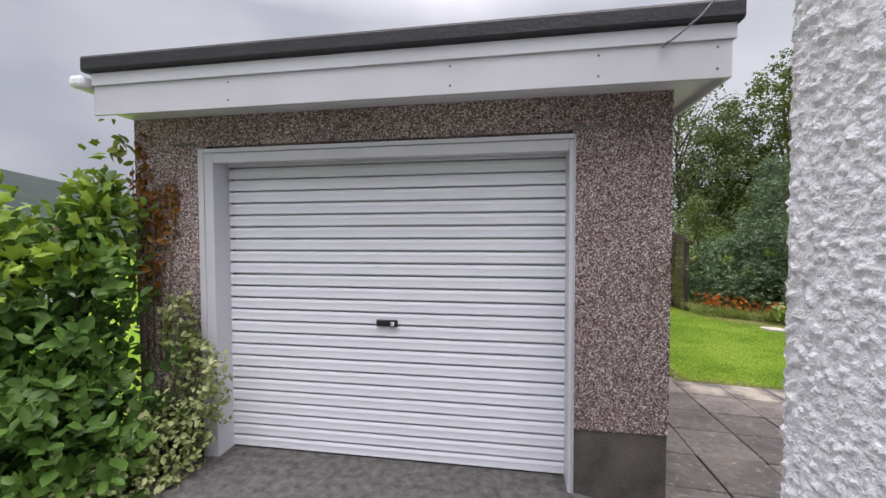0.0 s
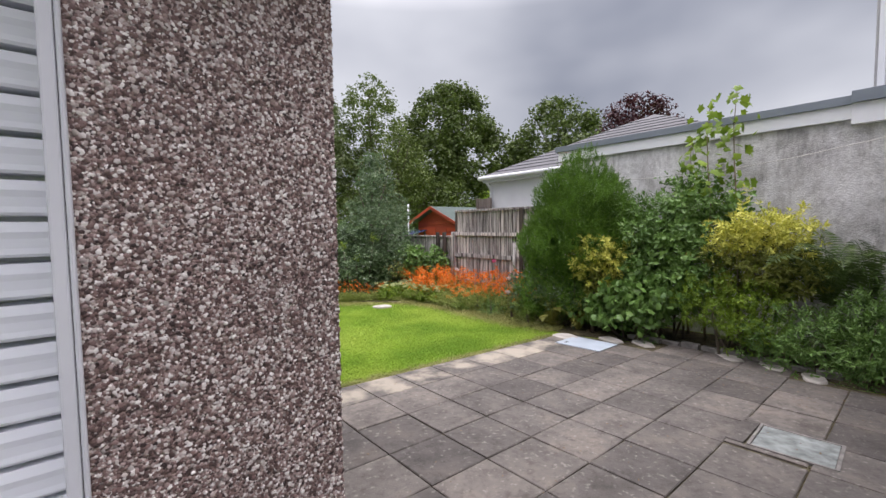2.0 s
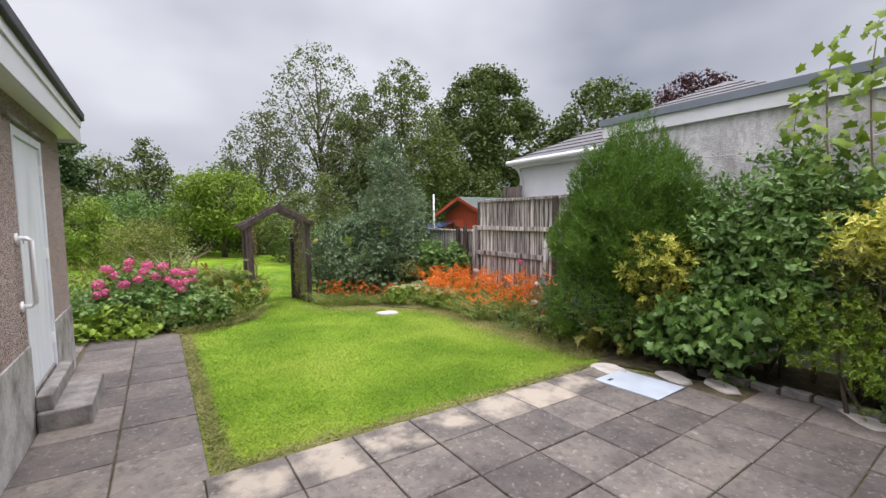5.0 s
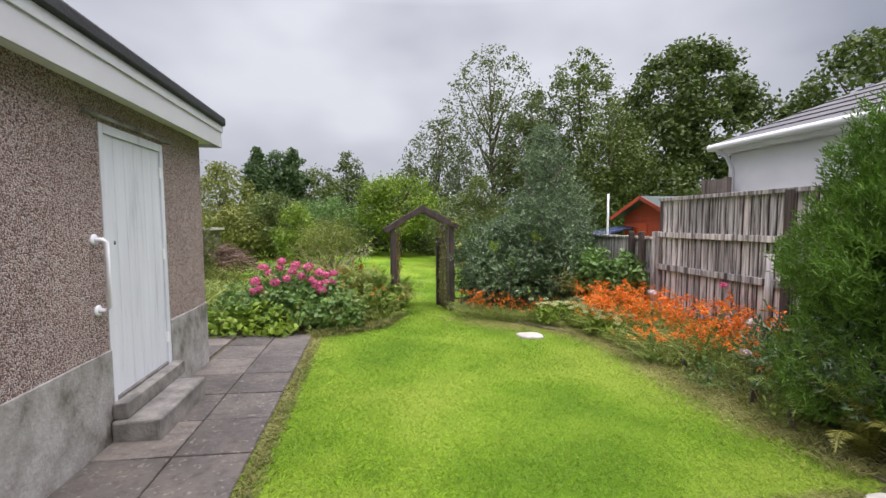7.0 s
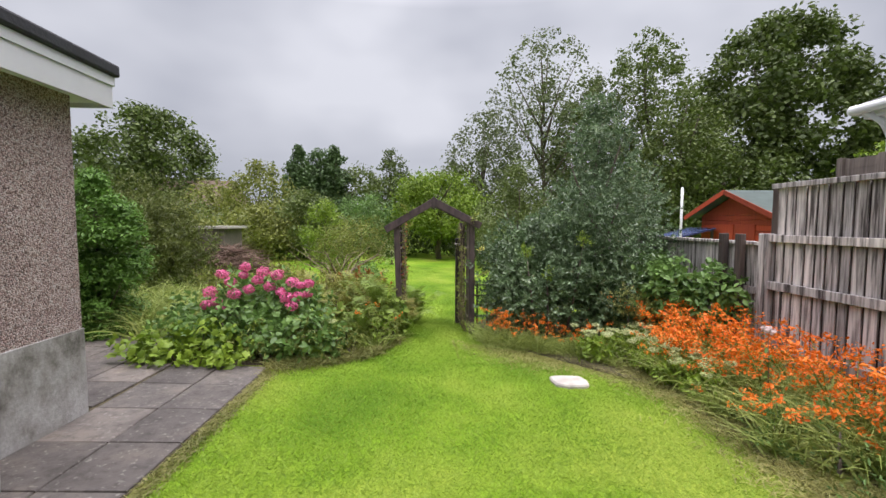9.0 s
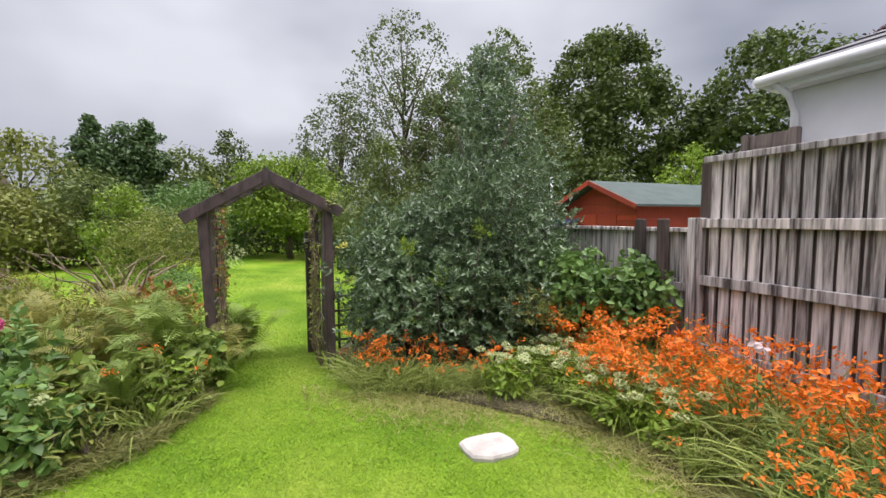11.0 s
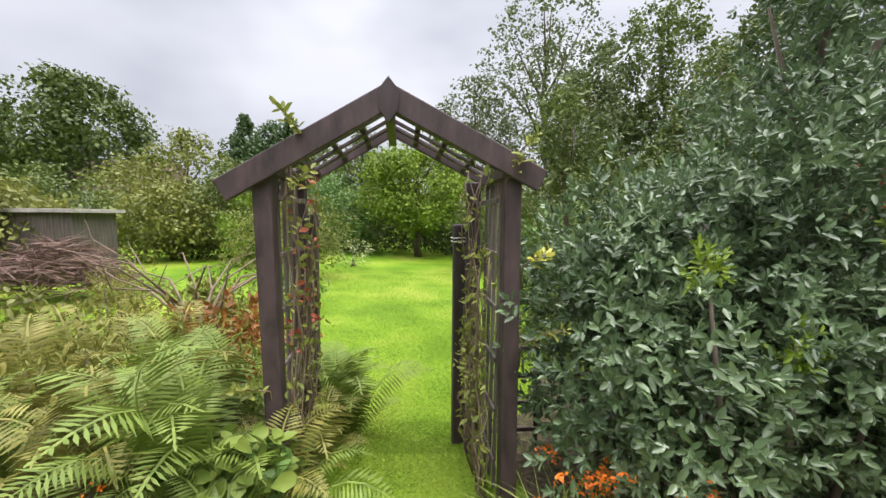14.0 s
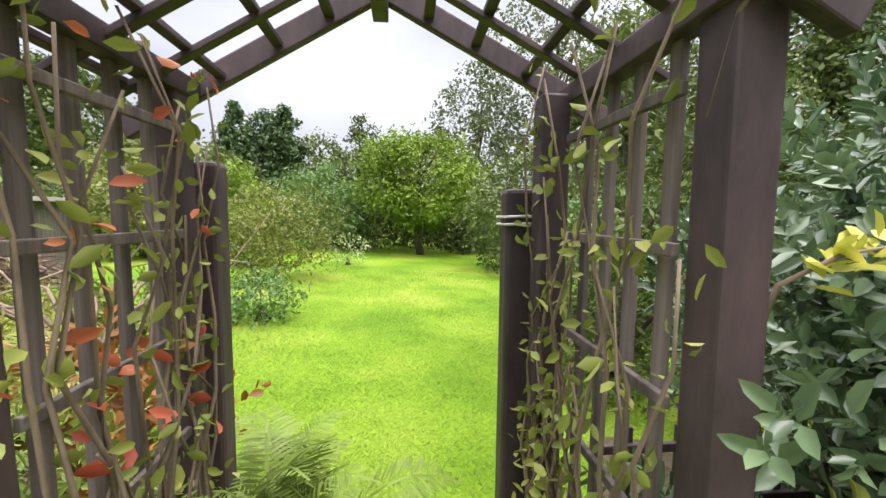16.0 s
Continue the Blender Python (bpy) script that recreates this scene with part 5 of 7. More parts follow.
under(box("post", 9.36, 9.92, -0.8, 9.46, 10.0, 2.07, M_LATTICE), nfence)

# ---- red shed ----
shed = thing("garden_shed", "red painted wooden shed with green felt roof", "shed", (12.8, 16.6, -0.8))
for k in range(16):
    box("board", 0, -1.4, 0.14 * k, 0.03 + 0.004 * (k % 2), 1.4, 0.136 + 0.14 * k, M_RED, shed, bevel=0.004)
box("wall", 0.04, -1.4, 0, 5.0, -1.36, 2.25, M_RED, shed)
box("wall", 0.04, 1.36, 0, 5.0, 1.4, 2.25, M_RED, shed)
bm = bmesh.new()
v = [bm.verts.new(c) for c in ((0.0, -1.4, 2.24), (0.0, 1.4, 2.24), (0.0, 0, 2.84), (0.04, -1.4, 2.24), (0.04, 1.4, 2.24), (0.04, 0, 2.84))]
for f in ((0, 2, 1), (3, 4, 5), (0, 1, 4, 3), (1, 2, 5, 4), (2, 0, 3, 5)):
    bm.faces.new([v[i] for i in f])
part("gable", bm, M_RED, shed)
for s in (-1, 1):
    bm = bmesh.new()
    v = [bm.verts.new(c) for c in ((-0.35, 0, 2.96), (5.2, 0, 2.96), (5.2, s * 1.72, 2.24), (-0.35, s * 1.72, 2.24), (-0.35, 0, 2.9), (5.2, 0, 2.9), (5.2, s * 1.72, 2.18), (-0.35, s * 1.72, 2.18))]
    for f in ((0, 1, 2, 3), (7, 6, 5, 4), (0, 3, 7, 4), (1, 5, 6, 2), (3, 2, 6, 7)):
        bm.faces.new([v[i] for i in f])
    bmesh.ops.recalc_face_normals(bm, faces=bm.faces[:])
    part("roof", bm, M_GREENROOF, shed, "grey green felt roof")
    beam("bargeboard", (-0.37, s * 0.0, 2.9), (-0.37, s * 1.73, 2.17), 0.03, 0.13, M_RED, shed)
for y0 in (-0.75, 0.02):
    d = box("door", -0.03, y0, 0.1, 0.0, y0 + 0.73, 1.98, M_RED, shed, "orange red plank door")
    box("handle", -0.05, y0 + (0.66 if y0 < -0.5 else 0.05), 1.0, -0.03, y0 + (0.69 if y0 < -0.5 else 0.08), 1.15, M_BLACK, d)

# ---- garden arch ----
AF, AB = 12.0, 12.62
arch = thing("garden_arch", "dark brown wooden rose arch with lattice sides", "garden arch", (4.0, 12.3, gz(4.0, 12.3)))
az = gz(4, 12.3) - 0.08


def apart(ob):
    return under(ob, arch)


for xt, xb, y in ((3.395, 3.45, AF), (4.64, 4.645, AF), (3.41, 3.44, AB), (4.545, 4.55, AB)):
    apart(beam("post", (xb, y, az), (xt, y, 1.2), 0.09, 0.09, M_ARCH, bevel=0.008, up=(0, 1, 0)))
EL, ER, AP = (3.22, 1.085), (4.78, 1.155), (4.01, 1.55)
for y, q in ((AF - 0.07, 0.0), (AB + 0.11, 0.0)):
    for e in (EL, ER):
        apart(beam("rafter", (e[0], y, e[1] + q), (AP[0], y, AP[1] + q), 0.035, 0.115 if y < AF else 0.075, M_ARCH, bevel=0.006))
# pointed finial where the rafters meet, and the ridge
bm = bmesh.new()
fp = [(-0.05, 0.02), (0, 0.085), (0.05, 0.02), (0.045, -0.07), (0, -0.13), (-0.045, -0.07)]
fa = [bm.verts.new((AP[0] + x, AF - 0.1, AP[1] + z)) for x, z in fp]
fb = [bm.verts.new((AP[0] + x, AF - 0.05, AP[1] + z)) for x, z in fp]
bm.faces.new(fa)
bm.faces.new(fb[::-1])
for i in range(6):
    bm.faces.new((fa[i], fb[i], fb[(i + 1) % 6], fa[(i + 1) % 6]))
bmesh.ops.recalc_face_normals(bm, faces=bm.faces[:])
apart(part("finial", bm, M_ARCH))
apart(beam("ridge", (AP[0], AF - 0.05, AP[1] - 0.03), (AP[0], AB + 0.13, AP[1] - 0.05), 0.05, 0.1, M_ARCH))
for e in (EL, ER):
    for s in (0.2, 0.4, 0.62, 0.82):      # battens along the arch's depth
        x, z = AP[0] + (e[0] - AP[0]) * s, AP[1] + (e[1] - AP[1]) * s
        apart(beam("roof_batten", (x, AF - 0.05, z + 0.01), (x, AB + 0.1, z - 0.008), 0.032, 0.018, M_ARCH, bevel=0.003))
    for y in (AF + 0.12, AF + 0.32, AF + 0.52):
        apart(beam("roof_slat", (AP[0], y, AP[1] - 0.02), (AP[0] + (e[0] - AP[0]) * 0.92, y, AP[1] - 0.02 + (e[1] - AP[1]) * 0.92), 0.034, 0.018, M_ARCH, bevel=0.003))
for x, s in ((3.44, 1), (4.6, -1)):
    for i in range(4):
        y = AF + 0.125 + 0.125 * i
        apart(beam("lattice_upright", (x, y, az + 0.1), (x - 0.02 * s, y, 1.26 if i % 2 else 1.2), 0.036, 0.018, M_LATTICE, bevel=0.003, up=(1, 0, 0)))
    for k in range(6):
        z = az + 0.3 + 0.29 * k
        apart(beam("lattice_rail", (x + 0.019 * s, AF + 0.05, z), (x + 0.019 * s, AB - 0.05, z), 0.016, 0.026, M_LATTICE, bevel=0.003))
    apart(beam("wall_plate", (x - 0.01 * s, AF - 0.06, 1.2), (x - 0.01 * s, AB + 0.1, 1.2), 0.06, 0.06, M_ARCH))
for x, zt in ((3.44, 0.99), (4.49, 0.92)):
    gp = tagged(beam("gate_post", (x, AB + 0.13, az), (x, AB + 0.13, zt), 0.12, 0.1, M_ARCH, bevel=0.015, up=(0, 1, 0)), "short dark brown wooden gate post behind the arch", "post", "gate posts behind the arch")
M_ROPE = plain("white_rope", (0.62, 0.6, 0.56), 0.9, 0.1)
rope = thing("rope", "white cord wound round the gate post", "rope", (4.49, AB + 0.13, 0.8))
for z in (0.0, 0.025):
    tube("turn", [(-0.068, -0.058, z), (0.0, -0.06, z + 0.004), (0.068, -0.058, z), (0.068, 0.058, z), (-0.068, 0.058, z), (-0.068, -0.058, z)], 0.005, M_ROPE, rope, sides=6)
trel = thing("trellis", "dark wooden trellis panel beside the arch", "trellis", (5.0, 12.55, gz(5, 12.55)), kind="structure")
for k in range(4):
    under(box("rail", 4.68, 12.54, -0.5 + 0.19 * k, 5.7, 12.558, -0.47 + 0.19 * k, M_ARCH), trel)
for k in range(5):
    under(box("upright", 4.8 + 0.18 * k, 12.5582, -0.62, 4.83 + 0.18 * k, 12.576, 0.15, M_ARCH), trel)

# climbing rose on the arch
M_STEM = wood_mat("rose_stem", (0.1, 0.075, 0.045), (0.26, 0.2, 0.13), (8, 8, 8), 0.8, False)
L_ROSE = leaf_mat("leaf_rose", (0.09, 0.14, 0.02), (0.22, 0.28, 0.045), (0.42, 0.44, 0.1))
L_RED = leaf_mat("leaf_red", (0.3, 0.03, 0.02), (0.55, 0.1, 0.06), (0.7, 0.3, 0.12))


def climber(x, side, seed, n_stem, n_leaf, label, tint):
    rng = np.random.default_rng(seed)
    ob = thing("climbing_rose", label, "climbing plant", (x, 12.3, gz(x, 12.3)), "roses on the arch")
    tips = []
    for i in range(n_stem):
        y0 = rng.uniform(-0.3, 0.3)
        p = []
        yy, xx = y0, rng.uniform(-0.03, 0.05)
        top = rng.uniform(0.8, 1.95)
        for k in range(9):
            p.append((side * xx, yy, top * k / 8))
            yy = min(max(yy + rng.normal() * 0.06, -0.36), 0.33)
            xx = 0.03 + abs(rng.normal()) * 0.035
        tube("stem", p, [0.008 - 0.0006 * k for k in range(9)], M_STEM, ob, sides=5)
        tips += p[2:]
    T = np.array(tips)
    pick = rng.integers(0, len(T), n_leaf)
    P = T[pick] + rng.normal(size=(n_leaf, 3)) * np.array((0.025, 0.03, 0.04))
    O = rng.normal(size=(n_leaf, 3))
    O[:, 0] += side * 0.7
    O /= np.linalg.norm(O, axis=1)[:, None]
    leaves("foliage", P, O, 0.048, L_ROSE, ob, seed=seed, aspect=0.7, jitter=0.9)
    k = rng.integers(0, len(T), tint)
    T = T[T[:, 2] > 0.8]
    k = rng.integers(0, len(T), tint)
    P = T[k] + rng.normal(size=(tint, 3)) * 0.025
    leaves("red_leaves", P, O[:tint], 0.055, L_RED if side > 0 else L_ROSE, ob, "reddened young leaves", seed=seed + 1)


climber(3.46, 1, 3, 20, 360, "climbing rose with reddening leaves on the lattice", 40)
climber(4.56, -1, 4, 22, 560, "climbing rose with yellow green leaves on the lattice", 40)


for k, (x, y, z, dx, dy, dz) in enumerate(((3.62, 11.96, 1.3, -0.1, -0.1, 0.16), (4.7, 11.96, 0.72, 0.12, -0.06, 0.07), (4.6, 11.96, 1.15, 0.1, -0.15, 0.2), (3.5, 11.96, 1.05, 0.14, -0.1, 0.12), (4.7, 11.96, 0.3, 0.2, -0.1, 0.1), (3.42, 11.94, 0.1, -0.12, -0.12, 0.05))):
    ob = thing("rose_shoot", "loose shoot of the climbing rose with pale leaves", "climbing plant", (x, y, z), "shoots of the rose on the arch")
    tube("stem", [(0, 0.05, -0.15), (0, 0, 0), (dx * 0.6, dy * 0.6, dz * 0.8), (dx, dy, dz)], [0.006, 0.005, 0.004, 0.002], M_STEM, ob, sides=5)
    u = np.linspace(0.35, 1.0, 6)[:, None]
    P = u * np.array((dx, dy, dz))
    O = np.tile(np.array((dx, dy, 0.2)) / math.hypot(dx, dy, 0.2), (6, 1))
    sprigs("foliage", P, O, 4, 0.05, 0.065, L_YELLOW if k == 1 else L_ROSE, ob, aspect=0.65, seed=90 + k, spread=1.0)

# ---- low plants ----
def fern_mesh(length, seed, pairs=32):
    """One arching frond: a midrib with leaflets that shorten towards the tip."""
    rng = random.Random(seed)
    P = []
    for i in range(pairs):
        u = (i + 1) / (pairs + 1)
        c = Vector((length * (u * 0.85), 0, length * (0.62 * math.sin(u * 2.2) - 0.12 * u)))
        t = Vector((0.85, 0, 0.62 * 2.2 * math.cos(u * 2.2) - 0.12)).normalized()
        w = length * 0.2 * math.sin(math.pi * min(1, u * 0.92 + 0.1)) ** 0.8
        wd = length / pairs * 0.4
        for s in (-1, 1):
            e = c + Vector((0.35 * w, s * w, -0.22 * w + rng.uniform(-0.02, 0.02) * length)) 
            m = (c + e) / 2 + Vector((0, 0, 0.03 * w))
            P.append([c - t * wd * 0.5, m - t * wd * 0.75, e, m + t * wd * 0.75])
    for i in range(8):
        u0, u1 = i / 8, (i + 1) / 8
        f = lambda u: Vector((length * (u * 0.85), 0, length * (0.62 * math.sin(u * 2.2) - 0.12 * u)))
        w = 0.006
        P.append([f(u0) + Vector((0, -w, 0)), f(u0) + Vector((0, w, 0)), f(u1) + Vector((0, w * 0.7, 0)), f(u1) + Vector((0, -w * 0.7, 0))])
    return np.array([[tuple(q) for q in quad] for quad in P])


L_BROWNFERN = leaf_mat("leaf_browning_fern", (0.09, 0.11, 0.018), (0.2, 0.22, 0.035), (0.36, 0.33, 0.08))
L_MIDFERN = leaf_mat("leaf_dull_fern", (0.03, 0.065, 0.015), (0.07, 0.12, 0.03), (0.13, 0.19, 0.05))


def fern(x, y, size, seed, n=11, mat=None, label="green fern with arching fronds in the bed", z=None):
    ob = thing("fern", label, "fern", (x, y, gz(x, y) if z is None else z), "ferns in the beds")
    rng = random.Random(seed)
    base = quads("frond", fern_mesh(size, seed), mat or L_FERN, ob)
    for i in range(n):
        o = base if i == 0 else new("frond", base.data)
        o.parent = ob
        o.rotation_euler = (rng.uniform(-0.3, 0.3), rng.uniform(-0.9, 0.1), 6.283 * i / n + rng.uniform(-0.4, 0.4))
        s = rng.uniform(0.5, 1.1)
        o.scale = (s, s, s)
    return ob


for k, (x, y, s) in enumerate([(3.25, 11.55, 0.75), (3.45, 11.9, 0.8), (2.9, 11.2, 0.7), (2.6, 11.7, 0.85), (2.2, 11.9, 0.8), (3.0, 12.3, 0.85), (3.55, 12.35, 0.7), (2.6, 12.6, 0.9), (1.9, 12.5, 0.8), (3.66, 12.8, 0.75), (3.6, 13.1, 0.65), (2.5, 11.1, 0.7), (1.6, 11.7, 0.8), (2.0, 11.3, 0.75), (2.75, 12.0, 0.9), (1.3, 12.2, 0.8), (2.3, 13.2, 0.8), (3.1, 11.85, 0.8), (1.7, 13.1, 0.8), (2.95, 10.95, 0.65), (3.3, 12.9, 0.7), (2.75, 11.85, 1.0), (3.05, 11.75, 1.0), (2.95, 12.1, 0.95), (3.5, 11.75, 0.75), (3.72, 12.75, 0.85),
                                    (7.6, 2.3, 1.1), (7.9, 1.95, 1.1), (7.75, 2.75, 1.0), (8.1, 2.4, 1.15), (7.3, 2.2, 0.8), (6.75, 5.9, 0.65), (6.9, 6.5, 0.6), (6.85, 5.45, 0.6)]):
    fern(x, y, s * (0.72 if x < 3.0 and y < 12 else 0.88 if x < 3.8 else 1.0), k, 13, z=gz(x, y) + (0.75 if x > 7.5 else 0.2 if x < 3.2 else 0.0), mat=L_MIDFERN if x > 7 else L_BROWNFERN if k % 5 in (1, 3) else None)


# patio-side shrubs
CHOISYA = dict(aspect=0.5, shoot=7, shoot_length=0.06, spread=0.9, rough=0.2)
shrub("mexican_orange", "choisya bush with creamy yellow new leaves", [(7.0, 5.2, 0.8, 0.36, 0.36, 0.28), (6.95, 5.25, 0.5, 0.35, 0.36, 0.32), (7.1, 5.0, 0.62, 0.3, 0.3, 0.28)], L_YELLOW, 61, 520, 0.085, **CHOISYA)
shrub("mexican_orange", "choisya bush with creamy yellow new leaves", [(7.35, 3.05, 1.18, 0.5, 0.5, 0.27), (7.5, 2.75, 1.05, 0.4, 0.36, 0.3), (7.2, 3.25, 1.0, 0.34, 0.34, 0.24)], L_YELLOW, 62, 720, 0.085, **CHOISYA)
shrub("mexican_orange", "olive green choisya bush with older leaves", [(7.35, 3.1, 0.65, 0.5, 0.55, 0.38), (7.5, 2.7, 0.55, 0.4, 0.4, 0.4), (7.05, 5.1, 0.15, 0.36, 0.36, 0.36)], L_OLIVE, 67, 1000, 0.085, **CHOISYA)
shrub("broadleaf_shrub", "tall dark green shrub with divided leaves beside the wall", [(7.45, 4.4, 0.6, 0.6, 0.62, 0.62), (7.6, 4.15, 1.2, 0.52, 0.56, 0.52), (7.78, 4.05, 1.65, 0.38, 0.42, 0.4), (7.65, 4.75, 1.15, 0.42, 0.42, 0.48), (7.35, 3.85, 0.5, 0.46, 0.46, 0.52), (7.9, 3.6, 1.35, 0.36, 0.46, 0.46)], L_SHRUB, 63, 2300, 0.1, aspect=0.75, shoot=6, shoot_length=0.16, rough=0.24, gaps=-0.75, spread=0.9)
shrub("flowering_currant", "green shrub with broad lobed leaves over the kerb", [(6.88, 4.7, -0.08, 0.34, 0.42, 0.4), (7.02, 4.3, 0.05, 0.38, 0.42, 0.46), (6.85, 5.02, -0.22, 0.28, 0.28, 0.28)], L_SHRUB, 64, 380, 0.15, aspect=1.0, shoot=4, shoot_length=0.14, shape="lobed", spread=1.0, rough=0.2)
shrub("pittosporum", "lime green small-leaved mounded shrub", [(7.05, 3.5, 0.15, 0.42, 0.44, 0.3), (7.1, 3.1, 0.25, 0.42, 0.4, 0.3), (7.0, 3.0, -0.1, 0.38, 0.42, 0.32)], L_BRIGHT, 65, 1700, 0.045, aspect=0.6, shoot=7, shoot_length=0.07, rough=0.2)
shrub("hebe", "leafy green low shrub spilling over the patio's edge", [(6.95, 2.75, -0.28, 0.4, 0.4, 0.32), (6.95, 2.3, -0.2, 0.46, 0.46, 0.42), (7.2, 1.85, -0.1, 0.46, 0.35, 0.46), (6.75, 1.85, -0.32, 0.32, 0.36, 0.36), (7.6, 1.9, 0.0, 0.46, 0.38, 0.46)], L_SHRUB, 66, 1700, 0.075, aspect=0.45, shoot=7, shoot_length=0.13, rough=0.22, gaps=-0.8)
shrub("laurel", "dark leafy shrub at the foot of the yew", [(7.0, 6.0, 0.0, 0.4, 0.45, 0.45), (7.1, 5.5, -0.1, 0.36, 0.36, 0.45), (7.0, 6.8, -0.1, 0.36, 0.4, 0.4)], L_HOLLY, 68, 700, 0.09, aspect=0.5, shoot=6, rough=0.2)
for k, (x, y, h) in enumerate([(7.75, 3.75, 3.75), (7.9, 3.45, 3.85), (8.05, 4.1, 3.3)]):
    ob = thing("sapling", "tall thin sapling with large pale green leaves", "sapling", (x, y, gz(x, y)), "saplings by the wall")
    q = [(0.03 * math.sin(i + k), 0.04 * math.sin(i * 1.3), h * i / 7) for i in range(8)]
    tube("stem", q, [0.02 - 0.0022 * i for i in range(8)], M_STEM, ob, sides=6)
    rng = np.random.default_rng(70 + k)
    P = np.array([(0.24 * math.cos(2.4 * i) * (1 - 0.4 * i / 56), 0.24 * math.sin(2.4 * i) * (1 - 0.4 * i / 56), h * (0.55 + 0.45 * i / 55)) for i in range(56)]) + rng.normal(size=(56, 3)) * 0.07
    O = P * np.array((1, 1, 0)) + np.array((0, 0, 0.1))
    O /= np.linalg.norm(O, axis=1)[:, None]
    sprigs("foliage", P, O, 1, 0.08, 0.15, L_BRIGHT, ob, seed=k, aspect=1.0, shape="lobed", up=0.1, spread=1.0)

# washing line along the wall
line = thing("washing_line", "thin white washing line sagging past the wall", "washing line", (8.3, 4, 2.4))
tube("line", [(0.1, -2.5, 0.02), (0.0, -1.2, -0.2), (0, 0, -0.32), (0, 1.2, -0.3), (0.05, 2.6, -0.1)], 0.007, M_ROPE, line, sides=6)

L_OLIVE2 = leaf_mat("leaf_dull_olive", (0.04, 0.06, 0.012), (0.09, 0.12, 0.022), (0.17, 0.2, 0.045))

# left bed: hydrangea and leafy plants
hyd = shrub("hydrangea", "pink mophead hydrangea in full bloom", [(1.45, 11.15, 0.05, 0.55, 0.5, 0.42), (2.05, 11.1, -0.02, 0.4, 0.4, 0.38), (1.1, 11.0, -0.1, 0.4, 0.4, 0.36)], L_SHRUB, 71, 560, 0.12, aspect=0.8, up=0.8, shoot=5, shoot_length=0.1, spread=1.0, rough=0.2)
rh = random.Random(12)
for k in range(22):
    cx, cz, rx, rz = ((1.48, 0.42, 0.42, 0.22), (2.12, 0.26, 0.26, 0.22), (1.0, 0.14, 0.2, 0.14))[0 if k < 10 else 1 if k < 18 else 2]
    a, r = 2.4 * k, math.sqrt((k % 10 + 0.5) / 10)
    px, pz = cx + rx * r * math.cos(a), cz + rz * r * math.sin(a)
    py = 10.72 + 0.55 * max(0.0, pz - 0.1) + rh.uniform(-0.04, 0.08)
    R = rh.uniform(0.06, 0.09)
    P, O = blob_points([(0, 0, 0, R, R, R * 0.8)], 240, 0.15, 100 + k, 0.03, -9)
    fl = leaves("flower_head", P, O, 0.028, L_PINK, None, aspect=1.0, flat=1.4, up=0.1, seed=k, rich=False)
    fl.location = (px - hyd.location.x, py - hyd.location.y, pz - hyd.location.z)
    fl.parent = hyd
    del fl["kind"]
MIXED = (("green leafy perennial in the flower bed", L_SHRUB, 0.1, 0.8, 0.5), ("yellow green perennial in the flower bed", L_BRIGHT, 0.075, 0.6, 0.6), ("olive perennial with narrow leaves in the bed", L_OLIVE, 0.08, 0.35, 0.8), ("broad leaved pale green perennial in the bed", L_FERN, 0.13, 0.9, 0.9))
rp = random.Random(44)
for k in range(30):
    t = rp.random()
    d = rp.uniform(0.1, 0.95)
    x = 1.5 + 1.85 * t
    y = float(np.interp(x, [1.4, 2.0, 2.7, 3.2, 3.5], [10.1, 10.05, 10.3, 10.7, 11.4])) + d
    r = rp.uniform(0.2, 0.34)
    lab, mt, lf, asp, upw = MIXED[rp.randrange(4)]
    z0 = gz(x, y)
    shrub("perennial", lab, [(x, y, z0 + 0.14 + 0.1 * d, r, r, r * rp.uniform(0.6, 1.0)), (x + 0.12, y + 0.1, z0 + 0.2 + 0.16 * d, r * 0.7, r * 0.7, r * 0.8)], mt, 600 + k, 330, lf, aspect=asp, up=upw, stems=3, group="perennials in the flower bed", category="perennial", jitter=0.8, shell=0.9)
shrub("cranesbill", "spreading green cranesbill with lobed leaves", [(1.25, 10.55, -0.22, 0.5, 0.34, 0.28), (1.85, 10.48, -0.22, 0.45, 0.34, 0.3), (0.75, 10.75, -0.18, 0.4, 0.4, 0.34), (2.3, 10.65, -0.2, 0.36, 0.32, 0.32)], L_SHRUB, 84, 620, 0.1, aspect=1.0, shoot=4, shoot_length=0.1, shape="lobed", spread=1.0, rough=0.25, category="perennial")
shrub("lady_mantle", "pale green broad leaves lying over the path", [(0.85, 10.1, -0.38, 0.45, 0.3, 0.2), (0.5, 10.4, -0.35, 0.35, 0.35, 0.22), (1.15, 10.3, -0.3, 0.4, 0.3, 0.25), (1.5, 10.05, -0.42, 0.25, 0.15, 0.12)], L_BRIGHT, 74, 240, 0.13, aspect=1.0, up=1.0, shoot=4, shape="lobed", spread=1.1)
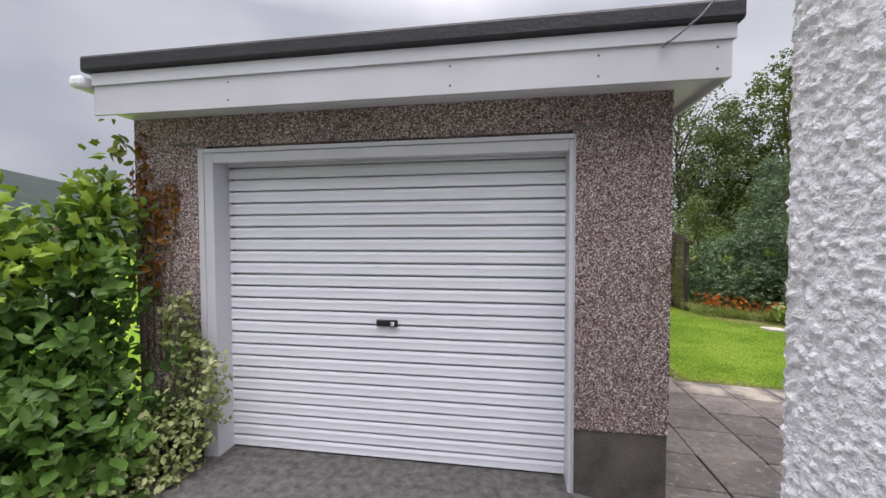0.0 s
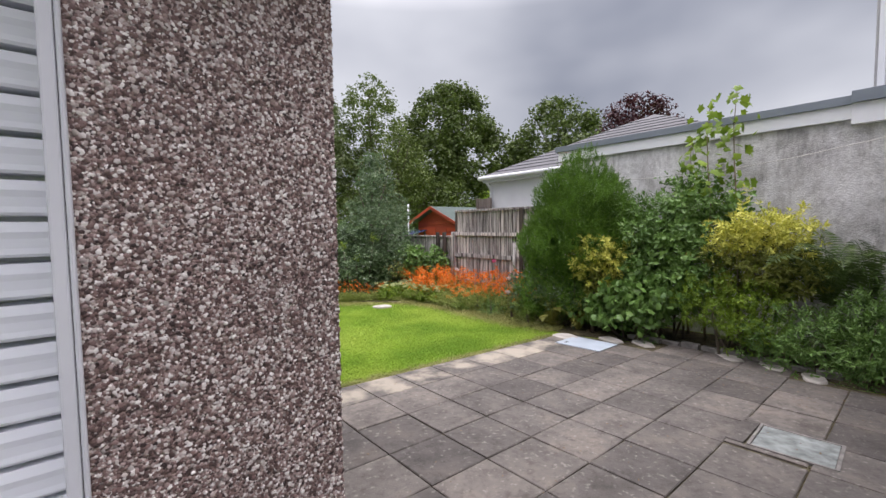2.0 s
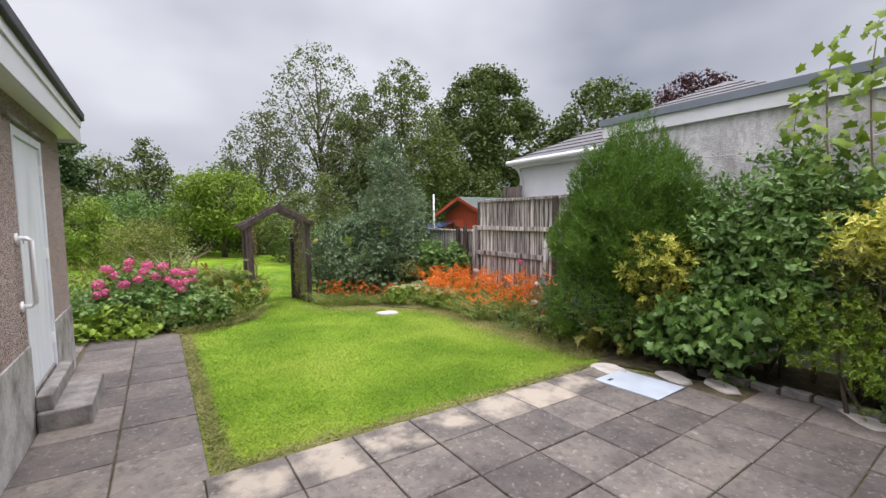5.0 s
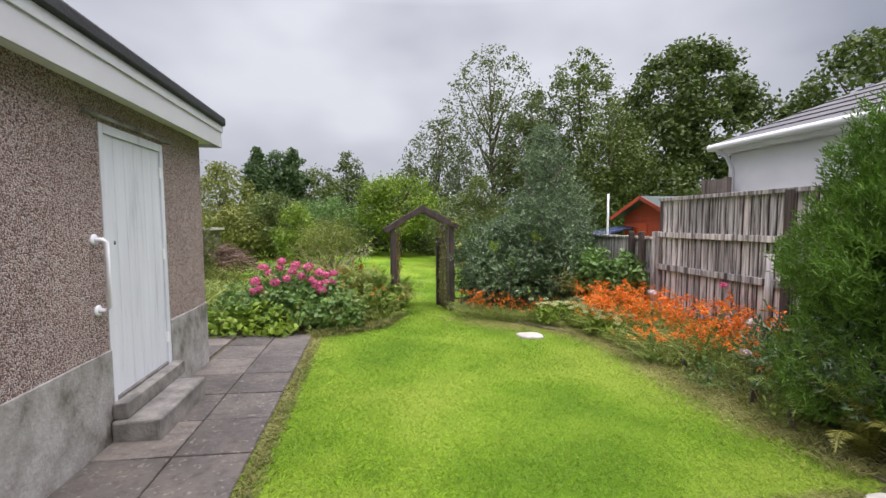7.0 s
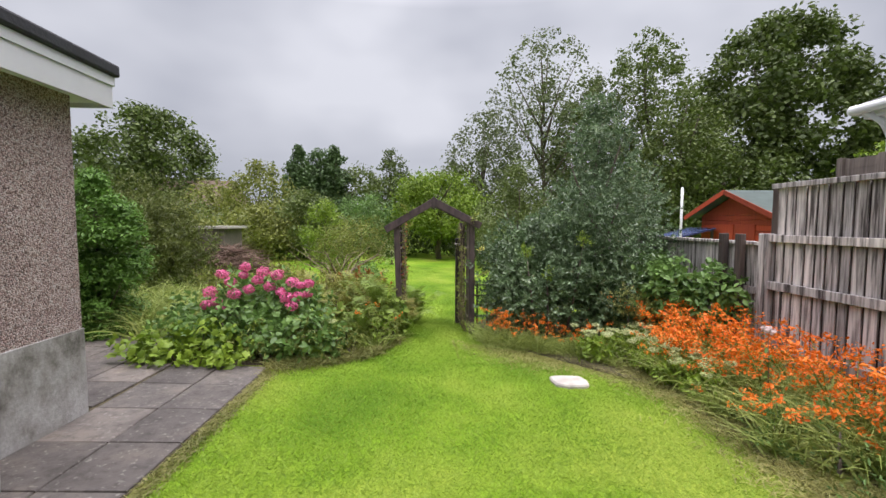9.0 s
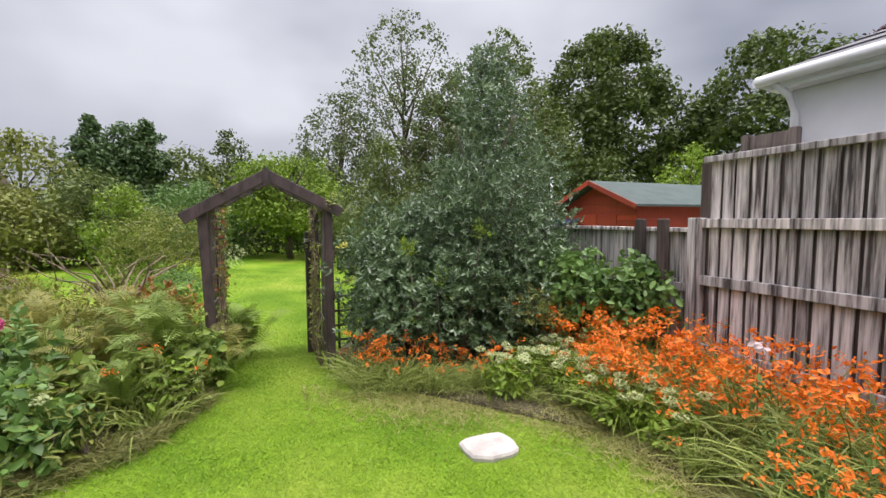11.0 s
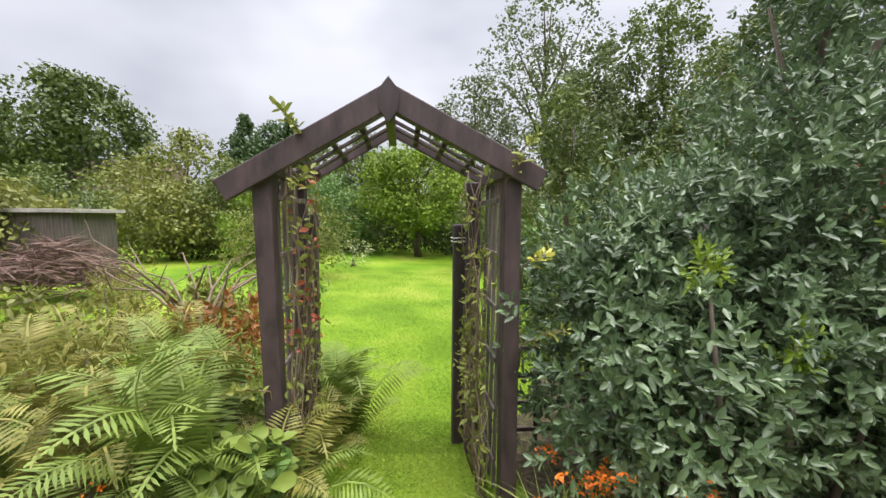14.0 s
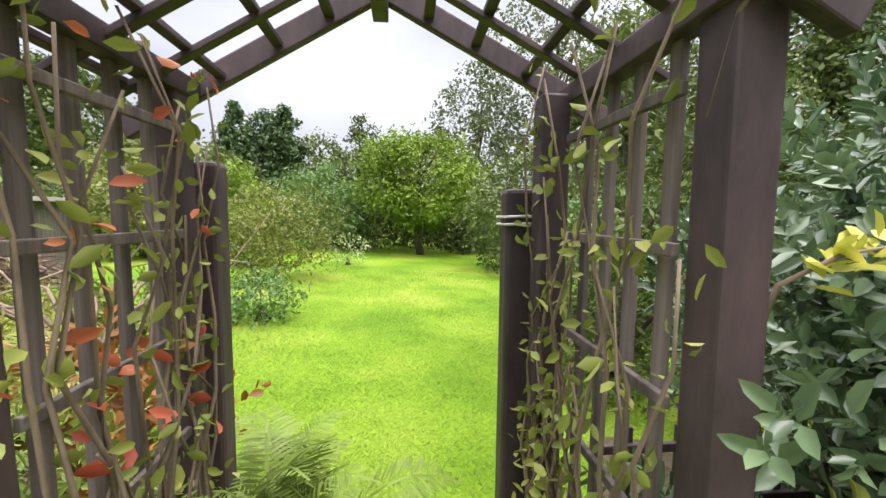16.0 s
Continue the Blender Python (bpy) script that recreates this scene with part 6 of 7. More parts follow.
for k, (x, y, m, lab) in enumerate(((2.3, 12.5, L_OLIVE, "olive leaved perennial gone to seed"), (1.5, 12.5, L_BROWNFERN, "browning perennial with seed heads"), (2.1, 13.4, L_BROWNFERN, "browning perennial with seed heads"), (2.9, 12.7, L_FERN, "yellow green leafy perennial"), (1.2, 13.4, L_OLIVE, "olive leaved perennial gone to seed"), (0.7, 12.6, L_FERN, "yellow green leafy perennial"), (1.0, 14.6, L_BROWNFERN, "browning perennial with seed heads"), (2.0, 14.6, L_OLIVE, "olive leaved perennial gone to seed"), (-0.4, 13.8, L_OLIVE, "olive leaved perennial gone to seed"), (0.4, 15.7, L_BROWNFERN, "browning perennial with seed heads"), (2.6, 13.6, L_RUST, "rust brown withered perennial"), (1.7, 15.6, L_FERN, "yellow green leafy perennial"))):
    z0 = gz(x, y)
    shrub("perennial", lab, [(x, y, z0 + 0.4, 0.42, 0.4, 0.32), (x + 0.25, y - 0.2, z0 + 0.3, 0.3, 0.3, 0.3), (x - 0.2, y + 0.1, z0 + 0.55, 0.22, 0.22, 0.24)], m, 750 + k, 210, (0.07, 0.1, 0.085)[k % 3], aspect=(0.4, 0.75, 0.5)[k % 3], up=0.9, shoot=6, shoot_length=0.16, rough=0.25, group="perennials behind the arch bed", category="perennial")
brush = thing("brush_pile", "brown heap of cut branches and twigs", "brush pile", (-1.7, 17.3, gz(-1.7, 17.3)))
rg = np.random.default_rng(17)
BP = np.column_stack([rg.normal(0, 0.6, 1500), rg.normal(0, 0.4, 1500), np.zeros(1500)])
BP[:, 2] = np.maximum(0.05, (0.98 - 0.4 * BP[:, 0] ** 2 - 0.7 * BP[:, 1] ** 2) * rg.uniform(0.2, 1.0, 1500))
BD = np.column_stack([rg.normal(0, 1.0, 1500), rg.normal(0, 0.6, 1500), rg.normal(0.05, 0.25, 1500)])
BV, BF = blades(BP, BD, 0.5, 0.02, 0.1, 17, 2)
M_TWIG = wood_mat("dead_twigs", (0.07, 0.042, 0.032), (0.25, 0.165, 0.125), (6, 6, 6), 0.9, False)
shapes("twig", BV, BF, M_TWIG, brush, kind="stuff")
for k in range(9):
    a = 0.7 * k
    tube("bough", [(-0.9 + 0.2 * k, -0.3, 0.2 + 0.06 * (k % 4)), (-0.2 + 0.1 * k, 0.1 * math.sin(a), 0.6 + 0.05 * (k % 3)), (0.8 + 0.06 * k, 0.3 * math.cos(a), 0.3)], [0.035, 0.03, 0.012], M_TWIG, brush, sides=6)
shrub("tall_shrub", "large olive green rounded shrub", [(-2.9, 15.3, 0.5, 1.4, 1.2, 1.1), (-2.1, 14.8, 0.7, 1.0, 1.0, 1.0), (-3.9, 15.2, 0.8, 1.2, 1.1, 1.2), (-2.8, 15.3, 1.4, 1.1, 1.0, 0.85), (-1.9, 15.0, 0.0, 0.9, 0.8, 0.8), (-3.0, 14.6, 0.1, 1.0, 0.7, 0.8)], L_OLIVE2, 78, 7000, 0.1, aspect=0.5, shoot=6, shoot_length=0.14, gaps=-1.2)
tree("bright green thuja hedge plant behind the garage", -0.85, 11.35, 2.45, 1.35, L_THUJA, 79, n=40000, leaf=0.07, crown=0.99, lump=0.4, profile=DOME, aspect=0.4, up=1.0)
tree("bright green thuja hedge plant behind the garage", -1.9, 11.3, 2.5, 1.4, L_THUJA, 80, n=26000, leaf=0.07, crown=0.99, lump=0.4, profile=DOME, aspect=0.4, up=1.0)
shrub("clipped_bush", "rounded lime green clipped bush by the lawn", [(1.6, 20.5, 0.5, 1.1, 1.0, 1.0), (1.0, 19.5, 0.3, 0.9, 0.8, 0.9)], L_OLIVE, 81, 9000, 0.07)
shrub("clipped_bush", "small dark clipped bush by the lawn", [(2.2, 16.9, -0.35, 0.5, 0.5, 0.45)], L_SHRUB, 82, 3000, 0.06)
shrub("daisies", "white flowering perennials by the lawn", [(2.5, 23.0, -0.2, 0.7, 0.6, 0.5)], L_WHITEFL, 83, 500, 0.07, category="flowers")
# bare shrub beside the arch
bare = thing("bare_shrub", "leafless grey branched shrub behind the bed", "shrub", (2.0, 14.2, gz(2.0, 14.2)))
rb2 = np.random.default_rng(9)
for k in range(16):
    a = k * 0.39 + rb2.uniform(0, 0.4)
    d = np.array((math.cos(a), math.sin(a), 0))
    p = [np.array((0, 0, 0.0)), np.array((0, 0, 0.45)) + d * 0.1, np.array((0, 0, 0.75)) + d * 0.35 + rb2.normal(size=3) * 0.05, np.array((0, 0, 1.0)) + d * 0.75 + rb2.normal(size=3) * 0.1, np.array((0, 0, 1.15)) + d * 1.0 + rb2.normal(size=3) * 0.15]
    tube("branch", [tuple(q) for q in p], [0.03, 0.02, 0.012, 0.007, 0.003], M_STEM, bare, sides=5)


# ---- crocosmia and other flowers ----
def crocosmia(seed, flowers=1.0):
    """A clump: arching sword leaves, and flower sprays that lean over."""
    rng = np.random.default_rng(seed)
    ob = thing("crocosmia", "clump of orange crocosmia with arching leaves" if flowers else "clump of arching sword leaves past flowering", "flowers", (0, 0, 0), "crocosmia in the flower beds")
    n = 110
    P = np.column_stack([rng.normal(0, 0.13, n), rng.normal(0, 0.13, n), np.zeros(n)])
    D = np.column_stack([rng.normal(0, 0.42, n), rng.normal(0, 0.42, n), np.ones(n)])
    V, F = blades(P, D, 0.78, 0.02, 0.55, seed)
    shapes("sword_leaf", V, F, L_CROC, ob, kind="stuff")
    m = int(round(18 * flowers))
    fp, fo = [], []
    for i in range(m):
        a = rng.uniform(0, 6.283)
        d = np.array((math.cos(a), math.sin(a), 0))
        h = rng.uniform(0.4, 0.88)
        p0 = np.array((rng.normal(0, 0.1), rng.normal(0, 0.1), 0))
        q = [p0, p0 + d * 0.1 + (0, 0, h * 0.6), p0 + d * 0.24 + (0, 0, h * 0.93), p0 + d * 0.42 + (0, 0, h)]
        if i < 6:
            tube("stalk", [tuple(v) for v in q], [0.004, 0.0035, 0.003, 0.002], L_FERN, ob, sides=4)
        for k in range(16):
            u = k / 15
            c = q[2] * (1 - u) + q[3] * u
            fp.append(c + rng.normal(size=3) * 0.024)
            fo.append(d * 0.4 + rng.normal(size=3) * 0.4 + (0, 0, 0.7))
    if not m:
        return ob
    fo = np.array(fo)
    leaves("flower_spray", np.array(fp), fo / np.linalg.norm(fo, axis=1)[:, None], 0.046, L_ORANGE, ob, "bright orange flower sprays", aspect=0.7, seed=seed)
    return ob


CROC = [crocosmia(200 + i, f) for i, f in enumerate((1.15, 0.95, 0.7, 0.3, 0.0))]
rc = random.Random(21)
spots = []
for y in np.arange(7.1, 11.6, 0.36):
    for x in np.arange(6.75, 8.0, 0.36):
        spots.append((x + rc.uniform(-0.14, 0.14), y + rc.uniform(-0.14, 0.14)))
spots = [(x, y) for k, (x, y) in enumerate(spots) if not (y > 9.3 and x < 7.1) and not (x < 6.95 and y < 9.3) and not (x < 7.3 and y < 7.7)]
spots += [(6.25, 10.95), (6.95, 10.35), (6.85, 9.95), (6.75, 9.0), (6.7, 8.3), (4.95, 11.35), (5.2, 11.2), (5.55, 11.05), (4.85, 11.6), (6.0, 10.95), (3.1, 10.95)]
for i, (x, y) in enumerate(spots):
    kind = CROC[3] if x < 4 or (y < 7.2 or (x < 6.9 and y < 9.5) or (5.3 < x < 6.0)) and (x < 4 or i % 3) else CROC[i % 3]
    s = rc.uniform(0.75, 1.1) * (0.65 if x < 6.9 else 1)
    copy_thing(kind, pose(x, y, gz(x, y), 0, 0, rc.uniform(0, 360)) @ Matrix.Diagonal((s, s, s, 1)))
for x, y in ((-0.2, 11.6), (0.1, 12.0), (-0.6, 12.4), (0.3, 12.4), (-0.3, 12.9), (-1.0, 12.9), (-1.5, 13.2), (-0.9, 13.6), (0.0, 13.4), (-0.1, 11.2)):
    copy_thing(CROC[4], pose(x, y, gz(x, y), 0, 0, rc.uniform(0, 360)))
for i, o in enumerate(CROC):
    o.location = (6.9 + 0.25 * i, 9.7 + 0.2 * i, gz(7, 9.8))


L_IVYCREAM = leaf_mat("leaf_variegated", (0.1, 0.17, 0.03), (0.3, 0.37, 0.08), (0.66, 0.66, 0.28))


def sedum(seed, label, mat, n=26):
    rng = np.random.default_rng(seed)
    ob = thing("sedum", label, "flowers", (0, 0, 0), "pale flowers in the bed")
    P, O = blob_points([(0, 0, 0.18, 0.26, 0.26, 0.2)], 420, 0.7, seed)
    leaves("foliage", P, O, 0.07, L_BRIGHT, ob, aspect=0.6, seed=seed)
    for i in range(n):
        a, r = rng.uniform(0, 6.283), 0.26 * math.sqrt(rng.random())
        c = (r * math.cos(a), r * math.sin(a), 0.42 + rng.uniform(-0.08, 0.06))
        Pf, Of = blob_points([(0, 0, 0, 0.055, 0.055, 0.022)], 90, 0.3, i, 0.03, -9)
        h = leaves("flower_head", Pf, Of, 0.022, mat, ob, aspect=1.0, up=0.8, seed=i, rich=False)
        h.location = c
        del h["kind"]
    return ob


SED = sedum(5, "clump of flat creamy white flower heads", L_WHITEFL, 8)
for x, y in ((6.75, 10.55), (6.7, 10.2), (7.0, 10.85), (6.72, 9.75), (6.8, 9.35), (7.1, 11.15), (6.5, 10.75), (2.5, 10.65)):
    copy_thing(SED, pose(x, y, gz(x, y), 0, 0, rc.uniform(0, 360)))
SED.location = (6.15, 10.6, gz(6.15, 10.6))
shrub("euonymus", "small variegated cream and green shrub", [(6.95, 11.3, 0.02, 0.28, 0.26, 0.24), (7.2, 11.15, -0.05, 0.22, 0.22, 0.22)], L_IVYCREAM, 91, 240, 0.06, shoot=6, shoot_length=0.08)
shrub("bindweed", "bright green leafy plants under the fence", [(7.5, 11.1, 0.2, 0.45, 0.45, 0.5), (7.8, 10.6, 0.2, 0.3, 0.45, 0.45), (7.6, 11.8, 0.3, 0.4, 0.5, 0.5)], L_SHRUB, 92, 4200, 0.1, aspect=0.8)
for k, (x, y, m) in enumerate(((6.85, 8.85, L_OLIVE), (6.75, 8.4, L_SHRUB), (6.8, 7.9, L_OLIVE), (6.7, 7.4, L_SHRUB), (6.75, 6.9, L_OLIVE), (6.65, 6.4, L_FERN), (6.95, 8.1, L_SHRUB))):
    z0 = gz(x, y)
    shrub("weed", "low straggling green weed at the bed's edge", [(x, y, z0 + 0.1, 0.26, 0.26, 0.14), (x + 0.15, y + 0.15, z0 + 0.2, 0.2, 0.2, 0.18)], m, 820 + k, 90, 0.055, aspect=0.5, up=0.8, shoot=6, shoot_length=0.12, stems=3, group="weeds at the bed's edge", category="weed")
# rough grassy fringe of the bed
def fringe(name, region, n, length, mat, seed, label, width=0.008, bend=0.7):
    rng = np.random.default_rng(seed)
    P = region(rng, n)
    D = np.column_stack([rng.normal(0, 0.5, len(P)), rng.normal(0, 0.5, len(P)), np.ones(len(P))])
    V, F = blades(P, D, length, width, bend, seed, 3)
    return tagged(shapes(name, V, F, mat), label, "grass", kind="stuff")


def edge_region(rng, n):
    y = rng.uniform(5.7, 11.0, n)
    ex = np.interp(y, [5.6, 6.6, 7.8, 9.0, 10.0, 10.8, 11.2], [6.35, 6.5, 6.6, 6.68, 6.65, 6.15, 4.8])
    x = ex + rng.normal(0.15, 0.16, n)
    return np.column_stack([x, y, [gz(a, b) - 0.02 for a, b in zip(x, y)]])


L_GRASSY = leaf_mat("leaf_grassy", (0.09, 0.12, 0.02), (0.19, 0.22, 0.05), (0.36, 0.33, 0.12))
fringe("grass_fringe", edge_region, 5000, 0.14, L_GRASSY, 31, "rough straggling grass along the bed's edge")


def back_region(rng, n):
    x = rng.uniform(4.75, 6.4, n)
    y = np.interp(x, [4.7, 5.9, 6.4], [11.25, 10.9, 10.4]) + rng.normal(0.15, 0.14, n)
    return np.column_stack([x, y, [gz(a, b) - 0.02 for a, b in zip(x, y)]])


fringe("grass_fringe", back_region, 2200, 0.3, L_CROC, 32, "rough straggling grass along the bed's edge")


def left_region(rng, n):
    x = rng.uniform(2.0, 3.5, n)
    y = np.interp(x, [2.0, 2.7, 3.2, 3.45], [9.98, 10.25, 10.65, 11.3]) + rng.normal(0.12, 0.12, n)
    return np.column_stack([x, y, [gz(a, b) - 0.02 for a, b in zip(x, y)]])


fringe("grass_fringe", left_region, 3000, 0.18, L_GRASSY, 33, "rough straggling grass along the bed's edge")

def dry_region(rng, n):
    x = np.clip(rng.normal(5.6, 0.55, n), 4.3, 6.6)
    y = np.interp(x, [4.4, 4.7, 5.9, 6.4], [11.5, 11.2, 10.8, 10.0]) - abs(rng.normal(0, 0.35, n))
    return np.column_stack([x, y, [gz(a, b) - 0.03 for a, b in zip(x, y)]])


fringe("dry_grass", dry_region, 8000, 0.055, L_TAN, 34, "dry straw coloured grass before the bed", 0.007, 0.6)


def dry_edge(rng, n):
    y = rng.uniform(6.3, 10.2, n)
    x = np.interp(y, [5.6, 6.6, 7.8, 9.0, 10.0], [6.35, 6.5, 6.58, 6.65, 6.6]) + rng.normal(0.16, 0.24, n)
    return np.column_stack([x, y, [gz(a, b) - 0.025 for a, b in zip(x, y)]])


fringe("dry_grass", dry_edge, 14000, 0.12, L_TAN, 35, "dry straw coloured grass before the bed", 0.007, 0.9)

# ---- lawn blades ----
L_LAWN = leaf_mat("grass_blade", (0.105, 0.225, 0.012), (0.2, 0.35, 0.024), (0.34, 0.45, 0.065), rough=0.6, glow=0.3, patch_scale=1.1, low=0.6, lo=0.36, hi=0.64)


def lawn_region(rng, n):
    x = rng.uniform(2.02, 6.5, n)
    y = 5.46 + 7.6 * rng.random(n) ** 1.15
    right = np.interp(y, [5.6, 6.6, 7.8, 9.0, 10.0, 10.8, 11.2, 13], [6.3, 6.45, 6.55, 6.6, 6.55, 6.1, 4.7, 4.6])
    left = np.interp(y, [9.9, 9.95, 10.25, 10.65, 11.3, 13], [2.02, 2.1, 2.7, 3.2, 3.45, 3.4])
    k = (x < right + 0.22 * rng.random(n)) & (x > left - 0.2 * rng.random(n) * (y > 10))
    x, y = x[k], y[k]
    return np.column_stack([x, y, [gz(a, b) - 0.032 for a, b in zip(x, y)]])


def lawn(name, region, n, length, width, seed):
    rng = np.random.default_rng(seed)
    P = region(rng, n)
    D = np.column_stack([rng.normal(0, 0.55, len(P)), rng.normal(0, 0.55, len(P)), np.ones(len(P))])
    V, F = blades(P, D, length, width, 0.35, seed, 1)
    return tagged(shapes(name, V, F, L_LAWN), "short bright green blades of the mown lawn", "grass", kind="stuff")


lawn("lawn_grass", lawn_region, 190000, 0.04, 0.0058, 41)


def far_lawn(rng, n):
    x = rng.uniform(1.5, 7.0, n)
    y = 12.6 + 10 * rng.random(n) ** 1.5
    return np.column_stack([x, y, [gz(a, b) - 0.032 for a, b in zip(x, y)]])


lawn("lawn_grass", far_lawn, 120000, 0.034, 0.0065, 42)


# weeds along the lawn's near edge
def weed_region(rng, n):
    side = rng.random(n) < 0.5
    x = np.where(side, rng.uniform(2.0, 6.2, n), 2.03 + abs(rng.normal(0, 0.06, n)))
    y = np.where(side, 5.46 + abs(rng.normal(0, 0.07, n)), rng.uniform(5.45, 9.9, n))
    return np.column_stack([x, y, [gz(a, b) - 0.025 for a, b in zip(x, y)]])


fringe("grass_fringe", weed_region, 9000, 0.06, L_GRASSY, 43, "ragged grass edge along the paving", 0.009, 0.8)


# roses among the other flowers
def rose(x, y, z, mat, r, seed, label):
    ob = thing("rose", label, "flower", (x, y, gz(x, y)), "roses in the beds")
    h = z - gz(x, y)
    tube("stem", [(0.05, 0.03, 0.0), (0.03, 0.0, h * 0.5), (0, 0, h)], [0.006, 0.005, 0.003], M_STEM, ob, sides=5)
    P, O = blob_points([(0, 0, h, r, r, r * 0.6)], 60, 0.5, seed)
    f = leaves("bloom", P, O, r * 0.9, mat, ob, aspect=1.0, flat=1.3, up=0.3, seed=seed)
    del f["kind"]
    P, O = blob_points([(0, 0, h * 0.6, 0.12, 0.12, 0.2)], 24, 0.9, seed + 1)
    leaves("foliage", P, O, 0.06, L_SHRUB, ob, seed=seed)


L_BLUSH = leaf_mat("petal_blush", (0.6, 0.42, 0.42), (0.75, 0.6, 0.58), (0.85, 0.75, 0.72))
for k, (x, y, z) in enumerate(((7.2, 7.35, 0.1), (7.55, 8.1, 0.42), (7.1, 8.9, 0.2), (6.75, 7.0, -0.1), (6.85, 5.55, 0.75), (6.95, 5.75, 0.7), (7.0, 5.4, 0.62))):
    rose(x, y, z, L_BLUSH if k != 1 else L_PINK, 0.05, 400 + k, "pale pink rose on a thin stem")

# pole and tilted panel beside the shed
pole = tube("flagpole", [(11.4, 16.9, -0.8), (11.4, 16.9, 1.2), (11.4, 16.9, 2.25)], 0.035, M_PVC, sides=8)
tagged(pole, "thin white pole beside the shed", "pole")
M_PANEL = plain("solar_panel", (0.05, 0.07, 0.16), 0.25, 0.1)
cold = thing("cold_frame", "low frame with a dark blue sloping lid", "cold frame", (12.2, 18.4, -0.7))
beam("lid", (-0.8, -0.6, 1.45), (0.5, -0.6, 1.75), 1.2, 0.05, M_PANEL, cold)
for sx in (-0.75, 0.45):
    for sy in (-1.1, -0.1):
        box("leg", sx - 0.03, sy - 0.03, -0.1, sx + 0.03, sy + 0.03, 1.45 + (0.28 if sx > 0 else 0), M_POST_GAPSHADE, cold)

# moss and weeds at the foot of the house, crumbs of dead leaf on the paving
def foot_region(rng, n):
    x = rng.uniform(1.0, 6.5, n)
    k = (np.sin(x * 3.1) + np.sin(x * 7.7 + 1)) > 0.1
    x = x[k]
    y = 1.46 + abs(rng.normal(0, 0.02, len(x)))
    return np.column_stack([x, y, [gz(a, b) - 0.02 for a, b in zip(x, y)]])


fringe("weeds", foot_region, 1500, 0.045, L_GRASSY, 51, "low weeds and moss along the house wall", 0.012, 0.9)
L_LITTER = leaf_mat("dead_leaf", (0.05, 0.03, 0.015), (0.12, 0.075, 0.04), (0.22, 0.15, 0.08))
rl = np.random.default_rng(77)
lx = np.concatenate([rl.uniform(5.4, 7.0, 260), rl.uniform(1.0, 6.3, 120)])
ly = np.concatenate([rl.uniform(1.6, 5.0, 260), rl.uniform(1.6, 5.4, 120)])
ok = np.array([not in_bed(a - 0.15, b) for a, b in zip(lx, ly)])
LP = np.column_stack([lx, ly, [gz(a, b) + 0.008 for a, b in zip(lx, ly)]])[ok]
tagged(leaves("leaf_litter", LP, np.tile((0.0, 0.0, 1.0), (len(LP), 1)), 0.022, L_LITTER, seed=3, up=4.0), "small dead leaves scattered on the patio", "leaf litter", kind="stuff")

# ---- beside the garage front ----
L_BRAMBLE = leaf_mat("leaf_bramble", (0.03, 0.075, 0.015), (0.08, 0.17, 0.032), (0.17, 0.3, 0.06), rough=0.4)
shrub("bramble", "tall tangled green bramble hedge beside the garage", [(-3.1, 2.0, 0.3, 0.75, 0.6, 0.75), (-3.0, 2.35, 1.0, 0.55, 0.35, 0.6), (-3.6, 1.9, 0.62, 0.8, 0.6, 0.75), (-2.6, 2.2, 0.1, 0.4, 0.35, 0.6), (-2.6, 1.9, -0.05, 0.4, 0.4, 0.45), (-3.3, 1.5, 0.0, 0.6, 0.5, 0.5), (-4.3, 2.0, 0.45, 0.8, 0.7, 0.8), (-2.85, 2.4, 1.4, 0.3, 0.2, 0.35)], L_BRAMBLE, 301, 3000, 0.115, aspect=0.85, stems=8, category="bramble", shell=0.6, up=0.5, shoot=5, shoot_length=0.12, spread=1.0, rough=0.2)
shrub("bindweed", "pale green climbing bindweed over the bramble", [(-3.1, 2.1, 1.35, 0.5, 0.3, 0.25), (-3.8, 1.8, 1.1, 0.6, 0.5, 0.25), (-2.8, 2.35, 1.65, 0.25, 0.15, 0.2)], L_BRIGHT, 302, 230, 0.12, aspect=1.0, category="climber", shoot=4, shoot_length=0.14, shape="lobed", spread=1.0, rough=0.25)
L_IVY = leaf_mat("leaf_ivy", (0.1, 0.16, 0.03), (0.26, 0.33, 0.09), (0.55, 0.58, 0.3))
shrub("ivy", "variegated cream and green ivy at the door frame", [(-2.3, 2.35, -0.05, 0.28, 0.22, 0.35), (-2.15, 2.5, 0.35, 0.2, 0.1, 0.4), (-2.45, 2.1, -0.15, 0.35, 0.3, 0.22), (-2.3, 2.5, 0.75, 0.15, 0.06, 0.25)], L_IVY, 303, 4200, 0.045, aspect=0.9, category="ivy")
ob = thing("creeper", "rust brown withered creeper clinging to the corner", "creeper", (-2.6, 2.58, 1.4))
P, O = blob_points([(-0.05, 0, 0.3, 0.09, 0.025, 0.5), (0.1, 0, 0.1, 0.14, 0.025, 0.3), (0.2, 0, 0.25, 0.08, 0.02, 0.18), (0.0, 0, -0.25, 0.14, 0.025, 0.25)], 620, 0.9, 5)
leaves("foliage", P, O, 0.05, L_RUST, ob, seed=4, aspect=0.8)
for k in range(5):
    tube("stem", [(-0.08 + 0.05 * k, 0.0, -0.9), (-0.1 + 0.07 * k, -0.005, -0.2), (-0.12 + 0.09 * k, -0.003, 0.5)], [0.006, 0.005, 0.003], M_STEM, ob, sides=5)
ob = thing("climber", "pale yellow green climber at the garage eaves", "climber", (-2.75, 2.5, 1.9))
P, O = blob_points([(0, 0, 0.1, 0.08, 0.08, 0.25), (-0.05, -0.1, -0.2, 0.12, 0.1, 0.2)], 60, 0.9, 6)
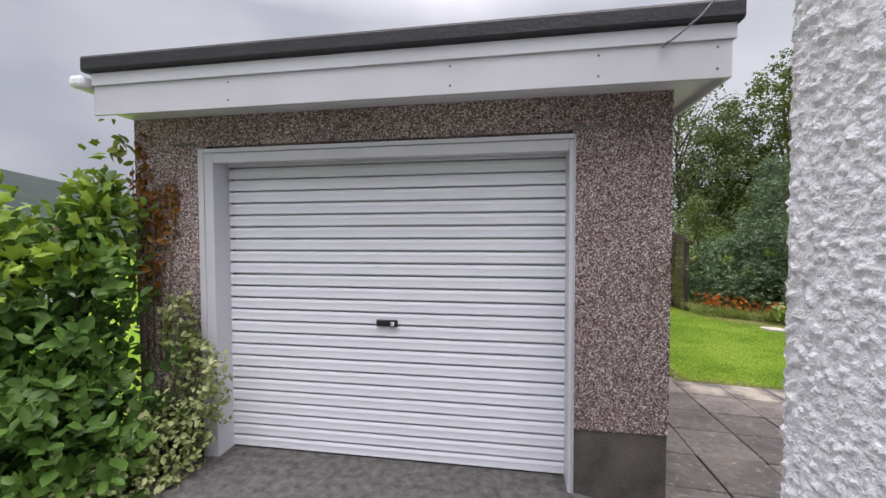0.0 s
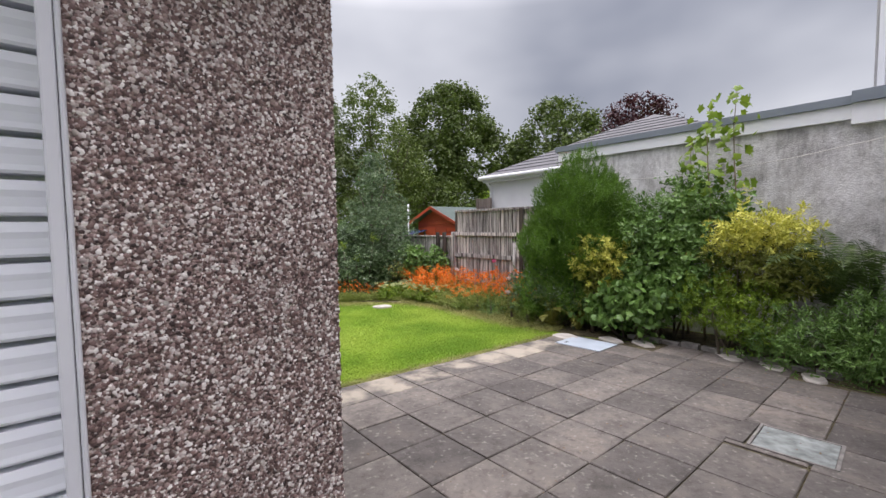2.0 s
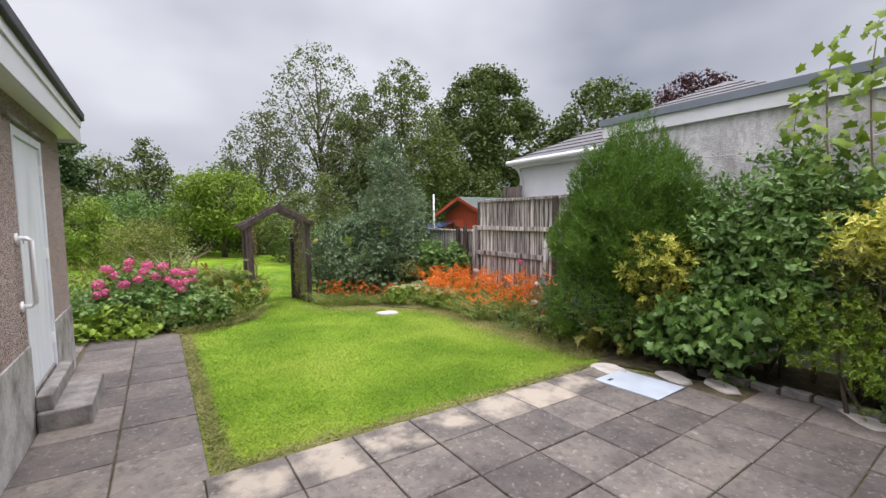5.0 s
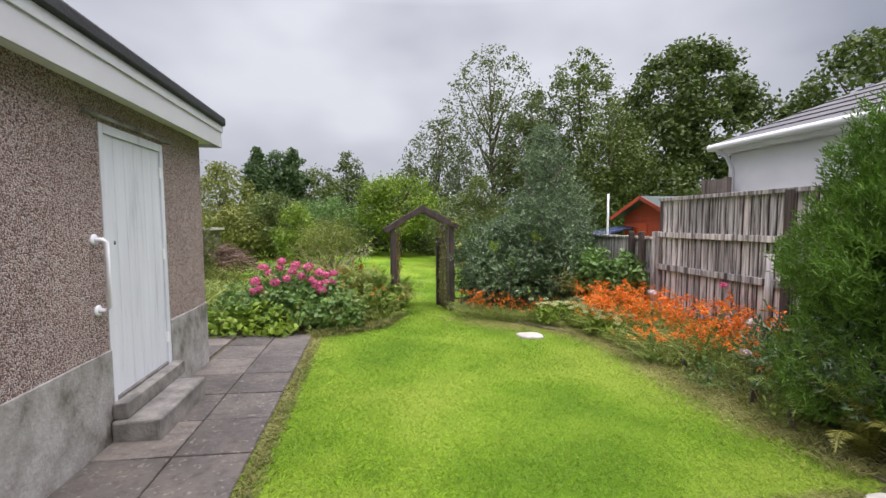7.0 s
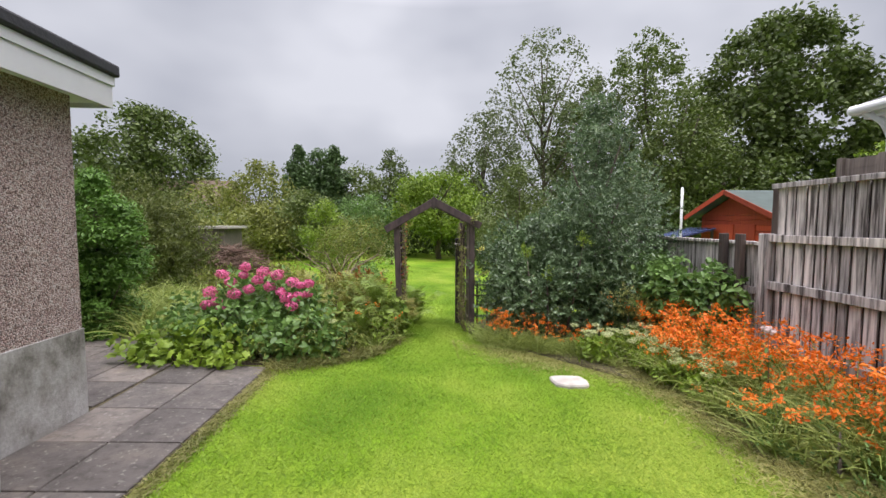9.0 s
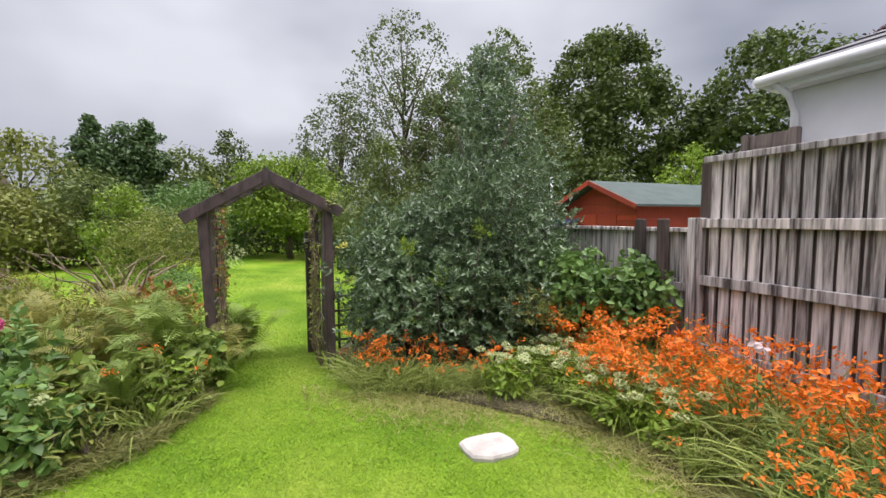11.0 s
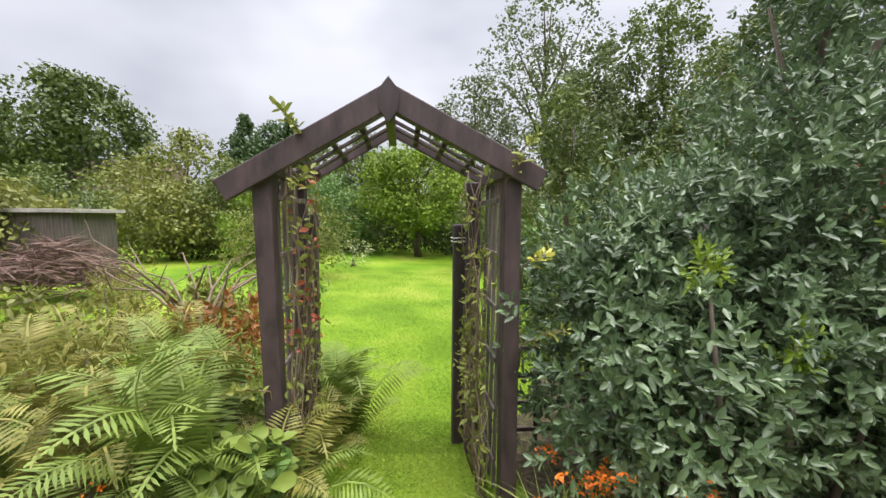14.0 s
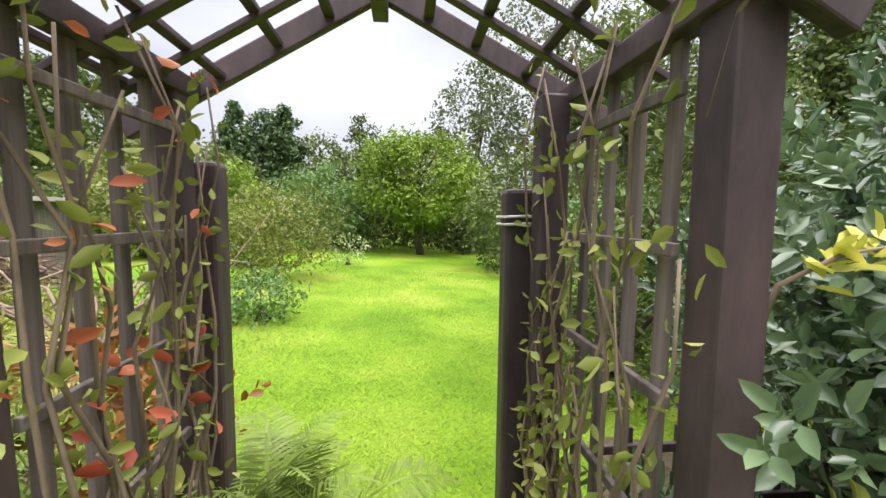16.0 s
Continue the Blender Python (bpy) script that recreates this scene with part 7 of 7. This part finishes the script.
leaves("foliage", P, O, 0.1, L_ROSE, ob, seed=5, aspect=0.8)

# beyond the bramble: a low roof and a street lamp
M_BROWN = plain("brown_roof", (0.16, 0.11, 0.09), 0.8, 0.2, 4.0, 0.3)
hut = thing("outbuilding", "low brown roofed outbuilding beyond the bramble", "outbuilding", (-14, 7.5, -0.6))
under(box("wall", -17, 7.0, -0.8, -11.4, 9.5, 1.55, M_GREYCAST, None), hut)
under(box("roof", -17.3, 6.8, 1.55, -11.2, 9.8, 1.7, M_BROWN, None), hut)
lamp = thing("street_lamp", "grey street lamp far beyond the gardens", "street lamp", (-52, 34, -1))
tube("pole", [(0, 0, 0), (0, 0, 5.0), (0.3, -0.2, 5.4), (1.2, -0.8, 5.5)], [0.1, 0.07, 0.06, 0.05], M_CONC, lamp, sides=8)
box("head", 1.0, -1.05, 5.42, 1.9, -0.7, 5.58, M_PVC, lamp)
far = thing("distant_house", "distant house with a brown tiled roof", "house", (-17, 42, -0.8))
under(box("wall", -20.0, 40, -1, -13, 46, 2.6, M_GREYCAST, None), far)
bm = bmesh.new()
v = [bm.verts.new(c) for c in ((-20.3, 39.7, 2.6), (-12.7, 39.7, 2.6), (-12.7, 46.3, 2.6), (-20.3, 46.3, 2.6), (-20.3, 43, 4.9), (-12.7, 43, 4.9))]
for f in ((0, 1, 5, 4), (2, 3, 4, 5), (0, 4, 3), (1, 2, 5), (0, 3, 2, 1)):
    bm.faces.new([v[i] for i in f])
under(part("roof", bm, M_BROWN, None, "brown tiled roof"), far)
hut2 = thing("greenhouse", "small pale grey roofed shed among the bushes", "shed", (-2.8, 19.3, -0.8))
under(box("wall", -4.5, 18.9, -0.9, -2.6, 20.2, 1.0, M_LATTICE, None), hut2)
under(box("roof", -4.6, 18.8, 1.0, -2.45, 20.3, 1.08, M_STONE, None), hut2)

# ---- pebbles on the nearest pier, and relief on the house's corner ----
def pebbles(name, x0, x1, y0, y1, z0, z1, n, normal, seed, parent):
    """Small stones set in a wall's face; normal is the way that the wall looks."""
    rng = np.random.default_rng(seed)
    P = np.column_stack([rng.uniform(x0, x1, n), rng.uniform(y0, y1, n), rng.uniform(z0, z1, n)])
    base = np.array([(1, 0, 0), (0.31, 0.9, 0.1), (-0.8, 0.6, 0), (-0.8, -0.6, 0.05), (0.31, -0.95, 0), (0.05, 0, 0.9)])
    a = rng.uniform(0, 6.283, n)
    nrm = np.array(normal, dtype=float)
    u = np.cross(nrm, (0, 0, 1.0))
    w = np.array((0, 0, 1.0))
    s = 0.0024 + 0.0042 * rng.random(n) ** 1.7
    st = rng.uniform(0.65, 1.35, n)
    X = (np.cos(a)[:, None] * base[None, :, 0] * st[:, None] - np.sin(a)[:, None] * base[None, :, 1])
    Y = (np.sin(a)[:, None] * base[None, :, 0] * st[:, None] + np.cos(a)[:, None] * base[None, :, 1])
    Zt = base[None, :, 2] * rng.uniform(0.5, 1.1, n)[:, None]
    V = P[:, None] + s[:, None, None] * (X[..., None] * u + Y[..., None] * w + Zt[..., None] * nrm)
    ob = shapes(name, V, [(0, 1, 5), (1, 2, 5), (2, 3, 5), (3, 4, 5), (4, 0, 5)], M_STONES, None, "brown and pale pebbles of the dash", "stuff", True)
    return under(ob, parent)


pebbles("pebble", 0.37, GX1, GY0 - 0.0005, GY0 + 0.0005, 0.2, 2.24, 36000, (0, -1, 0), 1, garage)
pebbles("pebble", -2.14, 0.37, GY0 - 0.0005, GY0 + 0.0005, 2.03, 2.24, 9000, (0, -1, 0), 2, garage)
pebbles("pebble", GX0, -2.2, GY0 - 0.0005, GY0 + 0.0005, 0.2, 2.24, 17000, (0, -1, 0), 3, garage)
pebbles("pebble", GX1 - 0.0005, GX1 + 0.0005, GY0, 3.6, 0.3, 2.24, 60000, (1, 0, 0), 4, garage)


def roughcast_relief(name, origin, du, nu, nv, step, normal, seed):
    """A thrown-render skin: a fine sheet with lumps, wrapped on the wall's face."""
    o, d, nn = Vector(origin), Vector(du), Vector(normal)
    V = []
    for j in range(nv + 1):
        for i in range(nu + 1):
            p = o + d * (i * step) + Vector((0, 0, j * step))
            h = 0.6 - noise.voronoi(p * 40)[0][0] + 0.4 * noise.noise(p * 26)
            V.append(p + nn * (0.003 + 0.027 * max(h, 0.0)))
    w = nu + 1
    F = [(j * w + i, j * w + i + 1, (j + 1) * w + i + 1, (j + 1) * w + i) for j in range(nv) for i in range(nu)]
    ob = new(name, mesh_of(name, V, F, M_WHITECAST, True))
    return under(ob, house)


roughcast_relief("render_skin", (HX, HY + 0.01, -0.35), (0, -1, 0), 205, 410, 0.0072, (-1, 0, 0), 1)
roughcast_relief("render_skin", (HX - 0.01, HY, -0.35), (1, 0, 0), 152, 410, 0.0072, (0, 1, 0), 2)
roughcast_relief("render_skin", (HX + 1.08, HY, -0.45), (1, 0, 0), 390, 118, 0.01, (0, 1, 0), 3)
